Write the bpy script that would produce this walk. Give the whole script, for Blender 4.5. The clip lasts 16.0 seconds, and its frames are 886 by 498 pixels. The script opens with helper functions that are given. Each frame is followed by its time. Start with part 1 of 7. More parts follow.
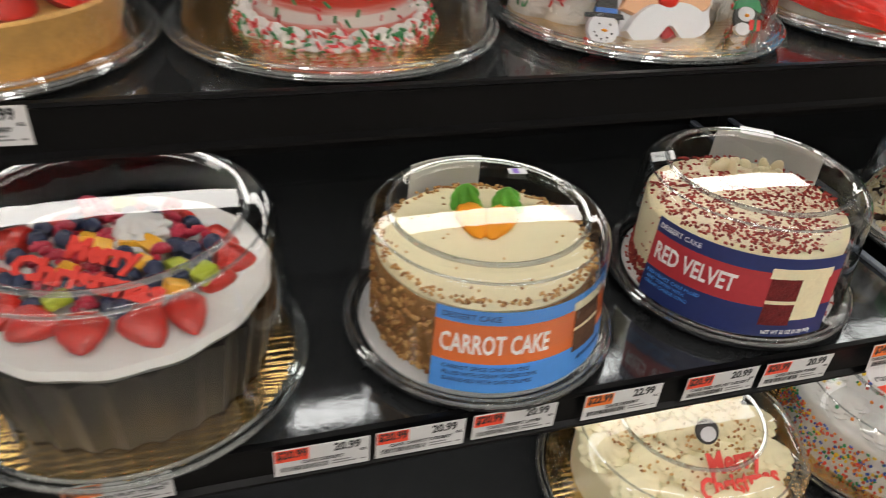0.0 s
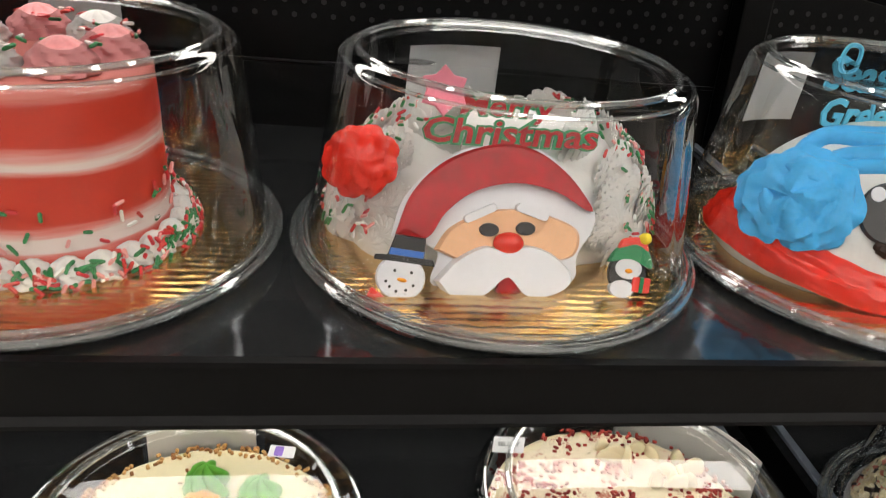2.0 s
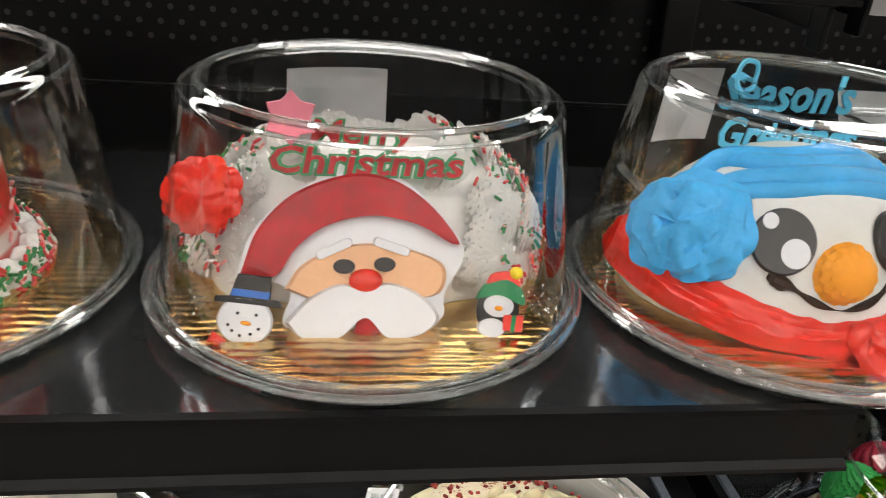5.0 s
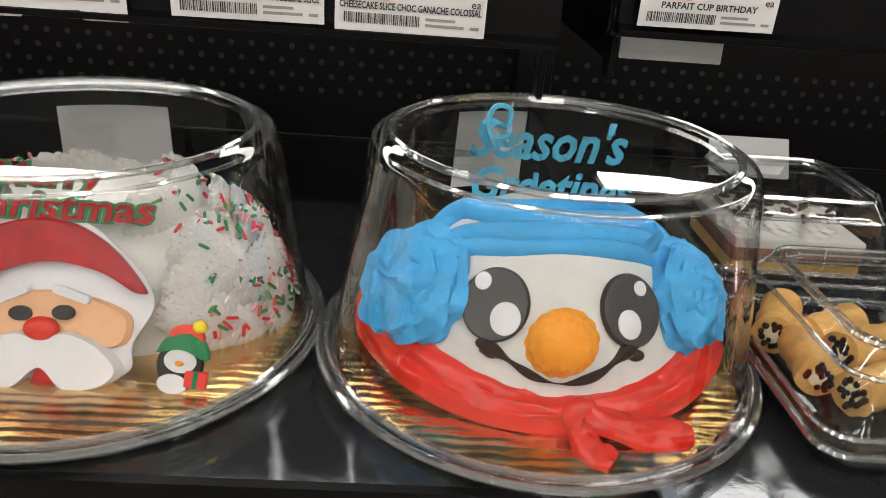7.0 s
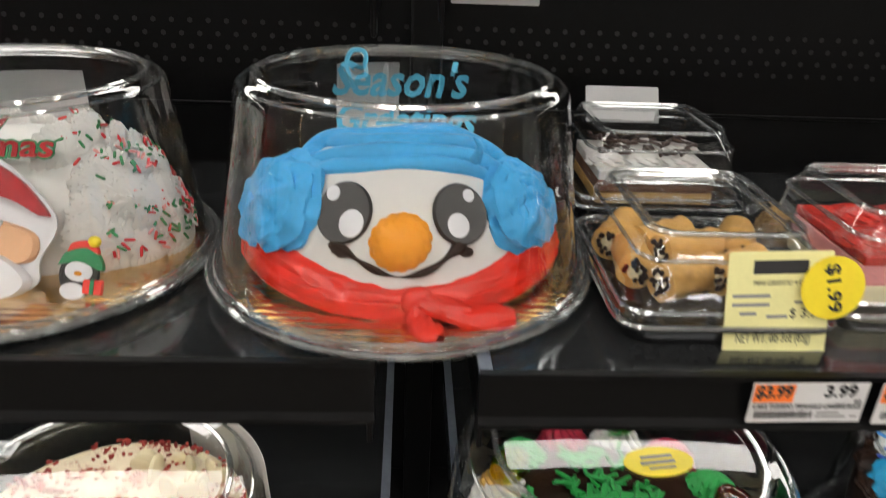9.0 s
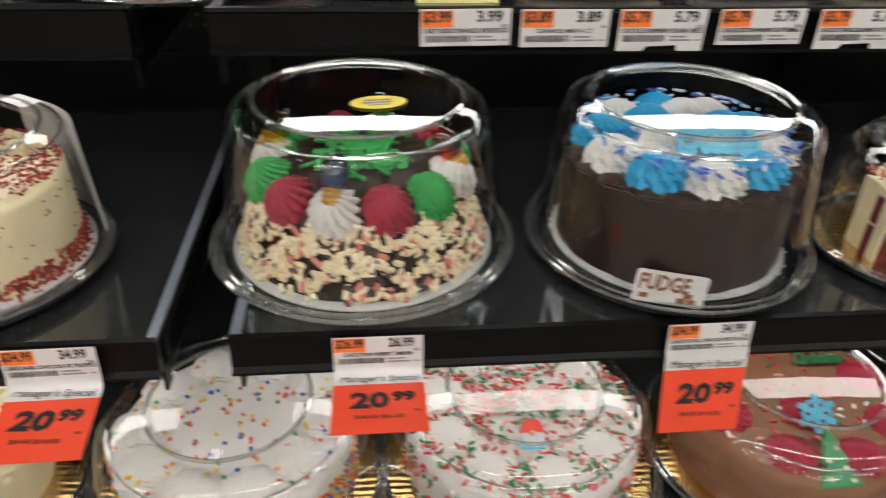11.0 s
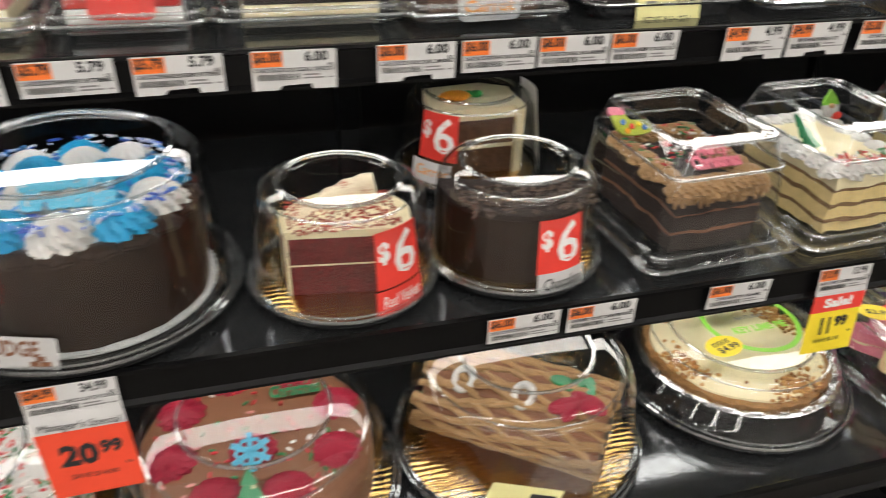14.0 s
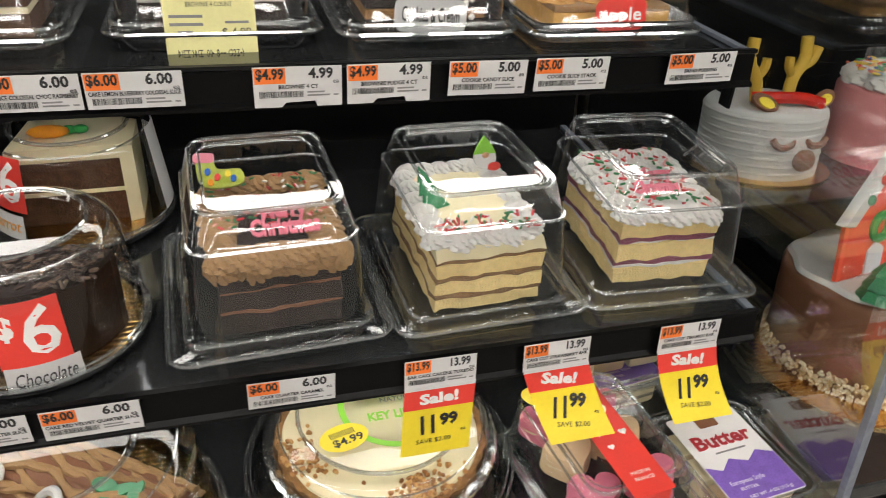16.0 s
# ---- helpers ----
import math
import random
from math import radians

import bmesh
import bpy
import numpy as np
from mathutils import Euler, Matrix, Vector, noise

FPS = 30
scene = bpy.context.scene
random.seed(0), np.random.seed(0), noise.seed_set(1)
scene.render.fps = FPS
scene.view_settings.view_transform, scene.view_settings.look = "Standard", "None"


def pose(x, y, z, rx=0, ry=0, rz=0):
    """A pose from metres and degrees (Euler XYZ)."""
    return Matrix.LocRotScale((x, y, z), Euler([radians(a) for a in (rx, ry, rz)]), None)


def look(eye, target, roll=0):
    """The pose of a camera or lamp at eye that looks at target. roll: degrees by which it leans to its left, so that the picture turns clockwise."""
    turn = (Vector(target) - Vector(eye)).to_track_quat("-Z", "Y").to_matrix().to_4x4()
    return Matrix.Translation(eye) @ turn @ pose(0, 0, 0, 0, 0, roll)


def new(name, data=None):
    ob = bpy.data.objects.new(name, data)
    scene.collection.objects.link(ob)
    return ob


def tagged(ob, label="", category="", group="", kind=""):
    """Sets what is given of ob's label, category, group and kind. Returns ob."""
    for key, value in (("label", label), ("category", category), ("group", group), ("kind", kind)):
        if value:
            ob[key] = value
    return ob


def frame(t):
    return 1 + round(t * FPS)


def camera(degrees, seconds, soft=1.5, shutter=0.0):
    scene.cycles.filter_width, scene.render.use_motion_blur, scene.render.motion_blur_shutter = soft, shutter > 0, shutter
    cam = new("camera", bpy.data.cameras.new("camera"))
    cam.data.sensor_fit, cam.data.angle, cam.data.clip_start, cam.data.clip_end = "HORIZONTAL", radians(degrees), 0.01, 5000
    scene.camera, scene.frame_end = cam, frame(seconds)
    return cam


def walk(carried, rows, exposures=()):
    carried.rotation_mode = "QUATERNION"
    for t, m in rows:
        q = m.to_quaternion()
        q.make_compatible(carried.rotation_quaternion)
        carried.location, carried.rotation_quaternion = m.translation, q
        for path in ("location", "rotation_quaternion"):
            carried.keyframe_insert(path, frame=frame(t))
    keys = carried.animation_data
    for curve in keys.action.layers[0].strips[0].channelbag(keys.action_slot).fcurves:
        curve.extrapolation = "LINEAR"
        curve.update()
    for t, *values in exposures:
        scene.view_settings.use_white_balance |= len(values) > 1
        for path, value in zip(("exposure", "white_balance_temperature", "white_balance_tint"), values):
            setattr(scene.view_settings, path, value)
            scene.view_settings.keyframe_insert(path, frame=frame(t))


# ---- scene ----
cam = camera(62.0, 16.0, 0.8, 0.4)
PATH = [
    (0, (-0.042, 0.12, 1.455), (0.484, 1.803, 0.51), 2.0),
    (0.5, (0.071, 0.166, 1.437), (0.587, 1.849, 0.488), 2.8),
    (1, (0.131, 0.23, 1.467), (0.673, 1.931, 0.565), 5.3),
    (1.5, (0.212, 0.275, 1.498), (0.622, 2.065, 0.707), 5.3),
    (2, (0.255, 0.307, 1.513), (0.554, 2.143, 0.778), 5.1),
    (2.5, (0.279, 0.32, 1.521), (0.533, 2.17, 0.804), 4.5),
    (3, (0.282, 0.328, 1.526), (0.52, 2.18, 0.809), 4.2),
    (3.2, (0.28, 0.33, 1.53), (0.519, 2.178, 0.802), 4.3),
    (5.3, (0.368, 0.334, 1.514), (0.688, 2.188, 0.836), 3.9),
    (5.5, (0.38, 0.33, 1.512), (0.738, 2.181, 0.843), 3.7),
    (6, (0.464, 0.342, 1.512), (0.769, 2.204, 0.849), 3.9),
    (6.5, (0.556, 0.347, 1.535), (0.718, 2.234, 0.891), 4.3),
    (7, (0.585, 0.349, 1.538), (0.686, 2.244, 0.906), 4.1),
    (7.5, (0.605, 0.353, 1.54), (0.683, 2.255, 0.927), 3.7),
    (8, (0.621, 0.35, 1.543), (0.696, 2.256, 0.943), 3.4),
    (8.2, (0.633, 0.346, 1.543), (0.718, 2.252, 0.942), 3.2),
    (10.3, (0.75, 0.073, 1.417), (0.861, 1.905, 0.622), 0.3),
    (10.5, (0.762, 0.068, 1.409), (0.89, 1.879, 0.57), 0.5),
    (11, (0.862, 0.038, 1.385), (1.034, 1.822, 0.497), 0.8),
    (11.5, (1.03, 0.0, 1.39), (1.221, 1.791, 0.519), 0.7),
    (12, (1.098, -0.002, 1.395), (1.297, 1.789, 0.529), 0.6),
    (12.5, (1.123, -0.005, 1.398), (1.336, 1.786, 0.535), 0.4),
    (13, (1.152, -0.016, 1.397), (1.405, 1.772, 0.539), 0.3),
    (13.5, (1.221, -0.03, 1.399), (1.554, 1.752, 0.554), 0.1),
    (14, (1.321, -0.018, 1.416), (1.815, 1.717, 0.552), 0.0),
    (14.5, (1.457, 0.024, 1.404), (2.078, 1.713, 0.53), -0.1),
    (15, (1.592, 0.051, 1.42), (2.272, 1.709, 0.533), 0.0),
    (15.5, (1.703, 0.043, 1.426), (2.331, 1.722, 0.538), 0.7),
    (16, (1.798, 0.019, 1.428), (2.309, 1.747, 0.56), 1.6),
]
walk(cam, [(t, look(eye, target, roll)) for t, eye, target, roll in PATH], [(0, -0.12), (1, -0.02), (2.5, 0.2), (5.5, 0.28), (6.5, 0.12), (8.2, 0.1), (10.5, 0.0), (12, 0.08), (13.5, 0.12), (14.5, 0.22), (16, 0.16)])

# ---- large settings ----
scene.cycles.transparent_max_bounces = 24
scene.view_settings.exposure = 0.0
world = bpy.data.worlds.new("store_air")
scene.world = world
world.use_nodes = True
world.node_tree.nodes["Background"].inputs[0].default_value = (1.0, 0.95, 0.88, 1)
world.node_tree.nodes["Background"].inputs[1].default_value = 0.012
LED_POWER, TUBE_POWER = 6.3, 18.0


# ---- materials ----
def mat(name, color, rough=0.5, metal=0.0, var=0.12, scale=40.0, bump=0.0, bscale=None, spec=0.5, sss=0.0, coat=0.0, ramp=None):
    """A surface with two scales of colour variation, roughness variation and relief."""
    m = bpy.data.materials.new(name)
    m.use_nodes = True
    nt = m.node_tree
    b = nt.nodes["Principled BSDF"]
    b.inputs["Roughness"].default_value = rough
    b.inputs["Metallic"].default_value = metal
    b.inputs["Specular IOR Level"].default_value = spec
    b.inputs["Coat Weight"].default_value = coat
    b.inputs["Coat Roughness"].default_value = 0.12
    if sss:
        b.inputs["Subsurface Weight"].default_value = sss
        b.inputs["Subsurface Radius"].default_value = (0.006, 0.004, 0.003)
    co = nt.nodes.new("ShaderNodeTexCoord")
    big = nt.nodes.new("ShaderNodeTexNoise")
    big.inputs["Scale"].default_value = scale
    big.inputs["Detail"].default_value = 4
    nt.links.new(co.outputs["Object"], big.inputs["Vector"])
    small = nt.nodes.new("ShaderNodeTexNoise")
    small.inputs["Scale"].default_value = scale * 9
    small.inputs["Detail"].default_value = 3
    nt.links.new(co.outputs["Object"], small.inputs["Vector"])
    add = nt.nodes.new("ShaderNodeMath")
    add.operation = "MULTIPLY_ADD"
    add.inputs[1].default_value = 0.45
    nt.links.new(small.outputs[0], add.inputs[0])
    half = nt.nodes.new("ShaderNodeMath")
    half.operation = "MULTIPLY"
    half.inputs[1].default_value = 0.55
    nt.links.new(big.outputs[0], half.inputs[0])
    nt.links.new(half.outputs[0], add.inputs[2])
    cr = nt.nodes.new("ShaderNodeValToRGB")
    c = Vector(color[:3])
    if ramp:
        els = cr.color_ramp.elements
        for i, (p, col) in enumerate(ramp):
            e = els[i] if i < 2 else els.new(p)
            e.position, e.color = p, (*col, 1)
    else:
        cr.color_ramp.elements[0].position, cr.color_ramp.elements[1].position = 0.3, 0.7
        cr.color_ramp.elements[0].color = (*(c * (1 - var)), 1)
        cr.color_ramp.elements[1].color = (*[min(1, v * (1 + var)) for v in c], 1)
    nt.links.new(add.outputs[0], cr.inputs[0])
    nt.links.new(cr.outputs[0], b.inputs["Base Color"])
    if bump:
        bn = nt.nodes.new("ShaderNodeBump")
        bn.inputs["Strength"].default_value = min(1.0, bump)
        bn.inputs["Distance"].default_value = 0.002
        n3 = nt.nodes.new("ShaderNodeTexNoise")
        n3.inputs["Scale"].default_value = bscale or scale * 5
        n3.inputs["Detail"].default_value = 5
        nt.links.new(co.outputs["Object"], n3.inputs["Vector"])
        nt.links.new(n3.outputs[0], bn.inputs["Height"])
        nt.links.new(bn.outputs[0], b.inputs["Normal"])
    return m


def island_mat(name, colors, rough=0.4):
    """Each loose piece of the mesh takes one of the colours."""
    m = bpy.data.materials.new(name)
    m.use_nodes = True
    nt = m.node_tree
    b = nt.nodes["Principled BSDF"]
    b.inputs["Roughness"].default_value = rough
    g = nt.nodes.new("ShaderNodeNewGeometry")
    cr = nt.nodes.new("ShaderNodeValToRGB")
    cr.color_ramp.interpolation = "CONSTANT"
    els = cr.color_ramp.elements
    for i, col in enumerate(colors):
        e = els[i] if i < 2 else els.new(i / len(colors))
        e.position, e.color = i / len(colors), (*col, 1)
    nt.links.new(g.outputs["Random Per Island"], cr.inputs[0])
    nt.links.new(cr.outputs[0], b.inputs["Base Color"])
    return m


def clear_mat(name, tint=(0.97, 0.98, 0.98), base=0.035, rim=0.75, rough=0.04, bump=0.15, haze=0.0):
    """Thin clear plastic or glass: light passes straight, the gloss grows to grazing angles."""
    m = bpy.data.materials.new(name)
    m.use_nodes = True
    nt = m.node_tree
    nt.nodes.remove(nt.nodes["Principled BSDF"])
    tr = nt.nodes.new("ShaderNodeBsdfTransparent")
    tr.inputs[0].default_value = (*tint, 1)
    gl = nt.nodes.new("ShaderNodeBsdfGlossy")
    gl.inputs["Roughness"].default_value = rough
    gl.inputs["Color"].default_value = (1, 1, 1, 1)
    lw = nt.nodes.new("ShaderNodeLayerWeight")
    lw.inputs[0].default_value = 0.5
    pw = nt.nodes.new("ShaderNodeMath")
    pw.operation = "POWER"
    pw.inputs[1].default_value = 3.5
    nt.links.new(lw.outputs["Facing"], pw.inputs[0])
    ma = nt.nodes.new("ShaderNodeMath")
    ma.operation = "MULTIPLY_ADD"
    ma.inputs[1].default_value, ma.inputs[2].default_value = rim, base
    nt.links.new(pw.outputs[0], ma.inputs[0])
    mx = nt.nodes.new("ShaderNodeMixShader")
    nt.links.new(ma.outputs[0], mx.inputs[0])
    nt.links.new(tr.outputs[0], mx.inputs[1])
    nt.links.new(gl.outputs[0], mx.inputs[2])
    out = nt.nodes["Material Output"]
    last = mx
    if haze:
        df = nt.nodes.new("ShaderNodeBsdfDiffuse")
        df.inputs[0].default_value = (0.85, 0.87, 0.88, 1)
        m2 = nt.nodes.new("ShaderNodeMixShader")
        m2.inputs[0].default_value = haze
        nt.links.new(mx.outputs[0], m2.inputs[1])
        nt.links.new(df.outputs[0], m2.inputs[2])
        last = m2
    nt.links.new(last.outputs[0], out.inputs[0])
    if bump:
        co = nt.nodes.new("ShaderNodeTexCoord")
        n3 = nt.nodes.new("ShaderNodeTexNoise")
        n3.inputs["Scale"].default_value = 26
        nt.links.new(co.outputs["Object"], n3.inputs["Vector"])
        bn = nt.nodes.new("ShaderNodeBump")
        bn.inputs["Strength"].default_value = bump
        bn.inputs["Distance"].default_value = 0.004
        nt.links.new(n3.outputs[0], bn.inputs["Height"])
        nt.links.new(bn.outputs[0], gl.inputs["Normal"])
    return m


def emit_mat(name, color, power):
    m = bpy.data.materials.new(name)
    m.use_nodes = True
    b = m.node_tree.nodes["Principled BSDF"]
    b.inputs["Base Color"].default_value = (0.9, 0.9, 0.9, 1)
    b.inputs["Emission Color"].default_value = (*color, 1)
    b.inputs["Emission Strength"].default_value = power
    return m


def wavy_gold(name):
    """Gold foil card with pressed ridges."""
    m = mat(name, (0.80, 0.52, 0.20), 0.22, 1.0, 0.15, 30)
    nt = m.node_tree
    co = nt.nodes.new("ShaderNodeTexCoord")
    w = nt.nodes.new("ShaderNodeTexWave")
    w.bands_direction = "Y"
    w.inputs["Scale"].default_value = 40
    w.inputs["Distortion"].default_value = 3
    nt.links.new(co.outputs["Object"], w.inputs["Vector"])
    bn = nt.nodes.new("ShaderNodeBump")
    bn.inputs["Strength"].default_value = 0.16
    bn.inputs["Distance"].default_value = 0.002
    nt.links.new(w.outputs[0], bn.inputs["Height"])
    nt.links.new(bn.outputs[0], nt.nodes["Principled BSDF"].inputs["Normal"])
    return m


BLACK = mat("satin_black_metal", (0.0025, 0.0025, 0.0028), 0.34, 0.0, 0.25, 12, 0.06, 300, spec=0.14)
PANEL = mat("black_back_panel", (0.0025, 0.0025, 0.0028), 0.42, 0.0, 0.3, 6, 0.1, 200, spec=0.14)
STEEL = mat("dark_shelf_steel", (0.12, 0.126, 0.132), 0.09, 0.85, 0.25, 9, 0.05, 120)
HOLE = mat("punched_hole", (0.007, 0.007, 0.008), 0.5, 0.0, 0.2, 20)
EDGE = mat("clear_edge_strip", (0.22, 0.25, 0.30), 0.2, 0.3, 0.2, 20)
CLEAR = clear_mat("clear_plastic", base=0.045, rim=0.95, rough=0.02, bump=0.03)
CLEARBOX = clear_mat("clear_box_plastic", base=0.06, rim=0.95, haze=0.005, rough=0.03, bump=0.08)
RIM = clear_mat("thick_clear_rim", (0.86, 0.88, 0.88), base=0.22, rim=0.7, rough=0.05, bump=0.0, haze=0.05)
GLASS = clear_mat("end_glass", (0.93, 0.95, 0.95), base=0.10, rim=0.6, rough=0.01, bump=0.0)
BPLAST = mat("black_plastic", (0.014, 0.014, 0.015), 0.16, 0.0, 0.2, 30, 0.04)
GOLD = wavy_gold("gold_card")
CUP = mat("dark_cup_plastic", (0.020, 0.017, 0.012), 0.28, 0.0, 0.5, 25, 0.2, 60, spec=0.2)
SILVER = mat("foil_tin", (0.75, 0.75, 0.76), 0.25, 1.0, 0.1, 60, 0.5, 90)
PAPER = mat("white_paper", (0.64, 0.64, 0.64), 0.6, 0.0, 0.03, 30)
PAPERG = mat("grey_card", (0.55, 0.55, 0.55), 0.6, 0.0, 0.06, 30)
ORANGE = mat("orange_print", (0.90, 0.20, 0.03), 0.6, 0, 0.05, 30)
REDP = mat("red_print", (0.78, 0.05, 0.035), 0.5, 0, 0.06, 30)
REDORANGE = mat("vermilion_print", (0.86, 0.075, 0.03), 0.5, 0, 0.05, 30)
YELLOW = mat("yellow_print", (0.86, 0.68, 0.03), 0.5, 0, 0.05, 30)
PALEYEL = mat("pale_yellow_label", (0.80, 0.76, 0.36), 0.55, 0, 0.05, 30)
INK = mat("black_ink", (0.02, 0.02, 0.022), 0.6)
INKG = mat("grey_ink", (0.25, 0.25, 0.25), 0.6)
WHITEP = mat("white_print", (0.82, 0.81, 0.8), 0.5, 0, 0.03)
BLUEP = mat("blue_print", (0.075, 0.29, 0.75), 0.4, 0, 0.06, 20)
NAVY = mat("navy_print", (0.018, 0.03, 0.13), 0.4, 0, 0.1, 20)
DKRED = mat("dark_red_print", (0.42, 0.03, 0.04), 0.4, 0, 0.1, 20)
ORANGEC = mat("carrot_print", (0.72, 0.16, 0.035), 0.4, 0, 0.06, 20)
GREENP = mat("lime_print", (0.25, 0.62, 0.05), 0.5, 0, 0.05)
PURPLE = mat("purple_print", (0.22, 0.12, 0.50), 0.45, 0, 0.25, 60)
CREAM = mat("cream_icing", (0.80, 0.71, 0.47), 0.5, 0, 0.07, 50, 0.5, 80, sss=0.1, spec=0.22)
CREAMRV = mat("crumbed_cream_icing", (0.8, 0.7, 0.5), 0.6, 0, 0.1, 60, 0.6, 240, ramp=[(0.0, (0.30, 0.06, 0.035)), (0.40, (0.42, 0.12, 0.07)), (0.445, (0.80, 0.69, 0.50)), (1.0, (0.86, 0.78, 0.60))])
WHITE = mat("white_icing", (0.66, 0.645, 0.62), 0.45, 0, 0.06, 60, 0.5, 100, sss=0.12, spec=0.22)
REDI = mat("red_icing", (0.66, 0.026, 0.014), 0.24, 0, 0.2, 60, 0.8, 55, spec=0.4)
PINKI = mat("pink_icing", (0.75, 0.30, 0.30), 0.4, 0, 0.15, 60, 0.3, 90, spec=0.22)
BURG = mat("burgundy_icing", (0.33, 0.02, 0.045), 0.4, 0, 0.2, 60, 0.3, 90, spec=0.22)
BLUEI = mat("blue_icing", (0.06, 0.38, 0.74), 0.42, 0, 0.16, 40, 0.8, 45, spec=0.22)
TEAL = mat("teal_blue_icing", (0.02, 0.33, 0.60), 0.38, 0, 0.15, 40, 0.35, 70, spec=0.22)
GREENI = mat("green_icing", (0.03, 0.30, 0.07), 0.4, 0, 0.2, 60, 0.3, 90, spec=0.22)
LEAF = mat("bright_green_icing", (0.13, 0.42, 0.05), 0.4, 0, 0.2, 60, 0.3, 90, spec=0.22)
ORANGEI = mat("orange_icing", (0.85, 0.32, 0.02), 0.4, 0, 0.1, 50, 0.2, 90, spec=0.22)
CHOC = mat("chocolate_icing", (0.022, 0.010, 0.006), 0.36, 0, 0.3, 40, 0.5, 80, spec=0.15)
CHOCM = mat("milk_chocolate_icing", (0.22, 0.10, 0.055), 0.45, 0, 0.12, 40, 0.2, 80, spec=0.22)
CARAMEL = mat("caramel_icing", (0.36, 0.215, 0.10), 0.42, 0, 0.2, 60, 0.4, 100, spec=0.22)
CRUMB = mat("toasted_crumb", (0.30, 0.15, 0.05), 0.85, 0, 0.5, 130, 1.0, 320)
CRUMBD = mat("dark_crumb", (0.10, 0.045, 0.022), 0.9, 0, 0.5, 130, 1.0, 350)
REDCAKE = mat("red_velvet_crumb", (0.15, 0.011, 0.011), 0.85, 0, 0.35, 130, 0.9, 420)
CHOCCAKE = mat("chocolate_crumb", (0.020, 0.010, 0.008), 0.85, 0, 0.4, 130, 0.9, 420)
SPONGE = mat("yellow_sponge", (0.78, 0.60, 0.27), 0.85, 0, 0.14, 130, 0.9, 420)
COFFEE = mat("soaked_layer", (0.22, 0.12, 0.05), 0.8, 0, 0.3, 130, 0.7, 300)
JAM = mat("berry_jam", (0.20, 0.05, 0.09), 0.4, 0, 0.3, 130, 0.4, 200)
PASTRY = mat("golden_pastry", (0.64, 0.36, 0.10), 0.6, 0, 0.25, 60, 0.6, 150)
BERRY = mat("strawberry_red", (0.52, 0.022, 0.012), 0.28, 0, 0.5, 45, 0.5, 300, coat=0.25)
RASP = mat("raspberry", (0.42, 0.02, 0.05), 0.35, 0, 0.3, 90, 0.3, 300)
BLUEB = mat("blueberry", (0.02, 0.028, 0.07), 0.35, 0, 0.4, 90, 0.2, 200)
KIWI = mat("kiwi_flesh", (0.42, 0.48, 0.05), 0.3, 0, 0.3, 60, 0.2, 200)
MANGO = mat("mango_flesh", (0.82, 0.42, 0.03), 0.3, 0, 0.2, 60, 0.2, 200)
SKIN = mat("tan_plaque", (0.74, 0.42, 0.24), 0.35, 0, 0.06, 30, spec=0.3)
REDPL = mat("red_plaque", (0.36, 0.012, 0.016), 0.3, 0, 0.55, 25, spec=0.3)
WHITEPL = mat("white_plaque", (0.68, 0.68, 0.71), 0.3, 0, 0.05, 30, spec=0.3)
BLACKPL = mat("black_plaque", (0.018, 0.016, 0.016), 0.35, 0, 0.2, 30)
GREENPL = mat("green_plaque", (0.02, 0.22, 0.08), 0.3, 0, 0.1, 30)
CYANPL = mat("light_blue_plaque", (0.10, 0.50, 0.72), 0.3, 0, 0.08, 30)
BLUEPL = mat("blue_plaque", (0.03, 0.14, 0.50), 0.3, 0, 0.1, 30)
PINKPL = mat("pink_plaque", (0.80, 0.20, 0.28), 0.3, 0, 0.1, 30)
MACPINK = mat("macaron_pink", (0.72, 0.20, 0.30), 0.7, 0, 0.08, 60, 0.2, 200)
MACTAN = mat("macaron_tan", (0.72, 0.53, 0.32), 0.7, 0, 0.08, 60, 0.2, 200)
NUT = mat("glitter_nut", (0.55, 0.33, 0.08), 0.35, 0.5, 0.3, 90, 0.5, 200)
DIM = mat("store_paint", (0.42, 0.40, 0.38), 0.8, 0, 0.1, 3)
CEIL = mat("ceiling_paint", (0.72, 0.71, 0.69), 0.85, 0, 0.06, 3)
FLOORM = mat("store_floor_tile", (0.40, 0.37, 0.33), 0.35, 0, 0.12, 3)
LED = emit_mat("led_diffuser", (1.0, 0.955, 0.90), LED_POWER)
TUBE = emit_mat("ceiling_lamp_glow", (1.0, 0.955, 0.90), TUBE_POWER)
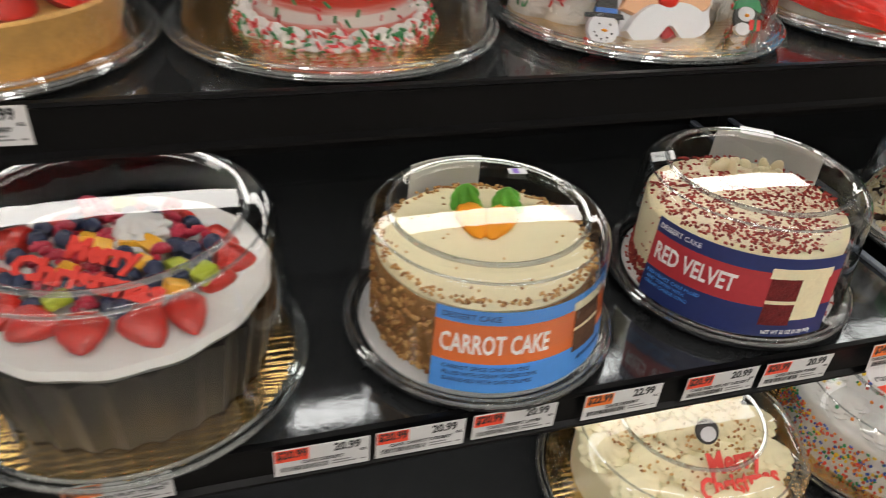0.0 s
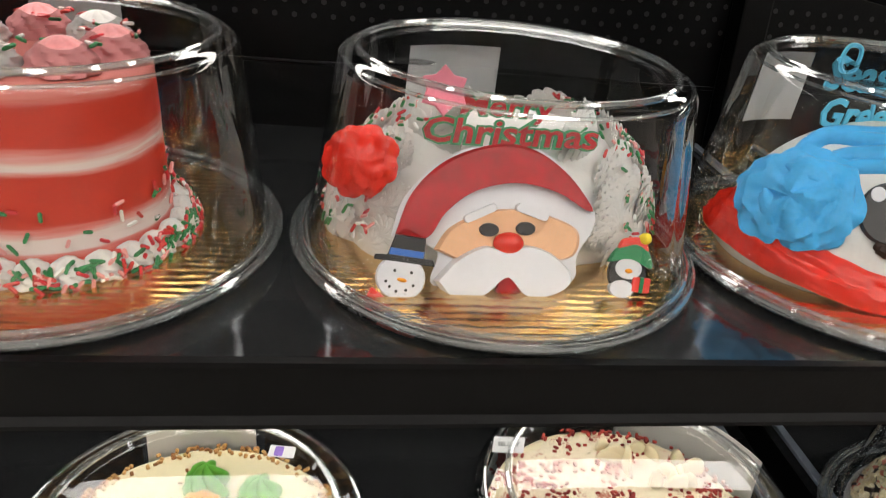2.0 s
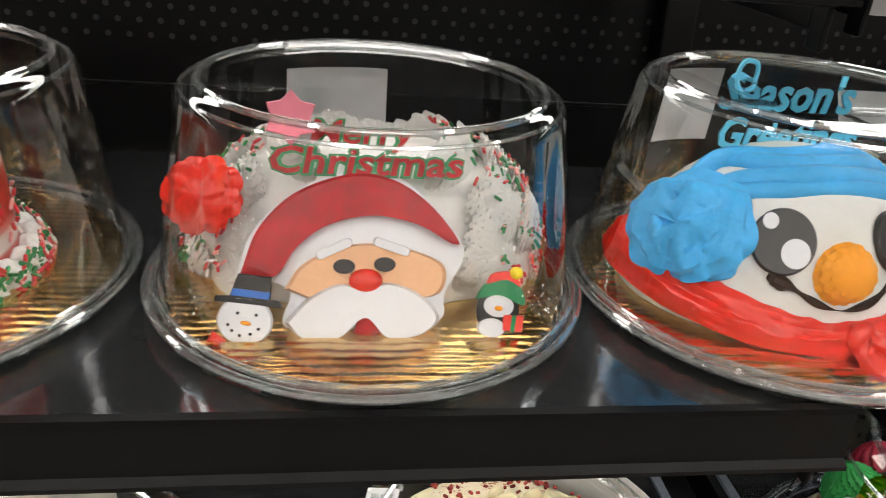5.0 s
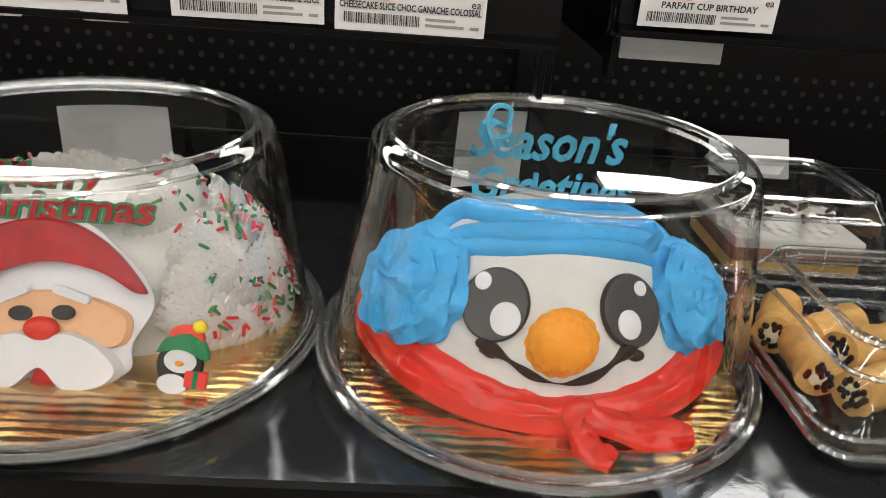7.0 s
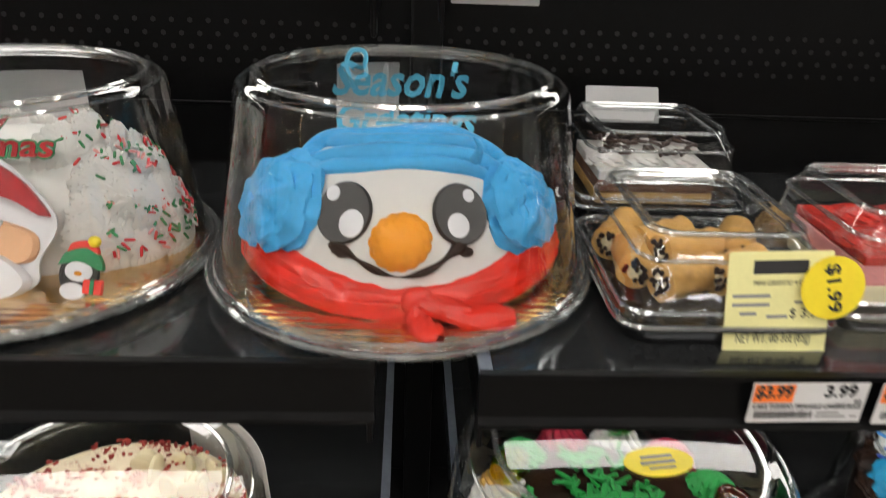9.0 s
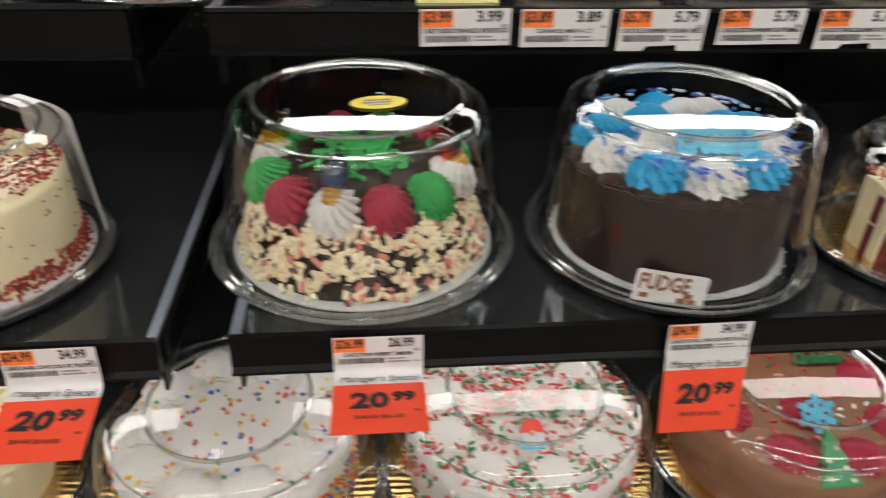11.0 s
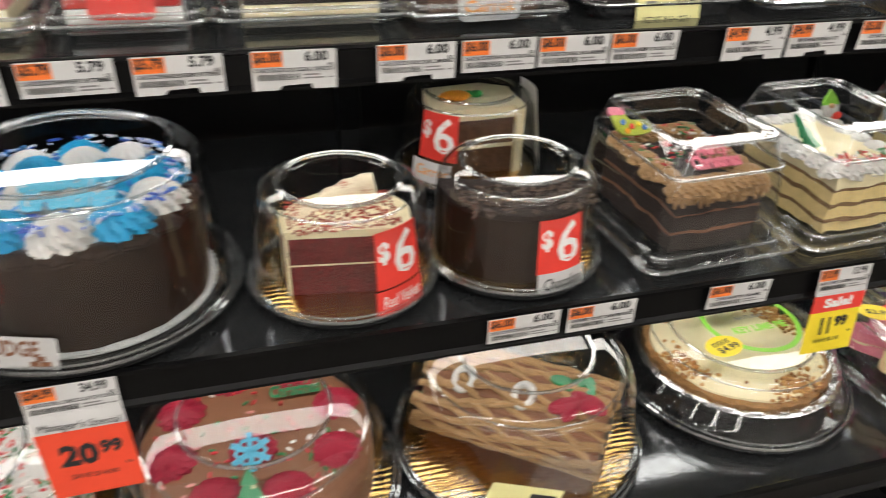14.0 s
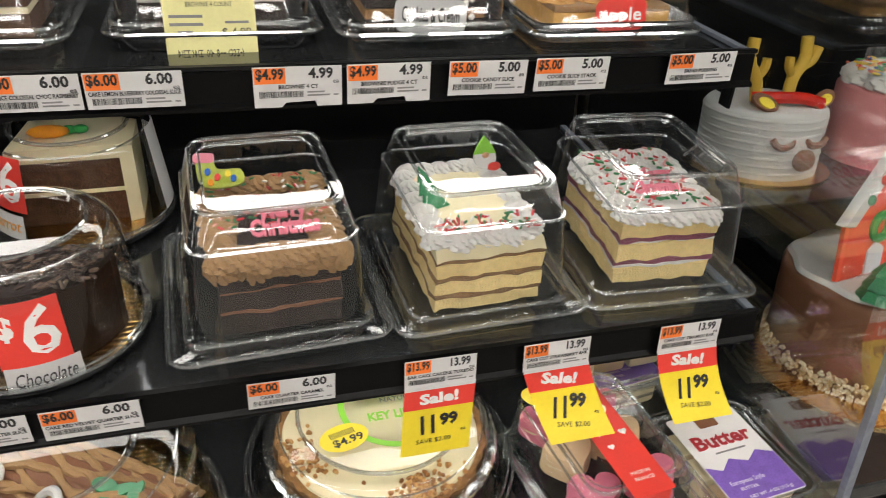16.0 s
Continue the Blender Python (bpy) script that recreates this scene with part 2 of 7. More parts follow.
def stripe_mat(name):
    """Smeared red, pink and white bands of icing, up the side."""
    m = mat(name, (0.7, 0.05, 0.03), 0.42, 0, 0.1, 50, 0.35, 90, spec=0.22)
    nt = m.node_tree
    co = nt.nodes.new("ShaderNodeTexCoord")
    sp = nt.nodes.new("ShaderNodeSeparateXYZ")
    nt.links.new(co.outputs["Object"], sp.inputs[0])
    mp = nt.nodes.new("ShaderNodeMapping")
    mp.inputs["Scale"].default_value = (7, 7, 90)
    nt.links.new(co.outputs["Object"], mp.inputs["Vector"])
    nz = nt.nodes.new("ShaderNodeTexNoise")
    nz.inputs["Scale"].default_value = 2.0
    nz.inputs["Detail"].default_value = 6
    nt.links.new(mp.outputs[0], nz.inputs["Vector"])
    ma = nt.nodes.new("ShaderNodeMath")
    ma.operation = "MULTIPLY_ADD"
    ma.inputs[1].default_value = 0.016
    nt.links.new(nz.outputs[0], ma.inputs[0])
    nt.links.new(sp.outputs[2], ma.inputs[2])
    sc = nt.nodes.new("ShaderNodeMath")
    sc.operation = "MULTIPLY"
    sc.inputs[1].default_value = 7.2
    nt.links.new(ma.outputs[0], sc.inputs[0])
    cr = nt.nodes.new("ShaderNodeValToRGB")
    els = cr.color_ramp.elements
    red, pink, white = (0.52, 0.036, 0.016, 1), (0.62, 0.20, 0.17, 1), (0.68, 0.58, 0.54, 1)
    for i, (p, c) in enumerate(((0.20, red), (0.235, pink), (0.26, white), (0.31, white), (0.345, pink), (0.38, red), (0.58, red), (0.61, pink), (0.64, white), (0.70, pink), (0.74, red), (0.90, red), (0.94, pink))):
        e = els[i] if i < 2 else els.new(p)
        e.position, e.color = p, c
    nt.links.new(sc.outputs[0], cr.inputs[0])
    nt.links.new(cr.outputs[0], nt.nodes["Principled BSDF"].inputs["Base Color"])
    return m


STRIPE = stripe_mat("striped_icing")
BULBS = [clear_mat(n, c, base=0.10, rim=0.5, rough=0.03, bump=0.0) for n, c in (("blue_bulb", (0.05, 0.25, 0.55)), ("amber_bulb", (0.75, 0.16, 0.03)), ("green_bulb", (0.06, 0.40, 0.10)), ("yellow_bulb", (0.75, 0.66, 0.03)))]
XMAS = island_mat("christmas_sprinkles", [(0.60, 0.03, 0.04), (0.02, 0.17, 0.05), (0.80, 0.79, 0.75), (0.55, 0.05, 0.04), (0.03, 0.22, 0.07), (0.75, 0.32, 0.30)])
RAINBOW = island_mat("rainbow_sprinkles", [(0.80, 0.55, 0.03), (0.70, 0.06, 0.03), (0.03, 0.25, 0.09), (0.80, 0.25, 0.03), (0.04, 0.10, 0.45), (0.55, 0.10, 0.05)])
WINTER = island_mat("blue_white_sprinkles", [(0.05, 0.12, 0.55), (0.75, 0.78, 0.85), (0.08, 0.30, 0.70), (0.45, 0.50, 0.70)])
CHIPS = island_mat("white_chocolate_shavings", [(0.78, 0.68, 0.45), (0.72, 0.60, 0.36), (0.82, 0.74, 0.54), (0.70, 0.58, 0.40), (0.05, 0.028, 0.02), (0.80, 0.70, 0.50), (0.62, 0.20, 0.15), (0.76, 0.66, 0.44)])
REDFLEX = island_mat("red_velvet_crumbs", [(0.30, 0.03, 0.02), (0.42, 0.06, 0.04), (0.22, 0.02, 0.015)], 0.8)
BROWNFLEX = island_mat("toasted_crumbs", [(0.45, 0.22, 0.07), (0.30, 0.13, 0.04), (0.60, 0.34, 0.12)], 0.8)


# ---- mesh helpers ----
def thing(name, loc, label, category, group="", kind="", yaw=0.0):
    ob = new(name)
    ob.empty_display_size = 0.02
    ob.matrix_basis = pose(*loc, 0, 0, yaw)
    return tagged(ob, label, category, group, kind)


def part(name, bm, material, parent, label="", smooth=False, m=None):
    me = bpy.data.meshes.new(name)
    bm.to_mesh(me)
    bm.free()
    me.materials.append(material)
    if smooth:
        for p in me.polygons:
            p.use_smooth = True
        me.set_sharp_from_angle(angle=radians(42))
    ob = new(name, me)
    if parent:
        ob.parent = parent
    if m is not None:
        ob.matrix_basis = m
    if label:
        ob["label"] = label
    return ob


def box(bm, x0, x1, y0, y1, z0, z1, bevel=0.0):
    r = bmesh.ops.create_cube(bm, size=1.0)
    vs = r["verts"]
    bmesh.ops.transform(bm, matrix=Matrix.LocRotScale(((x0 + x1) / 2, (y0 + y1) / 2, (z0 + z1) / 2), None, (x1 - x0, y1 - y0, z1 - z0)), verts=vs)
    if bevel:
        es = list({e for v in vs for e in v.link_edges})
        bmesh.ops.bevel(bm, geom=es, offset=bevel, segments=2, affect="EDGES", profile=0.6)
    return bm


def new_box(*a, bevel=0.0):
    return box(bmesh.new(), *a, bevel=bevel)


def lathe(profile, seg=72, wave=None, bm=None, cap=True):
    """Turn a profile of (radius, height); wave(angle, radius, height) gives a factor on the radius."""
    bm = bm or bmesh.new()
    rings = []
    for r, z in profile:
        ring = []
        for i in range(seg):
            a = 2 * math.pi * i / seg
            k = wave(a, r, z) if wave else 1.0
            ring.append(bm.verts.new((r * k * math.cos(a), r * k * math.sin(a), z)))
        rings.append(ring)
    for p, q in zip(rings, rings[1:]):
        for i in range(seg):
            bm.faces.new((p[i], p[(i + 1) % seg], q[(i + 1) % seg], q[i]))
    if cap:
        if profile[0][0] > 0.0005:
            bm.faces.new(list(reversed(rings[0])))
        if profile[-1][0] > 0.0005:
            bm.faces.new(rings[-1])
    return bm


def arc(r0, z0, r1, z1, n=6, out=True):
    """Quarter-round points between two profile points."""
    pts = []
    for i in range(n + 1):
        a = math.pi / 2 * i / n
        if out:
            pts.append((r1 + (r0 - r1) * math.cos(a), z0 + (z1 - z0) * math.sin(a)))
        else:
            pts.append((r0 + (r1 - r0) * math.sin(a), z1 + (z0 - z1) * math.cos(a)))
    return pts


def add_lathe(bm, profile, m, seg=24, wave=None):
    """A turned piece set into bm at pose m."""
    n0 = len(bm.verts)
    lathe(profile, seg, wave, bm)
    bm.verts.ensure_lookup_table()
    bmesh.ops.transform(bm, matrix=m, verts=bm.verts[n0:])
    return bm


def swirl_profile(r, h, n=11):
    return [(r * 0.80, 0)] + [(r * max(0.05, math.cos(math.pi / 2 * (i / n)) ** 0.75) * (1.0 + 0.05 * math.sin(i * 2.2)), h * (0.06 + 0.80 * math.sin(math.pi / 2 * i / n) + 0.14 * (i / n) ** 3)) for i in range(n + 1)]


def swirl(r, h, teeth=11, twist=4.0, depth=0.08, bm=None, m=None, seg=None):
    """A piped rosette: a twisted, ridged cone of icing."""
    bm = bm or bmesh.new()
    return add_lathe(bm, swirl_profile(r, h), m or Matrix(), seg or teeth * 8, lambda a, rr, z: 1 + depth * 2.6 * (abs(math.cos(teeth * a / 2 + twist * z / h * 1.5)) ** 0.8 - 0.7) + 0.05 * math.sin(2 * a + 4 * z / h))


def ball(bm, m, seg=10, squash=1.0):
    r = bmesh.ops.create_uvsphere(bm, u_segments=seg, v_segments=max(6, seg - 3), radius=1.0)
    bmesh.ops.transform(bm, matrix=m, verts=r["verts"])
    return bm


def ell(x, y, z, rx, ry, rz, rot=(0, 0, 0)):
    return pose(x, y, z, *rot) @ Matrix.Diagonal((rx, ry, rz, 1))


def tube(points, r, seg=8, taper=None, bm=None):
    """A bent tube through points, with round ends closed."""
    bm = bm or bmesh.new()
    pts = [Vector(p) for p in points]
    rings = []
    for i, p in enumerate(pts):
        d = (pts[min(i + 1, len(pts) - 1)] - pts[max(i - 1, 0)]).normalized()
        q = d.to_track_quat("Z", "Y")
        k = taper(i / (len(pts) - 1)) if taper else 1
        rings.append([bm.verts.new(p + q @ Vector((r * k * math.cos(2 * math.pi * j / seg), r * k * math.sin(2 * math.pi * j / seg), 0))) for j in range(seg)])
    for a, b in zip(rings, rings[1:]):
        for j in range(seg):
            bm.faces.new((a[j], a[(j + 1) % seg], b[(j + 1) % seg], b[j]))
    bm.faces.new(list(reversed(rings[0])))
    bm.faces.new(rings[-1])
    return bm


def curve_points(ctrl, n=8):
    """Smooth points through a few control points."""
    c = [Vector(p) for p in ctrl]
    c = [c[0] * 2 - c[1]] + c + [c[-1] * 2 - c[-2]]
    out = []
    for i in range(1, len(c) - 2):
        for k in range(n):
            t = k / n
            p0, p1, p2, p3 = c[i - 1:i + 3]
            out.append(0.5 * (2 * p1 + (p2 - p0) * t + (2 * p0 - 5 * p1 + 4 * p2 - p3) * t * t + (3 * p1 - p0 - 3 * p2 + p3) * t ** 3))
    return out + [c[-2]]


def plate(outline, thick, bm=None, m=None, bulge=0.0):
    """A flat piece cut to an outline (x, y), with thickness along z and softened face."""
    bm = bm or bmesh.new()
    n0 = len(bm.verts)
    a = [bm.verts.new((x, y, 0)) for x, y in outline]
    cx = sum(p[0] for p in outline) / len(outline)
    cy = sum(p[1] for p in outline) / len(outline)
    b = [bm.verts.new((x, y, thick * 0.7)) for x, y in outline]
    s = 0.94
    c = [bm.verts.new((cx + (x - cx) * s, cy + (y - cy) * s, thick + bulge)) for x, y in outline]
    n = len(outline)
    for p, q in ((a, b), (b, c)):
        for i in range(n):
            bm.faces.new((p[i], p[(i + 1) % n], q[(i + 1) % n], q[i]))
    bm.faces.new(list(reversed(a)))
    bm.faces.new(c)
    bmesh.ops.recalc_face_normals(bm, faces=list({f for v in a + b + c for f in v.link_faces}))
    if m is not None:
        bm.verts.ensure_lookup_table()
        bmesh.ops.transform(bm, matrix=m, verts=bm.verts[n0:])
    return bm


def oval(rx, ry, n=28, cx=0, cy=0):
    return [(cx + rx * math.cos(2 * math.pi * i / n), cy + ry * math.sin(2 * math.pi * i / n)) for i in range(n)]


def rrect(x0, x1, y0, y1, r=0.004, n=4):
    pts = []
    for cx, cy, a0 in ((x1 - r, y1 - r, 0), (x0 + r, y1 - r, 90), (x0 + r, y0 + r, 180), (x1 - r, y0 + r, 270)):
        for i in range(n + 1):
            a = radians(a0 + 90 * i / n)
            pts.append((cx + r * math.cos(a), cy + r * math.sin(a)))
    return pts


TEXTS = {}


def words(text, size, width=None, thick=0.0004, shear=0.0, bold=0.0):
    """Lettering as a mesh in its own plane, its middle at the origin; squeezed to a width if given."""
    key = (text, size, width, thick, shear, bold)
    if key in TEXTS:
        return TEXTS[key]
    cu = bpy.data.curves.new("lettering", "FONT")
    cu.body, cu.size, cu.align_x, cu.align_y = text, size, "CENTER", "CENTER"
    cu.extrude, cu.shear, cu.resolution_u, cu.offset = thick, shear, 2, bold
    ob = new("lettering", cu)
    me = bpy.data.meshes.new_from_object(ob)
    bpy.data.objects.remove(ob)
    bpy.data.curves.remove(cu)
    xs = [v.co.x for v in me.vertices]
    if width and xs:
        k = width / (max(xs) - min(xs))
        me.transform(Matrix.Diagonal((k, 1, 1, 1)))
    TEXTS[key] = me
    return me


def write(text, size, material, parent, m, width=None, thick=0.0003, shear=0.0, bend=None, bold=0.0, name="lettering"):
    me = words(text, size, width, thick, shear, bold).copy()
    if bend:
        for v in me.vertices:
            a = v.co.x / bend
            v.co = Vector(((bend + v.co.z) * math.sin(a), v.co.y, (bend + v.co.z) * math.cos(a) - bend))
    me.materials.clear()
    me.materials.append(material)
    ob = new(name, me)
    ob.parent = parent
    ob.matrix_basis = m
    return ob


def sprinkles(count, place, size, material, parent, name="sprinkles", rng=None, long=3.0):
    """Many small rods; place(rng) gives a point and a normal."""
    rng = rng or random.Random(count)
    verts, faces = [], []
    for _ in range(count):
        p, nrm = place(rng)
        q = Vector(nrm).normalized().to_track_quat("Z", "Y") @ Euler((rng.uniform(-0.3, 0.3), rng.uniform(-0.3, 0.3), rng.uniform(0, 6.3))).to_quaternion()
        L, w = size * long * rng.uniform(0.7, 1.2) / 2, size / 2
        k = len(verts)
        for sx in (-1, -0.75, 0.75, 1):
            ww = w if abs(sx) < 0.9 else w * 0.45
            for j in range(5):
                a = 2 * math.pi * j / 5
                verts.append(Vector(p) + q @ Vector((sx * L, ww * math.cos(a), ww * math.sin(a) + w * 0.5)))
        for s in range(3):
            for j in range(5):
                faces.append((k + s * 5 + j, k + s * 5 + (j + 1) % 5, k + s * 5 + 5 + (j + 1) % 5, k + s * 5 + 5 + j))
        faces.append(tuple(k + j for j in range(5)))
        faces.append(tuple(k + 15 + j for j in range(4, -1, -1)))
    me = bpy.data.meshes.new(name)
    me.from_pydata([tuple(v) for v in verts], [], faces)
    me.materials.append(material)
    ob = new(name, me)
    ob.parent = parent
    return tagged(ob, kind="stuff")


TILT = 6.5
FRONTS = ((1.288, 0.70, 0.676), (1.288, 9.0, 0.662), (1.032, 9.0, 0.578), (0.802, 9.0, 0.495))


def on_shelf(x, y, z, yaw=0.0):
    """The pose of a thing that stands on a shelf, which rises to its back by TILT."""
    for zf, xm, yf in FRONTS:
        if z > zf - 0.01 and x < xm:
            return pose(x, y, z + (y - yf) * math.tan(radians(TILT)), TILT, 0, 0) @ pose(0, 0, 0, 0, 0, yaw)
    return pose(x, y, z, 0, 0, yaw)


def loop_tube(points, r, seg=8):
    """A closed round bead along a loop of points."""
    bm = bmesh.new()
    n = len(points)
    pts = [Vector(p) for p in points]
    rings = []
    for i, p in enumerate(pts):
        d = (pts[(i + 1) % n] - pts[i - 1]).normalized()
        side = d.cross(Vector((0, 0, 1))).normalized()
        rings.append([bm.verts.new(p + side * (r * math.cos(2 * math.pi * j / seg)) + Vector((0, 0, 1)) * (r * math.sin(2 * math.pi * j / seg))) for j in range(seg)])
    for i in range(n):
        a, b = rings[i], rings[(i + 1) % n]
        for j in range(seg):
            bm.faces.new((a[j], a[(j + 1) % seg], b[(j + 1) % seg], b[j]))
    bmesh.ops.recalc_face_normals(bm, faces=bm.faces)
    return bm


def circle_at(r, z, n=96):
    return [(r * math.cos(2 * math.pi * i / n), r * math.sin(2 * math.pi * i / n), z) for i in range(n)]


def upright(x, y, z, tilt=0.0, yaw=0.0, spin=0.0):
    """Pose of a face that looks at the aisle (-y), leaning back by tilt."""
    return pose(x, y, z, 0, 0, yaw) @ pose(0, 0, 0, 90 - tilt, 0, 0) @ pose(0, 0, 0, 0, 0, spin)


def disc_at(r0, r1, z):
    def place(g):
        a, r = g.uniform(0, 6.3), math.sqrt(g.uniform(r0 * r0, r1 * r1))
        return (r * math.cos(a), r * math.sin(a), z), (0, 0, 1)
    return place


def side_at(r, z0, z1, slope=0.0):
    def place(g):
        a, z = g.uniform(0, 6.3), g.uniform(z0, z1)
        rr = r + slope * (z - z0)
        return (rr * math.cos(a), rr * math.sin(a), z), (math.cos(a), math.sin(a), 0.1)
    return place

# ---- display case and store ----
XL, XR = -1.0, 2.345
BACK = 1.12


def slab(name, x0, x1, y0, y1, z0, z1, material, label, category="structure", bevel=0.0):
    return tagged(part(name, new_box(x0, x1, y0, y1, z0, z1, bevel=bevel), material, None), label, category, kind="structure")


slab("floor", -6, 8, -7, 4, -0.1, 0.0, FLOORM, "pale tiled supermarket floor", "floor")
slab("ceiling", -6, 8, -7, 4, 3.6, 3.7, CEIL, "plain light grey store ceiling", "ceiling")
slab("wall_aisle", -6, 8, -7.2, -7, 0, 3.6, DIM, "plain grey wall across the aisle", "wall")
slab("wall_rear", -6, 8, 1.9, 2.1, 0, 3.6, DIM, "plain grey wall behind the cases", "wall")
slab("wall_west", -6.2, -6, -7, 2.0, 0, 3.6, DIM, "plain grey end wall", "wall")
slab("wall_east", 8, 8.2, -7, 2.0, 0, 3.6, DIM, "plain grey end wall", "wall")
case = thing("refrigerated_case", (0, 0, 0), "black open refrigerated bakery case with lit shelves", "display case")
part("back_panel", new_box(XL, XR, BACK, BACK + 0.04, 0.2, 2.1), PANEL, case)
for zz in (1.168, 1.395, 0.905):
    part("panel_seam", new_box(XL, XR, BACK - 0.003, BACK + 0.001, zz, zz + 0.004, bevel=0.001), BLACK, case)
part("canopy", new_box(XL, XR, 0.72, BACK + 0.04, 2.02, 2.12, bevel=0.01), BLACK, case)
part("plinth", new_box(XL, XR, 0.44, BACK, 0.0, 0.42, bevel=0.01), BLACK, case)
part("deck", new_box(XL, XR, 0.46, BACK, 0.42, 0.46), STEEL, case)
part("end_panel", new_box(XL - 0.03, XL, 0.5, BACK + 0.04, 0.0, 2.1), BLACK, case)
for zz in (1.445, 1.205):
    holes = bmesh.new()
    for row in range(4):
        for k in range(150):
            bmesh.ops.create_circle(holes, cap_ends=True, segments=6, radius=0.0032, matrix=pose(XL + 0.15 + 0.02 * k + 0.01 * (row % 2), BACK - 0.0008, zz + 0.014 * row, 90, 0, 0))
    tagged(part("air_holes", holes, HOLE, case, "row of punched air holes"), kind="stuff")
for ux in (0.685, 1.47):
    part("upright_post", new_box(ux, ux + 0.035, BACK - 0.03, BACK - 0.002, 0.46, 2.0, bevel=0.003), BLACK, case)


def shelf(x0, x1, y0, z, name_label, led=True, rail=0.028):
    """One shelf: steel deck, nose rail with a price channel, brackets, and a light strip beneath."""
    s = thing("shelf", ((x0 + x1) / 2, y0, z), name_label, "shelf", "case shelves")
    s.matrix_basis = pose((x0 + x1) / 2, y0, z, TILT, 0, 0)
    w = (x1 - x0) / 2
    d = BACK - 0.03 - y0
    part("deck", new_box(-w, w, 0.005, d, -0.012, 0.0), STEEL, s, "dark brushed steel shelf deck")
    b = bmesh.new()
    pr = [(0.004, 0.007), (-0.002, 0.007), (-0.003, 0.004), (0.0, 0.002), (-0.003, -rail + 0.004), (-0.008, -rail + 0.001), (-0.008, -rail - 0.002), (0.006, -rail - 0.002), (0.006, -0.002)]
    ends = [[b.verts.new((sx, y, zz)) for y, zz in pr] for sx in (-w, w)]
    n = len(pr)
    for i in range(n):
        b.faces.new((ends[0][i], ends[0][(i + 1) % n], ends[1][(i + 1) % n], ends[1][i]))
    b.faces.new(ends[0])
    b.faces.new(list(reversed(ends[1])))
    bmesh.ops.recalc_face_normals(b, faces=b.faces)
    part("nose_rail", b, BLACK, s, "black plastic price rail")
    part("under_lip", new_box(-w, w, 0.012, 0.018, -rail - 0.006, -rail - 0.001, bevel=0.002), BLACK, s)
    for sx in (-w + 0.002, w - 0.006):
        part("bracket", new_box(sx, sx + 0.004, 0.03, d, -rail - 0.022, -0.0125, bevel=0.0015), BLACK, s)
        part("bracket_hook", new_box(sx, sx + 0.004, 0.012, 0.030, -rail - 0.034, -rail - 0.006, bevel=0.0018), BLACK, s)
    for sx in (-w, w - 0.009):
        part("edge_guide", new_box(sx, sx + 0.009, 0.006, d, 0.0005, 0.005, bevel=0.001), EDGE, s, "clear plastic edge strip")
    if led:
        part("lamp_housing", new_box(-w + 0.03, w - 0.03, 0.078, 0.122, -0.028, -0.0125, bevel=0.002), BLACK, s)
        part("light_strip", new_box(-w + 0.035, w - 0.035, 0.083, 0.117, -0.032, -0.0285, bevel=0.001), LED, s, "glowing white light strip")
    return s


ZD, ZA, ZB, ZC = 1.548, 1.288, 1.032, 0.802
shelf(XL, 0.662, 0.765, ZD, "upper black case shelf with a price rail")
shelf(0.702, XR - 0.02, 0.797, ZD + 0.010, "upper black case shelf with a price rail")
shelf(XL, 0.664, 0.676, ZA, "black case shelf of boxed holiday cakes", rail=0.034)
shelf(0.730, 2.312, 0.662, ZA, "black case shelf of boxed cake slices")
shelf(XL, 0.672, 0.578, ZB, "black case shelf of whole domed cakes")
shelf(0.732, 2.315, 0.578, ZB, "black case shelf of cakes and bars")
shelf(XL, 0.690, 0.495, ZC, "low black case shelf of holiday cakes", led=False)
shelf(0.7, XR - 0.02, 0.495, ZC, "low black case shelf of cakes and cookies", led=False)

glass = tagged(new("end_glass"), "clear glass end panel of the bakery case", "glass panel")
glass.matrix_basis = pose(XR + 0.02, 0, 0)
g = part("glass_pane", new_box(-0.003, 0.003, 0.46, BACK, 0.46, 2.0), GLASS, glass)
part("glass_edge", new_box(-0.005, 0.005, 0.452, 0.46, 0.46, 2.0, bevel=0.001), EDGE, glass)

# Ceiling lamps in rows along the aisle
for row, y in enumerate((-0.6, -2.2, -3.8, -5.4)):
    for k in range(4):
        lamp = thing("ceiling_light", (-3.2 + k * 2.4, y, 3.5), "long white fluorescent ceiling light", "ceiling light", "ceiling lights")
        part("housing", new_box(-1.1, 1.1, -0.09, 0.09, 0.03, 0.1, bevel=0.01), DIM, lamp)
        part("diffuser", new_box(-1.08, 1.08, -0.07, 0.07, -0.01, 0.03, bevel=0.01), TUBE, lamp)


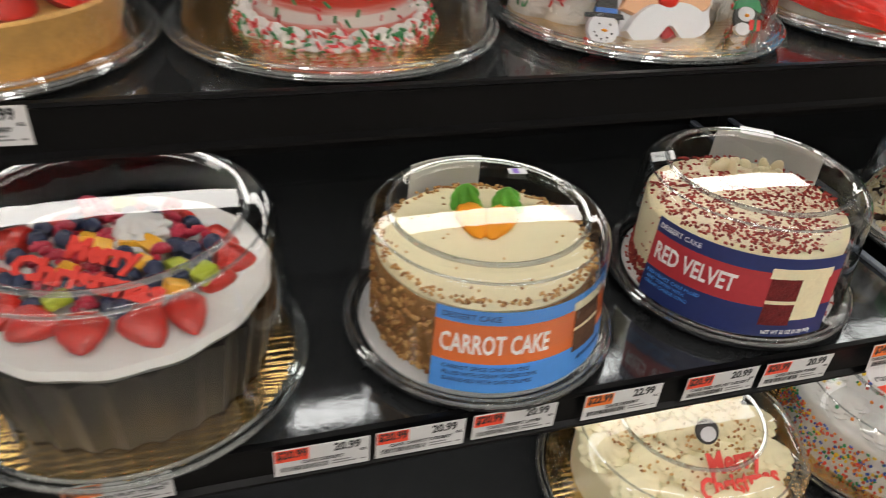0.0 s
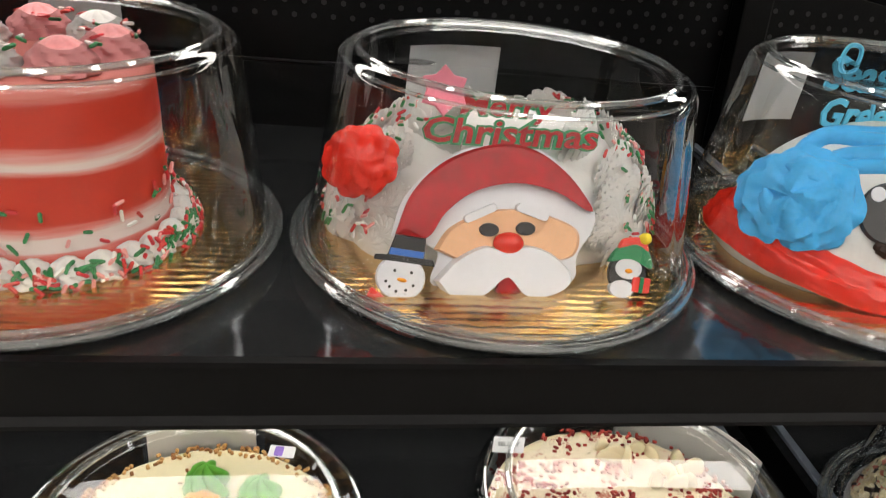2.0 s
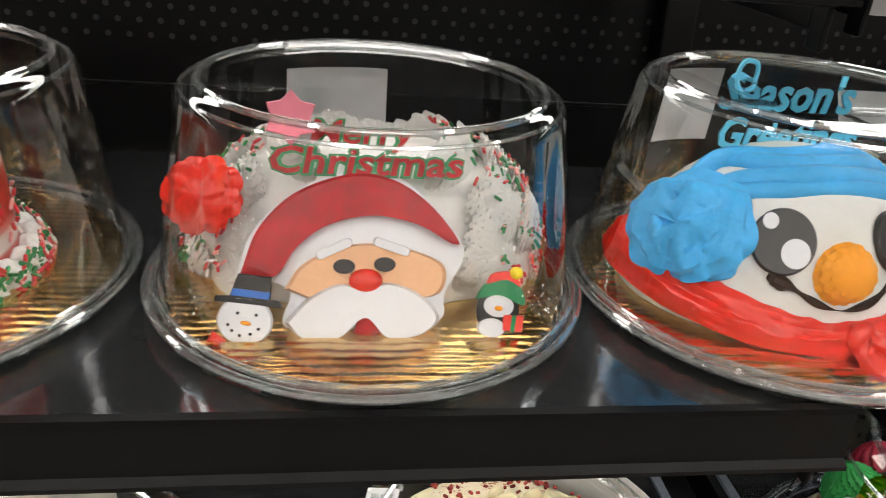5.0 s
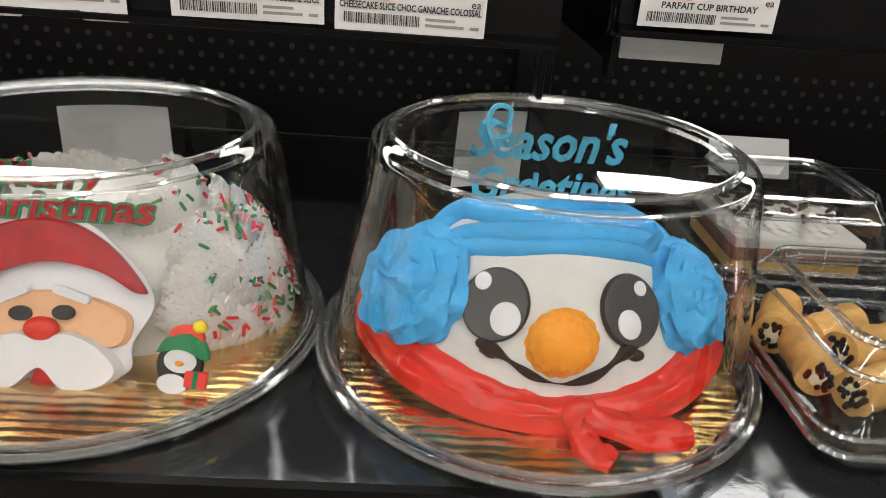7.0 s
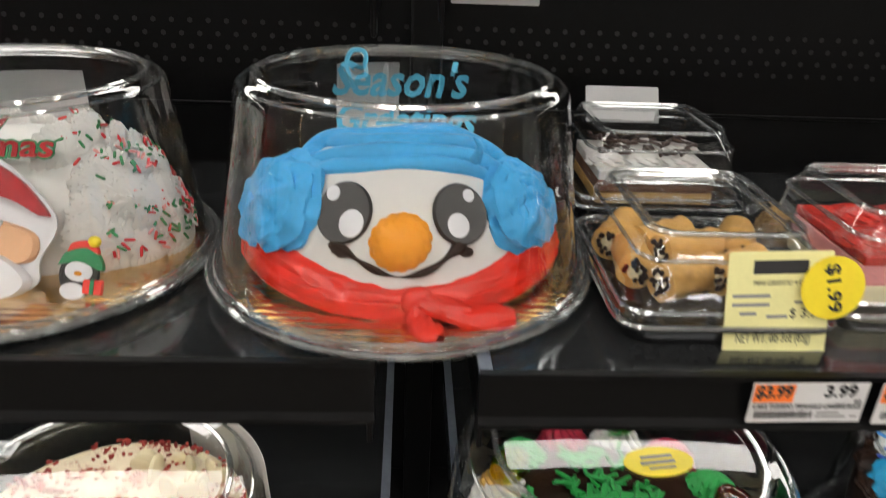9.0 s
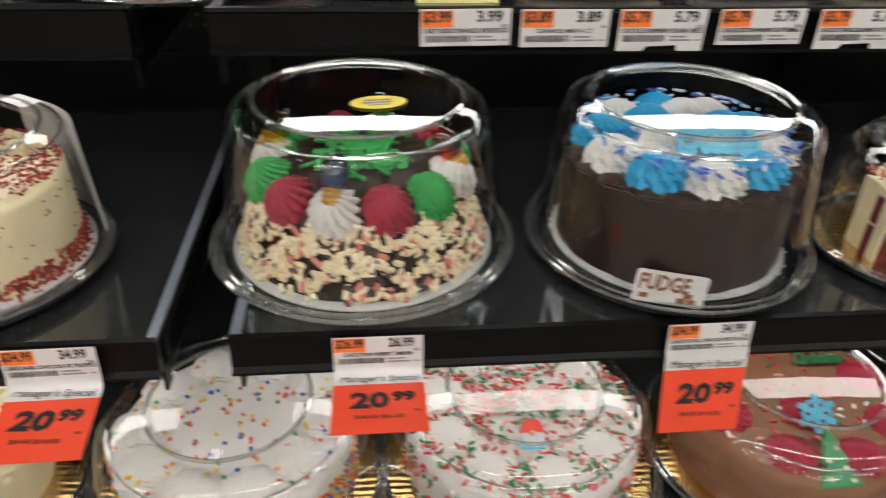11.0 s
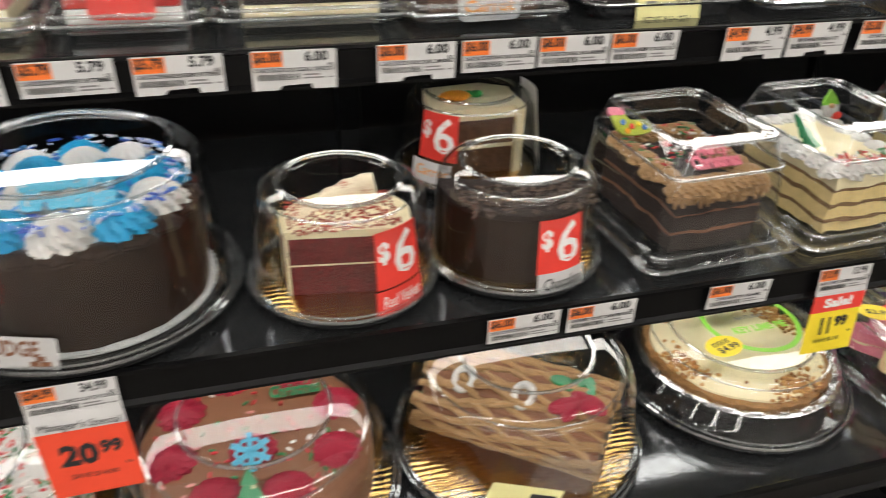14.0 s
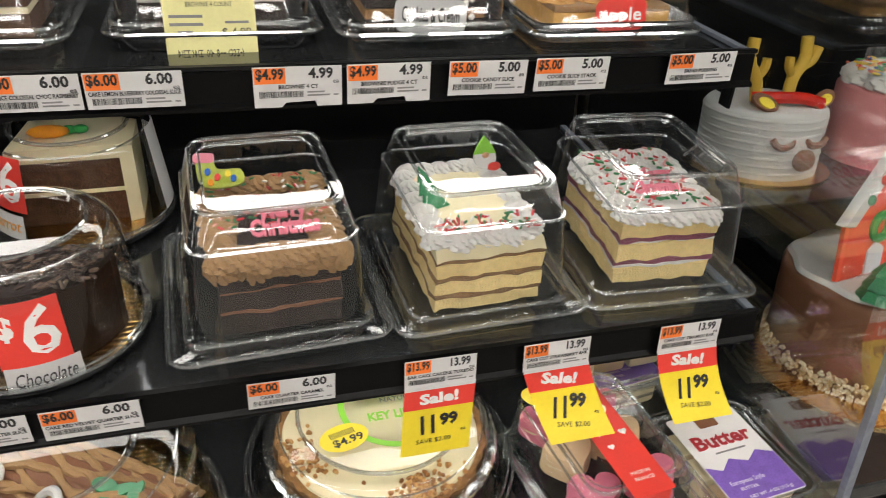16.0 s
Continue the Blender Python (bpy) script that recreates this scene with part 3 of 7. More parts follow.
# ---- packages ----
def dome_pack(name, x, y, z, rb, rw, rt, h, label, category="cake", black=False, flutes=0, lid_ring=True, yaw=0.0, board=None, rim=0.012, scallop=0, clear=None, fillet=0.022):
    """A cake in a clear dome on a tray; returns the thing. Board: radius and material of the card under the cake."""
    t = thing(name, (x, y, z + 0.0005), label, category)
    t.matrix_basis = on_shelf(x, y, z + 0.0005, yaw)
    tray = [(rb * 0.80, 0.0), (rb * 0.9, 0.0), (rb * 0.985, 0.006), (rb, 0.009), (rb, 0.0115), (rb * 0.985, 0.0125), (rb * 0.955, 0.0085), (rb * 0.93, 0.0105), (rb * 0.915, 0.0075), (rb * 0.84, 0.006), (0.002, 0.005)]
    part("tray", lathe(tray, 96), BPLAST if black else (clear or CLEAR), t, "glossy black plastic tray" if black else "clear plastic tray", True)
    if not black:
        part("tray_underside", lathe([(0.002, 0.0006), (rb * 0.86, 0.0006), (rb * 0.86, 0.0012), (0.002, 0.0012)], 64), BPLAST, t)
    wave = None
    if flutes:
        wave = lambda a, r, zz: 1 - 0.030 * min(1, max(0, (h - 0.004 - zz) * 60)) * (abs(math.cos(flutes * a / 2)) ** 7) * (1 if zz > 0.02 else 0)
    if scallop:
        wave = lambda a, r, zz: 1 - (0.055 * abs(math.sin(scallop * a / 2)) ** 0.8) * min(1, max(0, (h - zz) / h * 1.4)) * (1 if zz > 0.012 else 0.3)
    prof = [(rb * 0.975, 0.0125), (rb * 0.965, 0.0155), (rw * 1.012, 0.0165), (rw, 0.020)]
    n = 5
    for i in range(1, n):
        f = i / n
        prof.append((rw + (rt - rw) * f, 0.02 + (h - fillet - 0.02) * f))
    prof += arc(rt, h - fillet, rt - fillet, h, 7)
    if lid_ring:
        q = rt - fillet
        prof += [(q - 0.003, h + 0.0015), (q - 0.006, h + 0.0015), (q - 0.009, h - 0.0025), (q * 0.6, h - 0.0015), (0.002, h - 0.001)]
    else:
        prof += [(rt * 0.6, h + 0.004), (0.002, h + 0.006)]
    part("dome", lathe(prof, 144 if flutes or scallop else 96, wave), clear or CLEAR, t, "clear plastic dome lid", True)
    for rr, zz, tr in ((rb * 0.990, 0.0135, 0.0021), (rb * 0.955, 0.0165, 0.0014)) if black else ((rb * 0.990, 0.0125, 0.0026), (rb * 0.955, 0.0165, 0.0019), (rb * 0.972, 0.0085, 0.0015), (rb * 0.925, 0.0100, 0.0015)):
        part("rolled_rim", loop_tube(circle_at(rr, zz), tr, 8), RIM, t, "thick clear rim", True)
    q = rt - fillet
    part("lid_rim", loop_tube(circle_at(q - 0.003 if lid_ring else q, h + 0.0004), 0.0024 if lid_ring else 0.0014, 8), RIM, t, "thick clear lid edge", True)
    if lid_ring:
        part("lid_rim", loop_tube(circle_at(q + fillet * 0.62, h - fillet * 0.36), 0.0013, 6), RIM, t, "", True)
    if board:
        r, material = board
        part("cake_board", lathe([(0.002, 0.0068), (r - 0.002, 0.0068), (r, 0.0075), (r, 0.0092), (r - 0.002, 0.0098), (0.002, 0.0098)], 160, (lambda a, rr, zz: 1 + (0.010 * math.cos(44 * a) if rr > r * 0.9 else 0)) if material is GOLD else None), material, t, "scalloped gold cake board" if material is GOLD else "round white cake board", True)
    return t


def cake_body(t, r, z0, z1, material, label="", roundness=0.008, rough=0.004, r1=None, name="cake"):
    r1 = r1 or r
    prof = [(0.002, z0), (r, z0)]
    for i in range(1, 7):
        prof.append((r + (r1 - r) * i / 7, z0 + (z1 - roundness - z0) * i / 7))
    prof += arc(r1, z1 - roundness, r1 - roundness, z1, 4)
    prof += [(r1 * 0.7, z1 + 0.0007), (r1 * 0.4, z1 + 0.0012), (0.002, z1 + 0.001)]
    g = random.Random(int(r * 1e5))
    ph = [g.uniform(0, 6) for _ in range(4)]
    wv = lambda a, rr, zz: 1 + rough * (math.sin(5 * a + ph[0] + zz * 60) + math.sin(11 * a + ph[1] - zz * 90) + 0.6 * math.sin(23 * a + ph[2] + zz * 150))
    return part(name, lathe(prof, 96, wv), material, t, label, True)


def wrap_label(t, r0, z0, z1, a0, a1, material, name="label", lean=0.0, label="", off=0.0006):
    """A printed band on a round wall, from angle a0 to a1 (degrees, 270 faces the aisle)."""
    bm = bmesh.new()
    n = max(3, int(abs(a1 - a0) / 4))
    grid = []
    for k, rr in ((0, off), (1, off + 0.0004)):
        for zz in (z0, z1):
            rad = r0 + lean * (zz - 0.02) + rr
            grid.append([bm.verts.new((rad * math.cos(radians(a0 + (a1 - a0) * i / n)), rad * math.sin(radians(a0 + (a1 - a0) * i / n)), zz)) for i in range(n + 1)])
    lo, hi, lo2, hi2 = grid
    for i in range(n):
        bm.faces.new((lo2[i], lo2[i + 1], hi2[i + 1], hi2[i]))
        bm.faces.new((lo[i + 1], lo[i], hi[i], hi[i + 1]))
        bm.faces.new((lo[i], lo[i + 1], lo2[i + 1], lo2[i]))
        bm.faces.new((hi[i + 1], hi[i], hi2[i], hi2[i + 1]))
    bm.faces.new((lo[0], lo2[0], hi2[0], hi[0]))
    bm.faces.new((lo[n], hi[n], hi2[n], lo2[n]))
    return part(name, bm, material, t, label, True)


def wrap_words(t, text, size, width, material, r0, z, a, lean=0.0, off=0.0012, shear=0.0, bold=0.0):
    rad = r0 + lean * (z - 0.02) + off
    m = pose(rad * math.cos(radians(a)), rad * math.sin(radians(a)), z, 0, 0, a + 90) @ pose(0, 0, 0, 90 + math.degrees(math.atan(lean)), 0, 0)
    return write(text, size, material, t, m, width, bend=rad, shear=shear, bold=bold, thick=0.0002)


# ---- price tags ----
def barcode(parent, x0, x1, y0, y1, z, seed):
    g = random.Random(seed)
    bm = bmesh.new()
    x = x0
    while x < x1:
        w = g.choice((0.0003, 0.0005, 0.0008))
        box(bm, x, min(x + w, x1), y0, y1, z, z + 0.00012)
        x += w + g.choice((0.0003, 0.0005, 0.0007))
    part("barcode", bm, INK, parent)


def bars(parent, rows, z, material=None, name="fine_print"):
    bm = bmesh.new()
    for x0, x1, y0, y1 in rows:
        box(bm, x0, x1, y0, y1, z, z + 0.00012)
    return part(name, bm, material or INKG, parent)


TAGS = 0


def price_tag(x, y, z, price, product, tilt=8.0, yaw=0.0, w=0.079, h=0.031, red=False, torn=False, extra="", curl=0.0, sway=0.0):
    """A paper shelf tag whose upper left corner is at x, y, z; extra hangs a sale ticket below."""
    global TAGS
    TAGS += 1
    g = random.Random(TAGS * 7)
    t = new("price_tag")
    t.empty_display_size = 0.02
    tagged(t, {"": "white paper shelf price tag with an orange price patch", "sale": "white price tag with a hanging yellow sale ticket", "manager": "white price tag with a hanging red markdown ticket"}[extra], "price tag", "shelf price tags")
    t.matrix_basis = upright(x, y, z, -1.0 if extra else -tilt, yaw, g.uniform(-0.8, 0.8))
    hh = h + (0.004 if torn else 0) + g.uniform(-0.001, 0.0015)
    out = [(0, 0), (w, 0), (w, -hh)]
    if torn:
        out += [(w * 0.72, -hh), (w * 0.70, -hh + 0.005), (w * 0.35, -hh + 0.004), (w * 0.30, -hh)]
    out += [(0, -hh)]
    part("paper", plate(list(reversed(out)), 0.0004), PAPER, t)
    part("price_patch", new_box(0.001, w * 0.36, -0.0145, -0.001, 0.0006, 0.0009), REDORANGE if red else ORANGE, t, "orange price patch")
    write("$" + price, 0.0125, INK, t, pose(w * 0.185, -0.0065, 0.0011), w * 0.31, thick=0.0001, bold=0.0004)
    write(price, 0.0125, INK, t, pose(w * 0.76, -0.0065, 0.0008), w * 0.28, thick=0.0001, bold=0.0004)
    write("ea", 0.006, INK, t, pose(w * 0.93, -0.0135, 0.0008), thick=0.0001)
    write(product, 0.005, INK, t, pose(w * 0.5, -0.0178, 0.0008), min(w * 0.94, len(product) * 0.0028), thick=0.0001, bold=0.0001)
    barcode(t, w * 0.06, w * 0.56, -0.027, -0.0215, 0.0006, TAGS)
    bars(t, [(w * 0.60, w * 0.80, -0.0235, -0.022), (w * 0.60, w * 0.86, -0.0265, -0.025), (w * 0.9, w * 0.96, -0.0265, -0.025)], 0.0006)
    if extra:
        L = 0.092 if extra == "manager" else 0.080
        n = 10
        col = REDORANGE if extra == "manager" else YELLOW
        skew = -sway

        def lean(v):
            return radians(curl) * min(1.0, v / L * (6.0 if curl > 60 else 1.2))

        def spot(u, v, lift=0.0):
            """A point of the ticket, u across and v down along its curl."""
            y = z = 0.0
            for i in range(16):
                a = lean(v * (i + 0.5) / 16)
                y -= math.cos(a) * v / 16
                z += math.sin(a) * v / 16
            a = lean(v)
            return Vector((u + sway * v, -hh + 0.002 + y + lift * math.sin(a), 0.001 + z + lift * math.cos(a)))

        def strip(v0, v1, u0, u1, lift, material, name, label=""):
            b = bmesh.new()
            lo = []
            for i in range(n + 1):
                v = v0 + (v1 - v0) * i / n
                lo.append([b.verts.new(spot(u, v, l)) for u, l in ((u0, lift), (u1, lift), (u1, lift - 0.0003), (u0, lift - 0.0003))])
            for p, q in zip(lo, lo[1:]):
                for j in range(4):
                    b.faces.new((p[j], q[j], q[(j + 1) % 4], p[(j + 1) % 4]))
            b.faces.new(list(reversed(lo[0])))
            b.faces.new(lo[-1])
            bmesh.ops.recalc_face_normals(b, faces=b.faces)
            return part(name, b, material, t, label)

        def ink(text, size, u, v, width, material=INK, shear=0.0, bold=0.0):
            sl = math.degrees(lean(v))
            return write(text, size, material, t, Matrix.Translation(spot(u, v, 0.0011)) @ pose(0, 0, 0, -sl, 0, 0) @ pose(0, 0, 0, 0, 0, math.degrees(skew) * 0.5), width, thick=0.0001, shear=shear, bold=bold)
        if extra == "manager":
            strip(0.0, 0.022, 0, w, 0.0004, PAPER, "ticket_head", "white ticket head")
            strip(0.020, L, 0, w, 0.0004, col, "ticket", "red markdown ticket")
            ink("Manager's Special", 0.011, w * 0.5, 0.014, w * 0.88, shear=0.2)
            ink("20", 0.030, w * 0.40, 0.048, w * 0.42, bold=0.0014)
            ink("99", 0.018, w * 0.76, 0.043, w * 0.25, bold=0.0009)
            ink("SAVE $6.00" if product.startswith("CAKE STRAW") else "SAVE $14.00", 0.007, w * 0.5, 0.071, w * 0.5)
            ink("ea", 0.006, w * 0.90, 0.063, None)
        else:
            strip(0.0, 0.004, 0, w, 0.0004, PAPER, "ticket_head")
            strip(0.004, 0.026, 0, w, 0.0005, REDP, "ticket_band", "dark red sale band")
            strip(0.024, L, 0, w, 0.0004, col, "ticket", "yellow sale ticket")
            ink("Sale!", 0.016, w * 0.5, 0.0145, w * 0.55, WHITEP, bold=0.0007)
            ink("11", 0.030, w * 0.36, 0.046, w * 0.20, bold=0.0010)
            ink("99", 0.018, w * 0.66, 0.041, w * 0.26, bold=0.0009)
            ink("SAVE $2.00", 0.007, w * 0.46, 0.064, w * 0.5)
            ink("ea", 0.006, w * 0.88, 0.055, None)
    return t


def sticker6(t, m, text, color=REDP, size=0.036, bend=None):
    """A red six dollar sticker with a name strip beneath."""
    part("price_sticker", plate(rrect(-size / 2, size / 2, -size / 2, size / 2, 0.002), 0.0004), color, t, "red price sticker", m=m)
    write("6", size * 1.08, WHITEP, t, m @ pose(size * 0.15, -0.0005, 0.0006), size * 0.5, thick=0.0001, bold=0.0012)
    write("$", size * 0.5, WHITEP, t, m @ pose(-size * 0.30, size * 0.12, 0.0006), size * 0.22, thick=0.0001, bold=0.0006)


# ---- shelf of boxed holiday cakes ----
RNG = random.Random(11)


def on_ellipsoid(dx, dz, rx, ry, rz, cz=0.0):
    k = 1 - (dx / rx) ** 2 - ((dz - cz) / rz) ** 2
    return -ry * math.sqrt(max(0.0, k))


def loaf(rx, ry, h, z0=0.01, power=0.55, n=12):
    """A rounded cake body, wider than deep, that narrows to its top."""
    prof = [(0.02, z0), (1.0, z0)] + [((1 - (i / n) ** 2.6) ** power, z0 + h * i / n) for i in range(1, n)] + [(0.02, z0 + h)]
    bm = lathe(prof, 72, lambda a, r, z: 1 + 0.012 * math.sin(9 * a + z * 120) + 0.01 * math.sin(17 * a - z * 200))
    bmesh.ops.transform(bm, matrix=Matrix.Diagonal((rx, ry, 1, 1)), verts=bm.verts)
    return bm


def tall_dome(name, x, y, label, h=0.149, rt=0.124):
    return dome_pack(name, x, y, ZA, 0.152, 0.141, rt, h, label, flutes=10, board=(0.138, GOLD), fillet=0.012)


# cake with a red-capped bearded plaque
t = tall_dome("santa_cake", 0.377, 0.830, "white piped Christmas cake with a red-capped plaque under a clear dome")
part("cake", loaf(0.122, 0.070, 0.095, power=0.45), WHITE, t, "white whipped icing cake", True, pose(0, 0.018, 0))
for i in range(130):
    a = RNG.uniform(0, 6.28)
    f = RNG.random() ** 0.7
    zz = 0.012 + 0.091 * (1 - f * 0.98)
    rr = (1 - min(0.98, (zz - 0.01) / 0.100) ** 2.6) ** 0.55
    px, py = 0.120 * rr * math.cos(a), 0.069 * rr * math.sin(a)
    if py < -0.035 and abs(px + 0.005) < 0.072 and zz < 0.1:
        continue
    nrm = Vector((px / 0.0139, py / 0.0069, 0.4 + 14 * max(0, zz - 0.05))).normalized()
    part("piped_shell", swirl(RNG.uniform(0.016, 0.023), 0.0095, 12, 6.0, 0.16), WHITE, t, "", True, Matrix.Translation((px, py + 0.018, zz)) @ nrm.to_track_quat("Z", "Y").to_matrix().to_4x4())
P = upright(-0.006, -0.061, 0.0365, 24)
K = 0.000374


def px(*pts):
    return [((x - 862) * K, (480 - y) * K) for x, y in pts]


def smooth2(pts, n=6, closed=True):
    q = [(x, y, 0) for x, y in pts]
    if closed:
        q = q + [q[0]]
    return [(v.x, v.y) for v in curve_points(q, n)][: -1 if closed else None]


part("plaque_backing", plate(smooth2(px((655, 475), (680, 400), (760, 325), (860, 298), (940, 320), (1030, 420), (1000, 500), (995, 545), (930, 578), (865, 582), (780, 578), (730, 555), (740, 500), (690, 480))), 0.003), WHITEPL, t, "glossy white plaque backing", True, P)
part("face_panel", plate(smooth2(px((732, 495), (760, 455), (820, 425), (880, 418), (950, 430), (998, 455), (990, 500), (930, 510), (860, 505), (790, 515))), 0.003, bulge=0.002), SKIN, t, "tan plaque panel", True, P @ pose(0, 0, 0.0025))
part("cap", plate(smooth2(px((662, 470), (690, 395), (750, 335), (840, 303), (910, 312), (975, 355), (1022, 417), (960, 385), (880, 370), (800, 388), (745, 430), (712, 478))), 0.0065), REDPL, t, "glossy red cap", True, P @ pose(0, 0, 0.003))
part("beard", plate(smooth2(px((733, 550), (770, 510), (820, 485), (862, 492), (905, 482), (955, 500), (990, 540), (960, 570), (905, 575), (865, 540), (820, 575), (765, 580))), 0.003, bulge=0.005), WHITEPL, t, "white moustache shape", True, P @ pose(0, 0, 0.0045))
part("mouth", plate(smooth2(px((845, 568), (865, 528), (898, 562), (870, 574))), 0.003), REDPL, t, "", True, P @ pose(0, 0, 0.0045))
part("nose", ball(bmesh.new(), ell(0, 0, 0, 0.0105, 0.0075, 0.006), 18), REDI, t, "red nose", True, P @ pose(0.001, 0.0005, 0.010))
for ex, ey in ((829, 456), (896, 452)):
    part("eye", plate(oval(0.0068, 0.0046), 0.002, bulge=0.0012), BLACKPL, t, "", True, P @ pose(*px((ex, ey))[0], 0.0068))
for bx, by, sp in ((812, 427, 25), (907, 422, -18)):
    part("eyebrow", plate(rrect(-0.012, 0.012, -0.0028, 0.0028, 0.0025), 0.002, bulge=0.001), WHITEPL, t, "", True, P @ pose(*px((bx, by))[0], 0.0068) @ pose(0, 0, 0, 0, 0, sp))
S = P @ pose(-0.071, -0.024, 0.012, 0, 0, -12)
part("snowman_pick", plate(oval(0.0165, 0.015), 0.003, bulge=0.001), WHITEPL, t, "small snowman pick in a black hat", True, S)
part("pick_hat", plate([(-0.020, 0.008), (0.020, 0.012), (0.018, 0.016), (0.012, 0.0155), (0.010, 0.029), (-0.010, 0.027), (-0.012, 0.013), (-0.020, 0.0115)], 0.003), BLACKPL, t, "", False, S @ pose(0, 0, 0.001))
part("hat_band", plate([(-0.0115, 0.0135), (0.0115, 0.0155), (0.0112, 0.0200), (-0.0112, 0.0180)], 0.0034), BLUEPL, t, "", False, S @ pose(0, 0, 0.0012))
part("pick_scarf", plate(smooth2([(-0.017, -0.010), (-0.004, -0.0145), (0.017, -0.010), (0.016, -0.020), (-0.004, -0.024), (-0.018, -0.019)]), 0.003), REDP, t, "", True, S @ pose(0, 0, 0.001))
b = bmesh.new()
for q in ((-0.005, 0.004), (0.006, 0.005), (-0.009, -0.004), (-0.006, -0.007), (-0.001, -0.009), (0.005, -0.007), (0.009, -0.003)):
    ball(b, ell(q[0], q[1], 0.0042, 0.0011, 0.0011, 0.0006), 6)
part("pick_face", b, BLACKPL, t, "", False, S)
part("pick_nose", ball(bmesh.new(), ell(0.001, -0.001, 0.0045, 0.0035, 0.0014, 0.0012), 8), ORANGEI, t, "", True, S)
Q = P @ pose(0.084, -0.017, 0.012, 0, 0, -6) @ Matrix.Diagonal((0.95, 0.95, 1, 1))
part("penguin_pick", plate(oval(0.0145, 0.016), 0.003), BLACKPL, t, "small penguin pick in a green cap", True, Q)
part("pick_face", plate(oval(0.0105, 0.0078, 20, 0, 0.003), 0.0035), WHITEPL, t, "", True, Q)
part("pick_belly", plate(oval(0.0095, 0.0065, 20, -0.003, -0.012), 0.0038), WHITEPL, t, "", True, Q)
part("pick_cap", plate(smooth2([(-0.016, 0.006), (0, 0.010), (0.017, 0.005), (0.014, 0.016), (0.004, 0.021), (-0.010, 0.017)]), 0.004), GREENPL, t, "", True, Q)
part("cap_stripe", plate(smooth2([(-0.010, 0.0165), (0.003, 0.021), (0.013, 0.017), (0.008, 0.026), (-0.006, 0.024)]), 0.004), REDP, t, "", True, Q)
part("pompom", ball(bmesh.new(), ell(0.009, 0.026, 0.003, 0.0048, 0.0045, 0.004), 10), YELLOW, t, "", True, Q)
part("gift", plate(rrect(0.004, 0.018, -0.013, -0.002, 0.001), 0.004), REDP, t, "", False, Q)
part("gift_ribbon", plate(rrect(0.0095, 0.0125, -0.0132, -0.0018, 0.0005), 0.0046), GREENPL, t, "", False, Q)
part("beak", ball(bmesh.new(), ell(0.0, 0.0015, 0.004, 0.003, 0.0018, 0.0015), 8), ORANGEI, t, "", True, Q)
part("icing_rose", swirl(0.0235, 0.020, 8, 4.5, 0.10), REDI, t, "red piped icing rose", True, Matrix.Translation((-0.104, -0.036, 0.081)) @ Vector((-0.25, -0.9, 0.45)).to_track_quat("Z", "Y").to_matrix().to_4x4())
W = upright(-0.006, -0.034, 0.1045, 22)
write("Christmas", 0.023, GREENPL, t, W, 0.122, thick=0.0008, shear=0.15, bold=0.0018)
write("Christmas", 0.023, REDPL, t, W @ pose(0, 0, 0.0012), 0.120, thick=0.0006, shear=0.15, bold=0.0004)
write("Merry", 0.020, GREENPL, t, W @ pose(-0.004, 0.018, -0.001), 0.066, thick=0.0008, shear=0.15, bold=0.0014)
write("Merry", 0.020, REDPL, t, W @ pose(-0.004, 0.018, 0.0002), 0.065, thick=0.0006, shear=0.15, bold=0.0003)
star = [(0.017 * (1 if i % 2 else 0.7) * math.cos(i * math.pi / 6), 0.017 * (1 if i % 2 else 0.7) * math.sin(i * math.pi / 6)) for i in range(12)]
part("flower_pick", plate(star, 0.003), PINKPL, t, "pink poinsettia pick", False, W @ pose(-0.046, 0.026, 0.002))


def loaf_side(g):
    a = g.choice((g.uniform(5.45, 6.9), g.uniform(5.45, 6.9), g.uniform(2.6, 3.9)))
    zz = g.uniform(0.02, 0.104)
    rr = (1 - min(0.98, (zz - 0.01) / 0.100) ** 2.6) ** 0.55
    return (0.131 * rr * math.cos(a), 0.018 + 0.083 * rr * math.sin(a), zz + 0.010 * (zz > 0.07)), (math.cos(a), math.sin(a), 0.5)


sprinkles(330, loaf_side, 0.0024, XMAS, t)
wrap_label(t, 0.135, 0.06, 0.126, 83, 120, PAPER, "back_label", -0.07, "white paper label at the back", -0.002)
part("maker_mark", plate(oval(0.016, 0.008), 0.0006), CLEARBOX, t, "embossed oval mark", False, pose(-0.076, -0.035, 0.1490))


# snowman face cake
t = tall_dome("snowman_cake", 0.679, 0.823, "snowman face cake with blue earmuffs and red scarf under a dome", 0.159, 0.122)
RX, RY, RZ = 0.114, 0.092, 0.112
bm = bmesh.new()
ball(bm, ell(0, 0, 0.006, RX, RY, RZ), 40)
bmesh.ops.bisect_plane(bm, geom=bm.verts[:] + bm.edges[:] + bm.faces[:], plane_co=(0, 0, 0.0102), plane_no=(0, 0, 1), clear_inner=True)
part("cake", bm, WHITE, t, "smooth white iced domed cake", True)


def skin(dx, z, lift=0.0):
    return Vector((dx, on_ellipsoid(dx, z, RX, RY, RZ, 0.006) - lift, z))


def skin_pose(dx, z, lift=0.0):
    p = skin(dx, z, lift)
    nrm = Vector((p.x / RX ** 2, (p.y + lift) / RY ** 2, (z - 0.006) / RZ ** 2)).normalized()
    xa = Vector((0, 0, 1)).cross(nrm).normalized()
    ya = nrm.cross(xa)
    return Matrix.Translation(p) @ Matrix((xa, ya, nrm)).transposed().to_4x4()


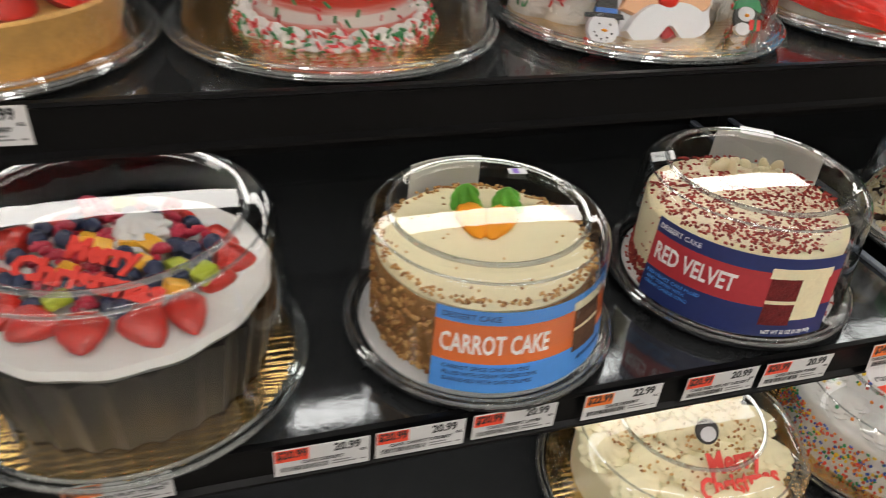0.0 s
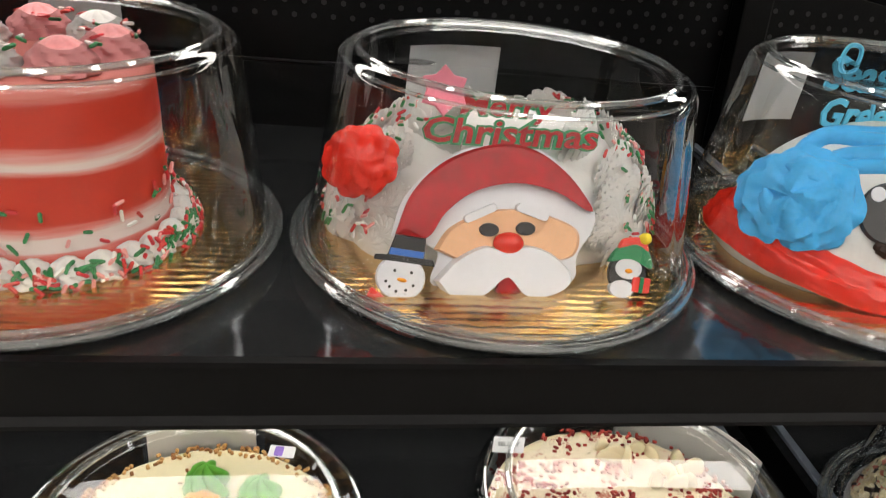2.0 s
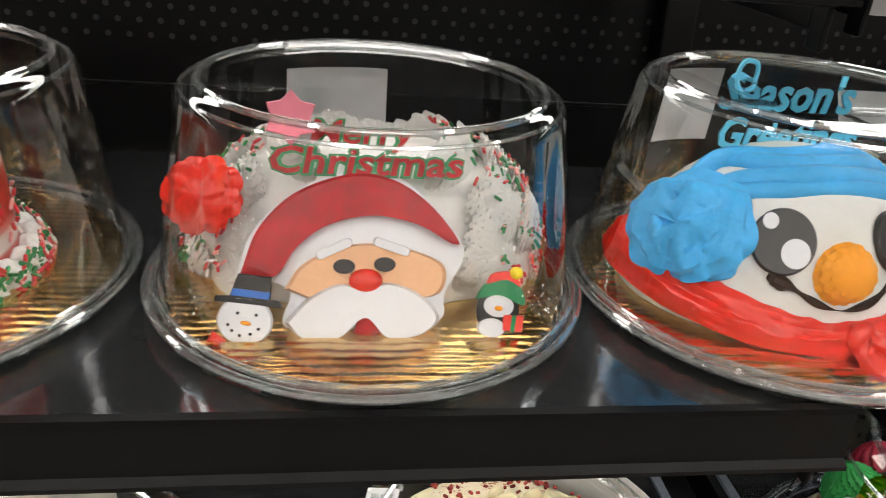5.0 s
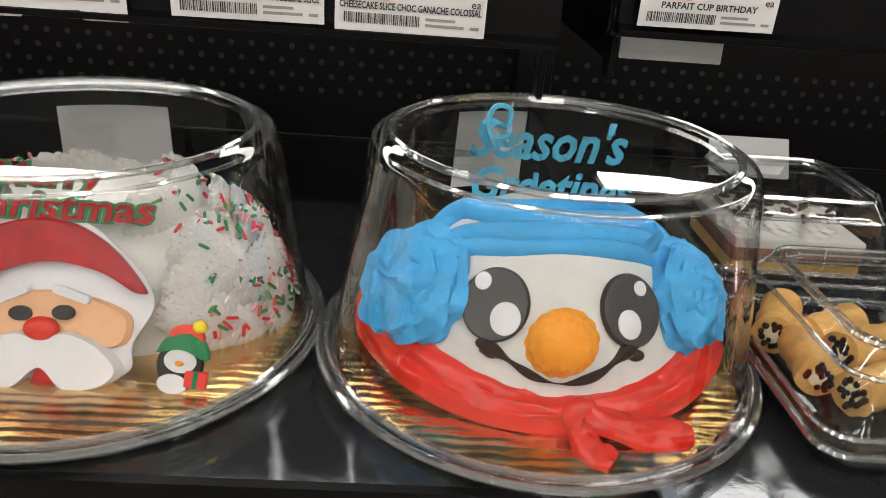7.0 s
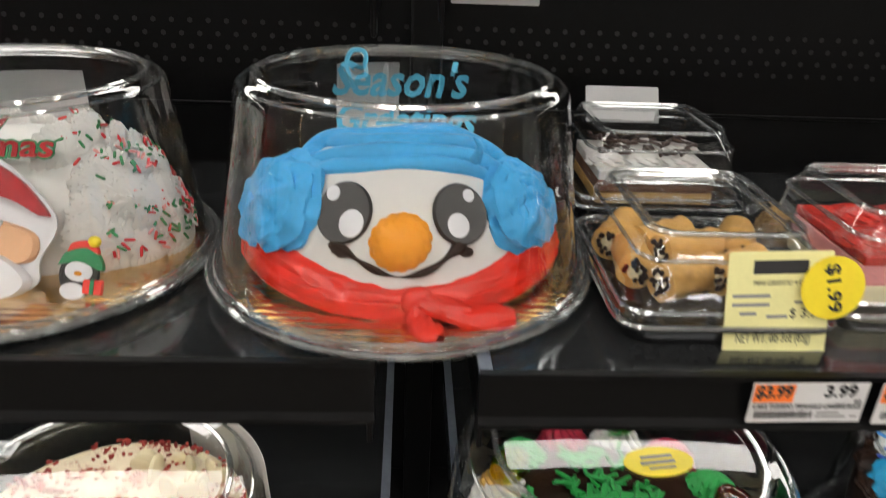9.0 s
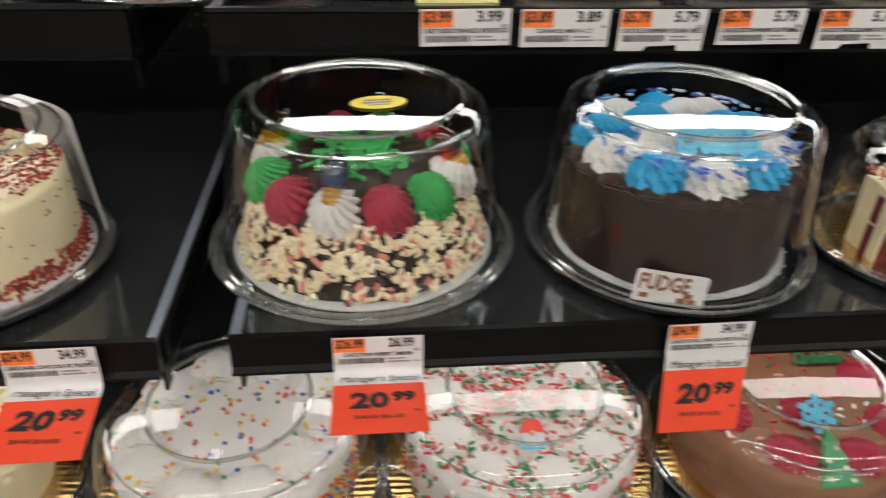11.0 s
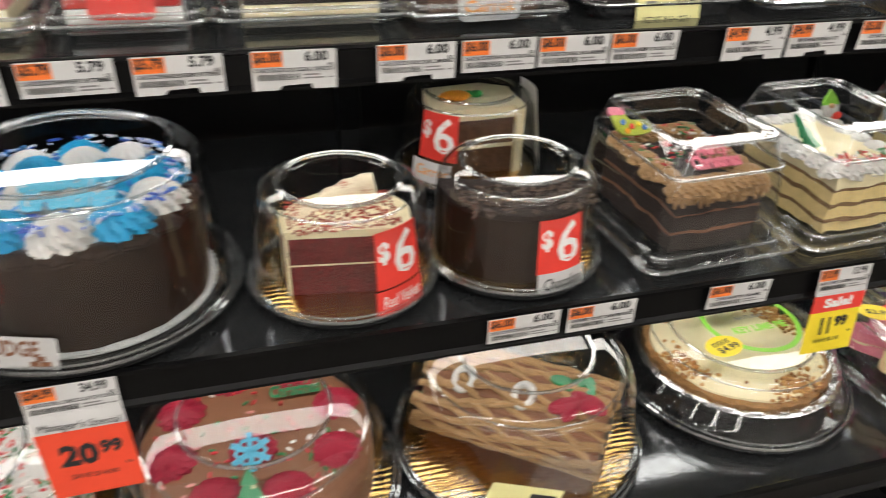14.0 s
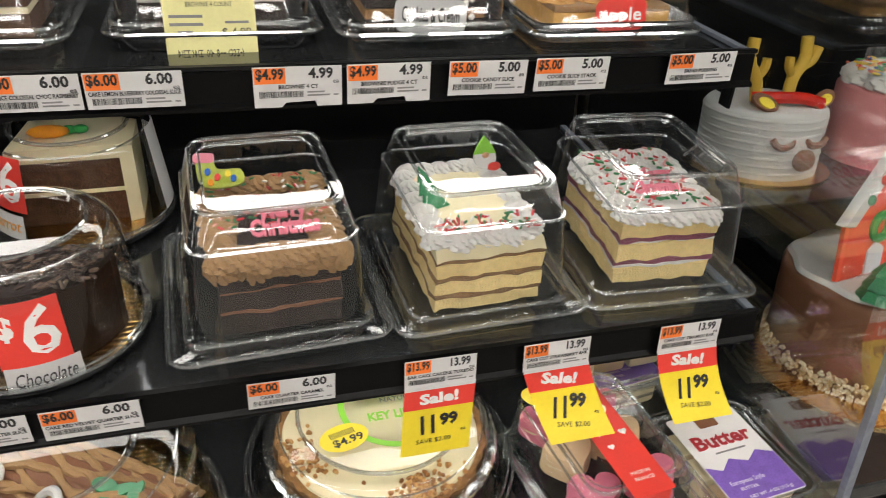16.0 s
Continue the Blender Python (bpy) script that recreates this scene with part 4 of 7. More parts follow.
for ex, hi in ((-0.039, ((-0.010, 0.012, 0.0050), (0.008, -0.007, 0.0090))), (0.041, ((0.008, 0.012, 0.0042), (-0.004, -0.008, 0.0080)))):
    e = part("eye", plate(oval(0.0205, 0.0225), 0.0025, bulge=0.001), BLACKPL, t, "large black sugar eye", True, skin_pose(ex, 0.074, -0.001))
    for hx, hy, hr in hi:
        part("eye_glint", plate(oval(hr, hr * 1.1), 0.0012), WHITEPL, e, "white dot", True, pose(hx, hy, 0.0032))
part("nose", swirl(0.0205, 0.018, 15, 6.0, 0.028), ORANGEI, t, "orange piped icing nose", True, skin_pose(0.0, 0.058, -0.004))
pts = [skin(x, z, 0.0008) for x, z in ((-0.046, 0.053), (-0.036, 0.050), (-0.026, 0.045), (-0.012, 0.039), (0.004, 0.037), (0.022, 0.042), (0.034, 0.050), (0.042, 0.056))]
part("mouth", tube(curve_points(pts, 4), 0.0030, 8, lambda f: 1.5 - 1.0 * math.sin(math.pi * f) + 0.4 * math.sin(f * 21)), CHOC, t, "dark chocolate piped smile", True)
b = bmesh.new()
for mx, mz in ((-0.045, 0.054), (-0.040, 0.050), (0.042, 0.057), (0.046, 0.051), (0.039, 0.062)):
    p = skin(mx, mz, 0.0012)
    ball(b, ell(*p, 0.0055, 0.003, 0.004), 9)
part("mouth_corner", b, CHOC, t, "", True)


def earmuff(dx, z, r, seed):
    g = random.Random(seed)
    m = skin_pose(dx, z, -0.012)
    bm = swirl(r, 0.028, 5, 7.0, 0.045, seg=72)
    for v in bm.verts:
        v.co += v.co.normalized() * (0.0050 * noise.noise(v.co * 70 + Vector((seed, 0, 0))) + 0.0048 * noise.noise(Vector((v.co.length * 420, math.atan2(v.co.y, v.co.x) * 1.6, seed))))
    for i in range(9):
        a = g.uniform(0, 6.28)
        rr = r * g.uniform(0.35, 0.85)
        ball(bm, ell(rr * math.cos(a), rr * math.sin(a), 0.024 * (1 - (rr / r) ** 2) + 0.002, r * 0.34, r * 0.12, r * 0.10, (0, 0, math.degrees(a) + 80)), 10)
    part("earmuff", bm, BLUEI, t, "swirled blue icing earmuff", True, m)


earmuff(-0.084, 0.063, 0.042, 3)
earmuff(0.083, 0.065, 0.038, 4)
bm = bmesh.new()
for k, (dz, rr) in enumerate(((0.0, 0.0085), (0.006, 0.0080), (-0.006, 0.0065), (0.010, 0.0070))):
    pts = [skin(x, z + dz * 0.8, -0.002) for x, z in ((-0.084, 0.072), (-0.074, 0.086), (-0.056, 0.099), (-0.028, 0.1055), (0.0, 0.1085), (0.030, 0.1065), (0.058, 0.098), (0.076, 0.085), (0.084, 0.070))]
    for q in pts:
        q.y = max(q.y, -0.09)
    tube(curve_points(pts, 5), rr, 10, lambda f, k=k: 0.75 + 0.25 * math.sin(math.pi * f) + 0.10 * math.sin(19 * f + k), bm)
tube(curve_points([(0.052, -0.045, 0.108), (0.054, -0.052, 0.120), (0.049, -0.053, 0.127)], 4), 0.0045, 7, lambda f: 1 - 0.8 * f, bm)
part("earmuff_band", bm, BLUEI, t, "thick blue icing band", True)


def smear(point, nu, nv, amp, freq, seed):
    """Knife-smeared icing: a lumpy, streaked sheet point(u, v) closed against the cake."""
    bm = bmesh.new()
    grid = []
    for i in range(nu + 1):
        row = []
        for j in range(nv + 1):
            p, out = point(i / nu, j / nv)
            streak = noise.noise(Vector((i / nu * freq, j / nv * 5.5 + seed, seed))) + 0.5 * noise.noise(Vector((i / nu * freq * 4, j / nv * 9, seed + 3)))
            row.append(bm.verts.new(Vector(p) + Vector(out) * amp * streak))
        grid.append(row)
    for i in range(nu):
        for j in range(nv):
            bm.faces.new((grid[i][j], grid[i + 1][j], grid[i + 1][j + 1], grid[i][j + 1]))
    bmesh.ops.recalc_face_normals(bm, faces=bm.faces)
    return bm


def scarf_point(u, v):
    a = math.pi * (0.88 + 1.24 * u)
    side = abs(math.cos(a)) ** 2.5
    bulge = math.sin(math.pi * min(1.0, v * 0.92 + 0.04)) ** 0.6
    ro = -0.012 + 0.020 * v + 0.010 * bulge
    z = 0.0335 + 0.020 * side - (0.0225 + 0.012 * side) * v + 0.004 * bulge + 0.003 * math.sin(9 * u)
    return ((RX + ro) * math.cos(a), (RY + ro) * math.sin(a), z), (math.cos(a) * 0.7, math.sin(a) * 0.7, 0.7)


def tail_sheet(spine, w0, w1, seed):
    """A flat, lumpy tongue of icing along a spine."""
    pts = curve_points(spine, 8)
    n = len(pts) - 1

    def at(u, v):
        k = min(n - 1, int(u * n))
        p = pts[k].lerp(pts[k + 1], u * n - k)
        d = (pts[k + 1] - pts[k]).normalized()
        s = d.cross(Vector((0, -0.5, 0.86))).normalized()
        c = 2 * v - 1
        w = (w0 + (w1 - w0) * u) * (1 - max(0, u - 0.85) * 3)
        up = Vector((0, -0.5, 0.86))
        return p + s * w * c + up * 0.0065 * (1 - c * c) ** 0.5 - up * 0.002, up
    return smear(at, 26, 12, 0.0022, 5, seed)


part("scarf", smear(scarf_point, 110, 16, 0.0042, 9, 2.0), REDI, t, "thick smeared red icing scarf", True)
part("scarf_knot", ball(bmesh.new(), ell(0.012, -0.098, 0.023, 0.012, 0.008, 0.011, (0, 0, 20)), 16), REDI, t, "", True)
part("scarf_tail", tail_sheet([(0.012, -0.102, 0.022), (0.013, -0.110, 0.016), (0.018, -0.119, 0.0125), (0.027, -0.127, 0.0122)], 0.007, 0.011, 5.0), REDI, t, "", True)
part("scarf_tail", tail_sheet([(0.014, -0.102, 0.025), (0.034, -0.103, 0.020), (0.054, -0.104, 0.0155), (0.080, -0.101, 0.0128)], 0.008, 0.013, 8.0), REDI, t, "", True)
W = upright(-0.004, 0.030, 0.146, 12)
write("Season's", 0.036, CYANPL, t, W @ pose(0.0, 0.0, 0), 0.106, thick=0.0009, shear=0.3, bold=0.0008)
write("Greetings", 0.032, CYANPL, t, W @ pose(0.004, -0.030, 0), 0.110, thick=0.0009, shear=0.3, bold=0.0008)
part("topper_loop", tube(curve_points([(-0.034, -0.006, 0.004), (-0.040, 0.010, 0), (-0.036, 0.022, 0), (-0.026, 0.021, 0), (-0.027, 0.010, 0), (-0.036, 0.012, 0)], 5), 0.0018, 6), CYANPL, t, "", True, W)
part("topper_pick", tube([(-0.005, -0.060, 0), (-0.005, -0.02, 0)], 0.0018, 6), CYANPL, t, "", False, W)
wrap_label(t, 0.135, 0.080, 0.143, 92, 118, PAPER, "back_label", -0.07, "white paper label at the back", -0.002)
part("maker_mark", plate(oval(0.016, 0.008), 0.0006), CLEARBOX, t, "embossed oval mark", False, pose(-0.072, -0.045, 0.1590))

# striped tall cake
t = tall_dome("striped_cake", 0.066, 0.828, "tall red and white striped cake with sprinkles under a dome", 0.149, 0.127)
z0 = 0.130
cake_body(t, 0.0755, 0.010, z0, STRIPE, "striped red and white icing", 0.006, 0.004, 0.070)
for i in range(26):
    a = i * 2 * math.pi / 26
    part("border_shell", swirl(0.0125, 0.016, 7), WHITE, t, "", True, pose(0.081 * math.cos(a), 0.081 * math.sin(a), 0.010))
for i in range(7):
    a = i * 2 * math.pi / 7
    part("rosette", swirl(0.020, 0.022, 8), WHITE if i % 2 else PINKI, t, "", True, pose(0.048 * math.cos(a), 0.048 * math.sin(a), z0))
sprinkles(420, side_at(0.0945, 0.011, 0.026, -0.5), 0.0028, XMAS, t)
sprinkles(90, side_at(0.0755, 0.028, 0.06), 0.0026, XMAS, t)
sprinkles(60, disc_at(0.02, 0.065, z0 + 0.016), 0.0026, XMAS, t)
wrap_label(t, 0.135, 0.06, 0.14, 80, 110, PAPER, "back_label", -0.07, "", -0.002)


# strawberry tart
def berry_bm(r, h):
    return lathe([(0.001, 0), (r * 0.75, 0.002), (r, h * 0.22), (r * 0.86, h * 0.5), (r * 0.5, h * 0.82), (r * 0.2, h * 0.96), (0.001, h)], 18)


t = dome_pack("fruit_tart", -0.240, 0.816, ZA, 0.152, 0.141, 0.131, 0.125, "glazed strawberry tart with golden crust under a clear dome", "tart", board=(0.138, GOLD), fillet=0.02)
part("crust", lathe([(0.01, 0.010), (0.120, 0.010), (0.130, 0.046), (0.132, 0.051), (0.128, 0.053), (0.117, 0.047), (0.01, 0.043)], 96, lambda a, r, z: 1 + (0.012 * math.sin(48 * a) if z > 0.03 and r > 0.11 else 0)), PASTRY, t, "crimped golden pastry crust", True)
for i in range(22):
    rr, n = (0.096, 13) if i < 13 else (0.058, 9)
    a = i * 2 * math.pi / n
    part("strawberry", berry_bm(0.021, 0.034), BERRY, t, "", True, pose(rr * math.cos(a), rr * math.sin(a), 0.046) @ pose(0, 0, 0, RNG.uniform(-30, 30), RNG.uniform(-30, 30), RNG.uniform(0, 360)))

# ---- shelf of whole cakes ----
# fruit topped cake
t = dome_pack("fruit_cake", -0.140, 0.704, ZB, 0.149, 0.139, 0.130, 0.160, "white cake topped with mixed fruit under a fogged dome", board=(0.137, GOLD), fillet=0.02)
part("fluted_cup", lathe([(0.095, 0.011), (0.108, 0.012), (0.121, 0.092)], 120, lambda a, r, z: 1 + 0.045 * abs(math.cos(14 * a)) ** 3, cap=False), CUP, t, "dark fluted cup", True)
cake_body(t, 0.098, 0.011, 0.088, BLACKPL, "dark cup lining", r1=0.110)
part("whipped_top", lathe([(0.01, 0.088), (0.116, 0.088), (0.122, 0.096), (0.118, 0.101), (0.06, 0.103), (0.01, 0.103)], 90, lambda a, r, z: 1 + 0.01 * math.sin(15 * a)), WHITE, t, "white whipped icing top", True)
for i in range(14):
    a = i * 2 * math.pi / 14 + RNG.uniform(-0.06, 0.06)
    rr = 0.094 + RNG.uniform(-0.007, 0.005)
    part("strawberry", berry_bm(0.0185 * RNG.uniform(0.85, 1.15), 0.040 * RNG.uniform(0.85, 1.1)), BERRY, t, "halved strawberry", True, pose((rr - 0.020) * math.cos(a), (rr - 0.020) * math.sin(a), 0.110 + RNG.uniform(-0.004, 0.004)) @ pose(0, 0, 0, 0, 0, math.degrees(a) + RNG.uniform(-55, 55)) @ pose(0, 0, 0, 0, 100 + RNG.uniform(-14, 18), 0) @ Matrix.Diagonal((0.62, 1, 1, 1)))
kinds = (("blueberry", BLUEB, 0.0085), ("raspberry", RASP, 0.0095), ("kiwi_piece", KIWI, 0.0095), ("mango_piece", MANGO, 0.0090), ("blueberry", BLUEB, 0.0085), ("raspberry", RASP, 0.0098))
for i in range(62):
    nm, material, r = kinds[(0, 1, 2, 4, 5, 0, 1, 3, 0, 1)[RNG.randrange(10)]]
    rr, a = 0.080 * math.sqrt((i + 0.5) / 62), i * 2.39996
    bm = bmesh.new()
    if nm == "raspberry":
        for k in range(18):
            u, v = RNG.uniform(0, 6.28), RNG.uniform(0.0, 1.5)
            ball(bm, ell(r * 0.75 * math.cos(u) * math.sin(v), r * 0.75 * math.sin(u) * math.sin(v), r * 0.9 * math.cos(v), r * 0.34, r * 0.34, r * 0.34), 7)
    elif "piece" in nm:
        box(bm, -r, r, -r * 0.8, r * 0.8, -r * 0.5, r * 0.6, r * 0.3)
    else:
        lathe([(0.001, -r), (r * 0.7, -r * 0.7), (r, 0), (r * 0.75, r * 0.68), (r * 0.38, r * 0.92), (r * 0.3, r * 0.78), (0.001, r * 0.74)], 14, bm=bm)
    part(nm, bm, material, t, "", True, pose(rr * math.cos(a), rr * math.sin(a), 0.112 + RNG.uniform(0, 0.008), RNG.uniform(-30, 30), RNG.uniform(-30, 30), RNG.uniform(0, 360)))
part("rosette", swirl(0.024, 0.022, 8), WHITE, t, "white icing rosette", True, pose(0.02, 0.03, 0.112))
W = pose(0.0, 0, 0, 0, 0, -28) @ upright(0.010, -0.048, 0.128, 55)
write("Christmas", 0.026, REDP, t, W, 0.125, thick=0.0012, bold=0.0012)
write("Merry", 0.024, REDP, t, W @ pose(0.004, 0.022, 0), 0.06, thick=0.0012, bold=0.0012)

# carrot cake
LEAN = -0.09
t = dome_pack("carrot_cake", 0.175, 0.697, ZB, 0.131, 0.119, 0.113, 0.132, "carrot cake in a clear dome with an orange and blue label", black=True, fillet=0.02)
part("cake_board", lathe([(0.01, 0.0105), (0.116, 0.0105), (0.116, 0.013), (0.01, 0.013)], 72), PAPER, t, "white card", True)
cake_body(t, 0.102, 0.013, 0.092, CRUMB, "toasted crumb coated side", 0.006, 0.006)
part("icing", lathe([(0.01, 0.088), (0.0985, 0.088), (0.1005, 0.094), (0.0965, 0.0985), (0.05, 0.0992), (0.003, 0.0995)], 90, lambda a, r, z: 1 + 0.004 * math.sin(12 * a)), CREAM, t, "smooth cream icing", True)
sprinkles(900, side_at(0.1025, 0.014, 0.092), 0.0042, BROWNFLEX, t, "crumbs", long=1.3)
sprinkles(300, disc_at(0.091, 0.101, 0.0985), 0.0028, BROWNFLEX, t, "crumbs", long=1.3)
sprinkles(30, disc_at(0.02, 0.09, 0.0990), 0.0022, BROWNFLEX, t, "crumbs", long=1.3)
T = pose(0, 0, 0, 0, 0, -20)
for sx in (-1, 1):
    part("piped_carrot", lathe([(0.001, 0), (0.006, 0.004), (0.0120, 0.020), (0.0150, 0.038), (0.012, 0.050), (0.004, 0.055), (0.001, 0.055)], 18, lambda a, r, z: 1 + 0.05 * math.sin(z * 700)), ORANGEI, t, "orange piped carrot", True, T @ pose(sx * 0.004, -0.006, 0.102) @ pose(0, 0, 0, 0, 0, -sx * 16) @ pose(0, 0, 0, -88, 0, 0) @ Matrix.Diagonal((1, 0.6, 1, 1)))
    part("piped_leaf", swirl(0.0135, 0.026, 5, 2, 0.25), LEAF, t, "green piped leaf", True, T @ pose(sx * 0.020, 0.052, 0.0985))
wrap_label(t, 0.119, 0.020, 0.050, 231, 323, BLUEP, "label", LEAN, "blue printed label band")
wrap_label(t, 0.119, 0.050, 0.089, 231, 323, ORANGEC, "label", LEAN, "orange printed label band")
wrap_label(t, 0.119, 0.089, 0.102, 231, 323, BLUEP, "label", LEAN, "blue printed label band")
wrap_words(t, "CARROT CAKE", 0.0265, 0.094, WHITEP, 0.119, 0.0685, 257, LEAN, bold=0.0005)
wrap_words(t, "DESSERT CAKE", 0.0075, 0.048, NAVY, 0.119, 0.0953, 246, LEAN)
wrap_words(t, "CARROT SPICE CAKE LAYERS", 0.0055, 0.075, NAVY, 0.119, 0.0445, 254, LEAN)
wrap_words(t, "FILLED WITH CREAM CHEESE ICING", 0.0055, 0.082, NAVY, 0.119, 0.0380, 256, LEAN)
wrap_words(t, "GARNISHED WITH CAKE CRUMBS", 0.0055, 0.078, NAVY, 0.119, 0.0315, 255, LEAN)
wrap_words(t, "NET WT 32 OZ (2 LB) 907g", 0.006, 0.042, NAVY, 0.119, 0.0345, 308, LEAN)
wrap_label(t, 0.119, 0.044, 0.067, 294, 312, CRUMBD, "printed_slice", LEAN, "printed cake slice", 0.0011)
wrap_label(t, 0.119, 0.067, 0.070, 294, 312, CREAM, "printed_slice", LEAN, "", 0.0011)
wrap_label(t, 0.119, 0.070, 0.088, 294, 312, CRUMBD, "printed_slice", LEAN, "", 0.0011)
wrap_label(t, 0.119, 0.088, 0.096, 293, 316, CREAM, "printed_slice", LEAN, "", 0.0011)
wrap_label(t, 0.117, 0.04, 0.130, 75, 118, PAPER, "back_label", LEAN, "pale paper label at the back", -0.004)
part("sell_by_sticker", plate(rrect(-0.009, 0.009, -0.0055, 0.0055, 0.001), 0.0004), PAPER, t, "small white sticker", False, pose(0.050, 0.058, 0.1325, 0, 0, -8))
part("sticker_mark", plate(rrect(-0.003, 0.003, -0.0045, 0.0045, 0.001), 0.0004), PURPLE, t, "", False, pose(0.048, 0.058, 0.1330, 0, 0, -8))

# red velvet cake
t = dome_pack("red_velvet_cake", 0.470, 0.712, ZB, 0.131, 0.121, 0.114, 0.137, "cream iced red velvet cake in a dome with a navy label", black=True, fillet=0.02)
part("cake_board", lathe([(0.01, 0.0105), (0.113, 0.0105), (0.113, 0.013), (0.01, 0.013)], 72), PAPER, t, "white card", True)
cake_body(t, 0.103, 0.013, 0.098, CREAM, "cream iced cake", 0.008, 0.003)
part("crumbed_top", lathe([(0.003, 0.0982), (0.090, 0.0982), (0.094, 0.0990), (0.090, 0.0996), (0.003, 0.1002)], 80, lambda a, r, z: 1 + 0.02 * math.sin(11 * a) + 0.015 * math.sin(23 * a)), CREAMRV, t, "crumb speckled icing", True)
sprinkles(1000, side_at(0.1035, 0.013, 0.032), 0.0034, REDFLEX, t, "crumbs", long=1.2)
sprinkles(90, side_at(0.1035, 0.03, 0.097), 0.0018, REDFLEX, t, "crumbs", long=1.2)


def patchy(g):
    while True:
        p, nn = disc_at(0.0, 0.100, 0.0995)(g)
        if noise.noise(Vector(p) * 28) > g.uniform(-0.35, 0.25):
            return p, nn


sprinkles(1000, patchy, 0.0027, REDFLEX, t, "crumbs", long=1.5)
sprinkles(160, disc_at(0.100, 0.112, 0.0128), 0.0030, REDFLEX, t, "crumbs", long=1.2)
for i in range(14):
    a = 1.15 + RNG.uniform(-0.65, 0.55)
    rr = RNG.uniform(0.05, 0.088)
    part("icing_curl", ball(bmesh.new(), ell(0, 0, 0, RNG.uniform(0.006, 0.013), 0.004, RNG.uniform(0.008, 0.018)), 9), CREAM, t, "", True, pose(rr * math.cos(a), rr * math.sin(a), 0.100, 0, RNG.uniform(-30, 30), RNG.uniform(0, 180)))
LV = -0.06
wrap_label(t, 0.121, 0.018, 0.052, 190, 283, NAVY, "label", LV, "navy printed label band")
wrap_label(t, 0.121, 0.052, 0.090, 190, 283, DKRED, "label", LV, "dark red printed label band")
wrap_label(t, 0.121, 0.090, 0.106, 190, 283, NAVY, "label", LV, "navy printed label band")
wrap_words(t, "RED VELVET", 0.026, 0.084, WHITEP, 0.121, 0.071, 213, LV, bold=0.0005)
wrap_words(t, "DESSERT CAKE", 0.0075, 0.046, WHITEP, 0.121, 0.098, 203, LV)
wrap_words(t, "RED VELVET CAKE FILLED", 0.0052, 0.060, BLUEP, 0.121, 0.0465, 206, LV)
wrap_words(t, "AND TOPPED WITH", 0.0052, 0.045, BLUEP, 0.121, 0.0405, 203, LV)
wrap_words(t, "CREAM CHEESE ICING", 0.0052, 0.050, BLUEP, 0.121, 0.0345, 204, LV)
wrap_words(t, "NET WT 32 OZ (2 LB) 907g", 0.0065, 0.052, WHITEP, 0.121, 0.0235, 263, LV)
wrap_label(t, 0.121, 0.032, 0.056, 248, 262, REDCAKE, "printed_slice", LV, "printed cake slice", 0.0011)
wrap_label(t, 0.121, 0.056, 0.060, 248, 262, CREAM, "printed_slice", LV, "", 0.0011)
wrap_label(t, 0.121, 0.060, 0.084, 248, 262, REDCAKE, "printed_slice", LV, "", 0.0011)
wrap_label(t, 0.121, 0.084, 0.095, 247, 277, CREAM, "printed_slice", LV, "", 0.0011)
wrap_label(t, 0.121, 0.038, 0.084, 262, 276, CREAM, "printed_slice", LV, "", 0.0011)
wrap_label(t, 0.121, 0.015, 0.128, 15, 75, PAPER, "back_label", LV, "white paper label wrapped over the back", 0.001)
part("label_fold", plate(rrect(-0.018, 0.018, -0.010, 0.010, 0.003), 0.0005), PAPER, t, "folded white label end", False, pose(0.052, 0.075, 0.1375, 0, 0, -35))
part("sell_by_sticker", plate(rrect(-0.0115, 0.0115, -0.0065, 0.0065, 0.001), 0.0004), PAPER, t, "small white sell-by sticker", False, pose(-0.083, 0.045, 0.1345, 18, -14, -20))
write("SELL BY", 0.005, INK, t, pose(-0.083, 0.045, 0.1351, 18, -14, -20), 0.016, thick=0.0001)


def bulb(t, m, material):
    """A holiday light bulb pick with a ribbed gold base."""
    b = part("bulb", lathe([(0.0075, 0), (0.0115, 0.008), (0.0105, 0.016), (0.005, 0.024), (0.001, 0.026)], 18), material, t, "glossy holiday bulb pick", True, m)
    part("bulb_base", lathe([(0.002, -0.013), (0.0065, -0.012), (0.0075, -0.009), (0.0065, -0.007), (0.0075, -0.005), (0.0065, -0.003), (0.0075, 0.0), (0.002, 0.001)], 18), NUT, b, "ribbed gold bulb base", True)


# holiday cake
t = dome_pack("holiday_cake", 0.847, 0.735, ZB, 0.154, 0.138, 0.126, 0.160, "chocolate cake with coloured rosettes and white shavings under a dome", board=(0.131, PAPER), fillet=0.026, flutes=9)
part("cake", lathe([(0.01, 0.010), (0.120, 0.010), (0.121, 0.016), (0.113, 0.045), (0.100, 0.075), (0.088, 0.092), (0.06, 0.099), (0.005, 0.1005)], 90, lambda a, r, z: 1 + 0.006 * math.sin(13 * a + z * 80)), CHOC, t, "sloped chocolate cake", True)


def slope_side(g):
    a, f = g.uniform(0, 6.28), g.random()
    z = 0.012 + 0.066 * f
    r = 0.123 - 0.022 * f - 0.004 * f * f
    return (r * math.cos(a), r * math.sin(a), z), (math.cos(a), math.sin(a), 0.5)


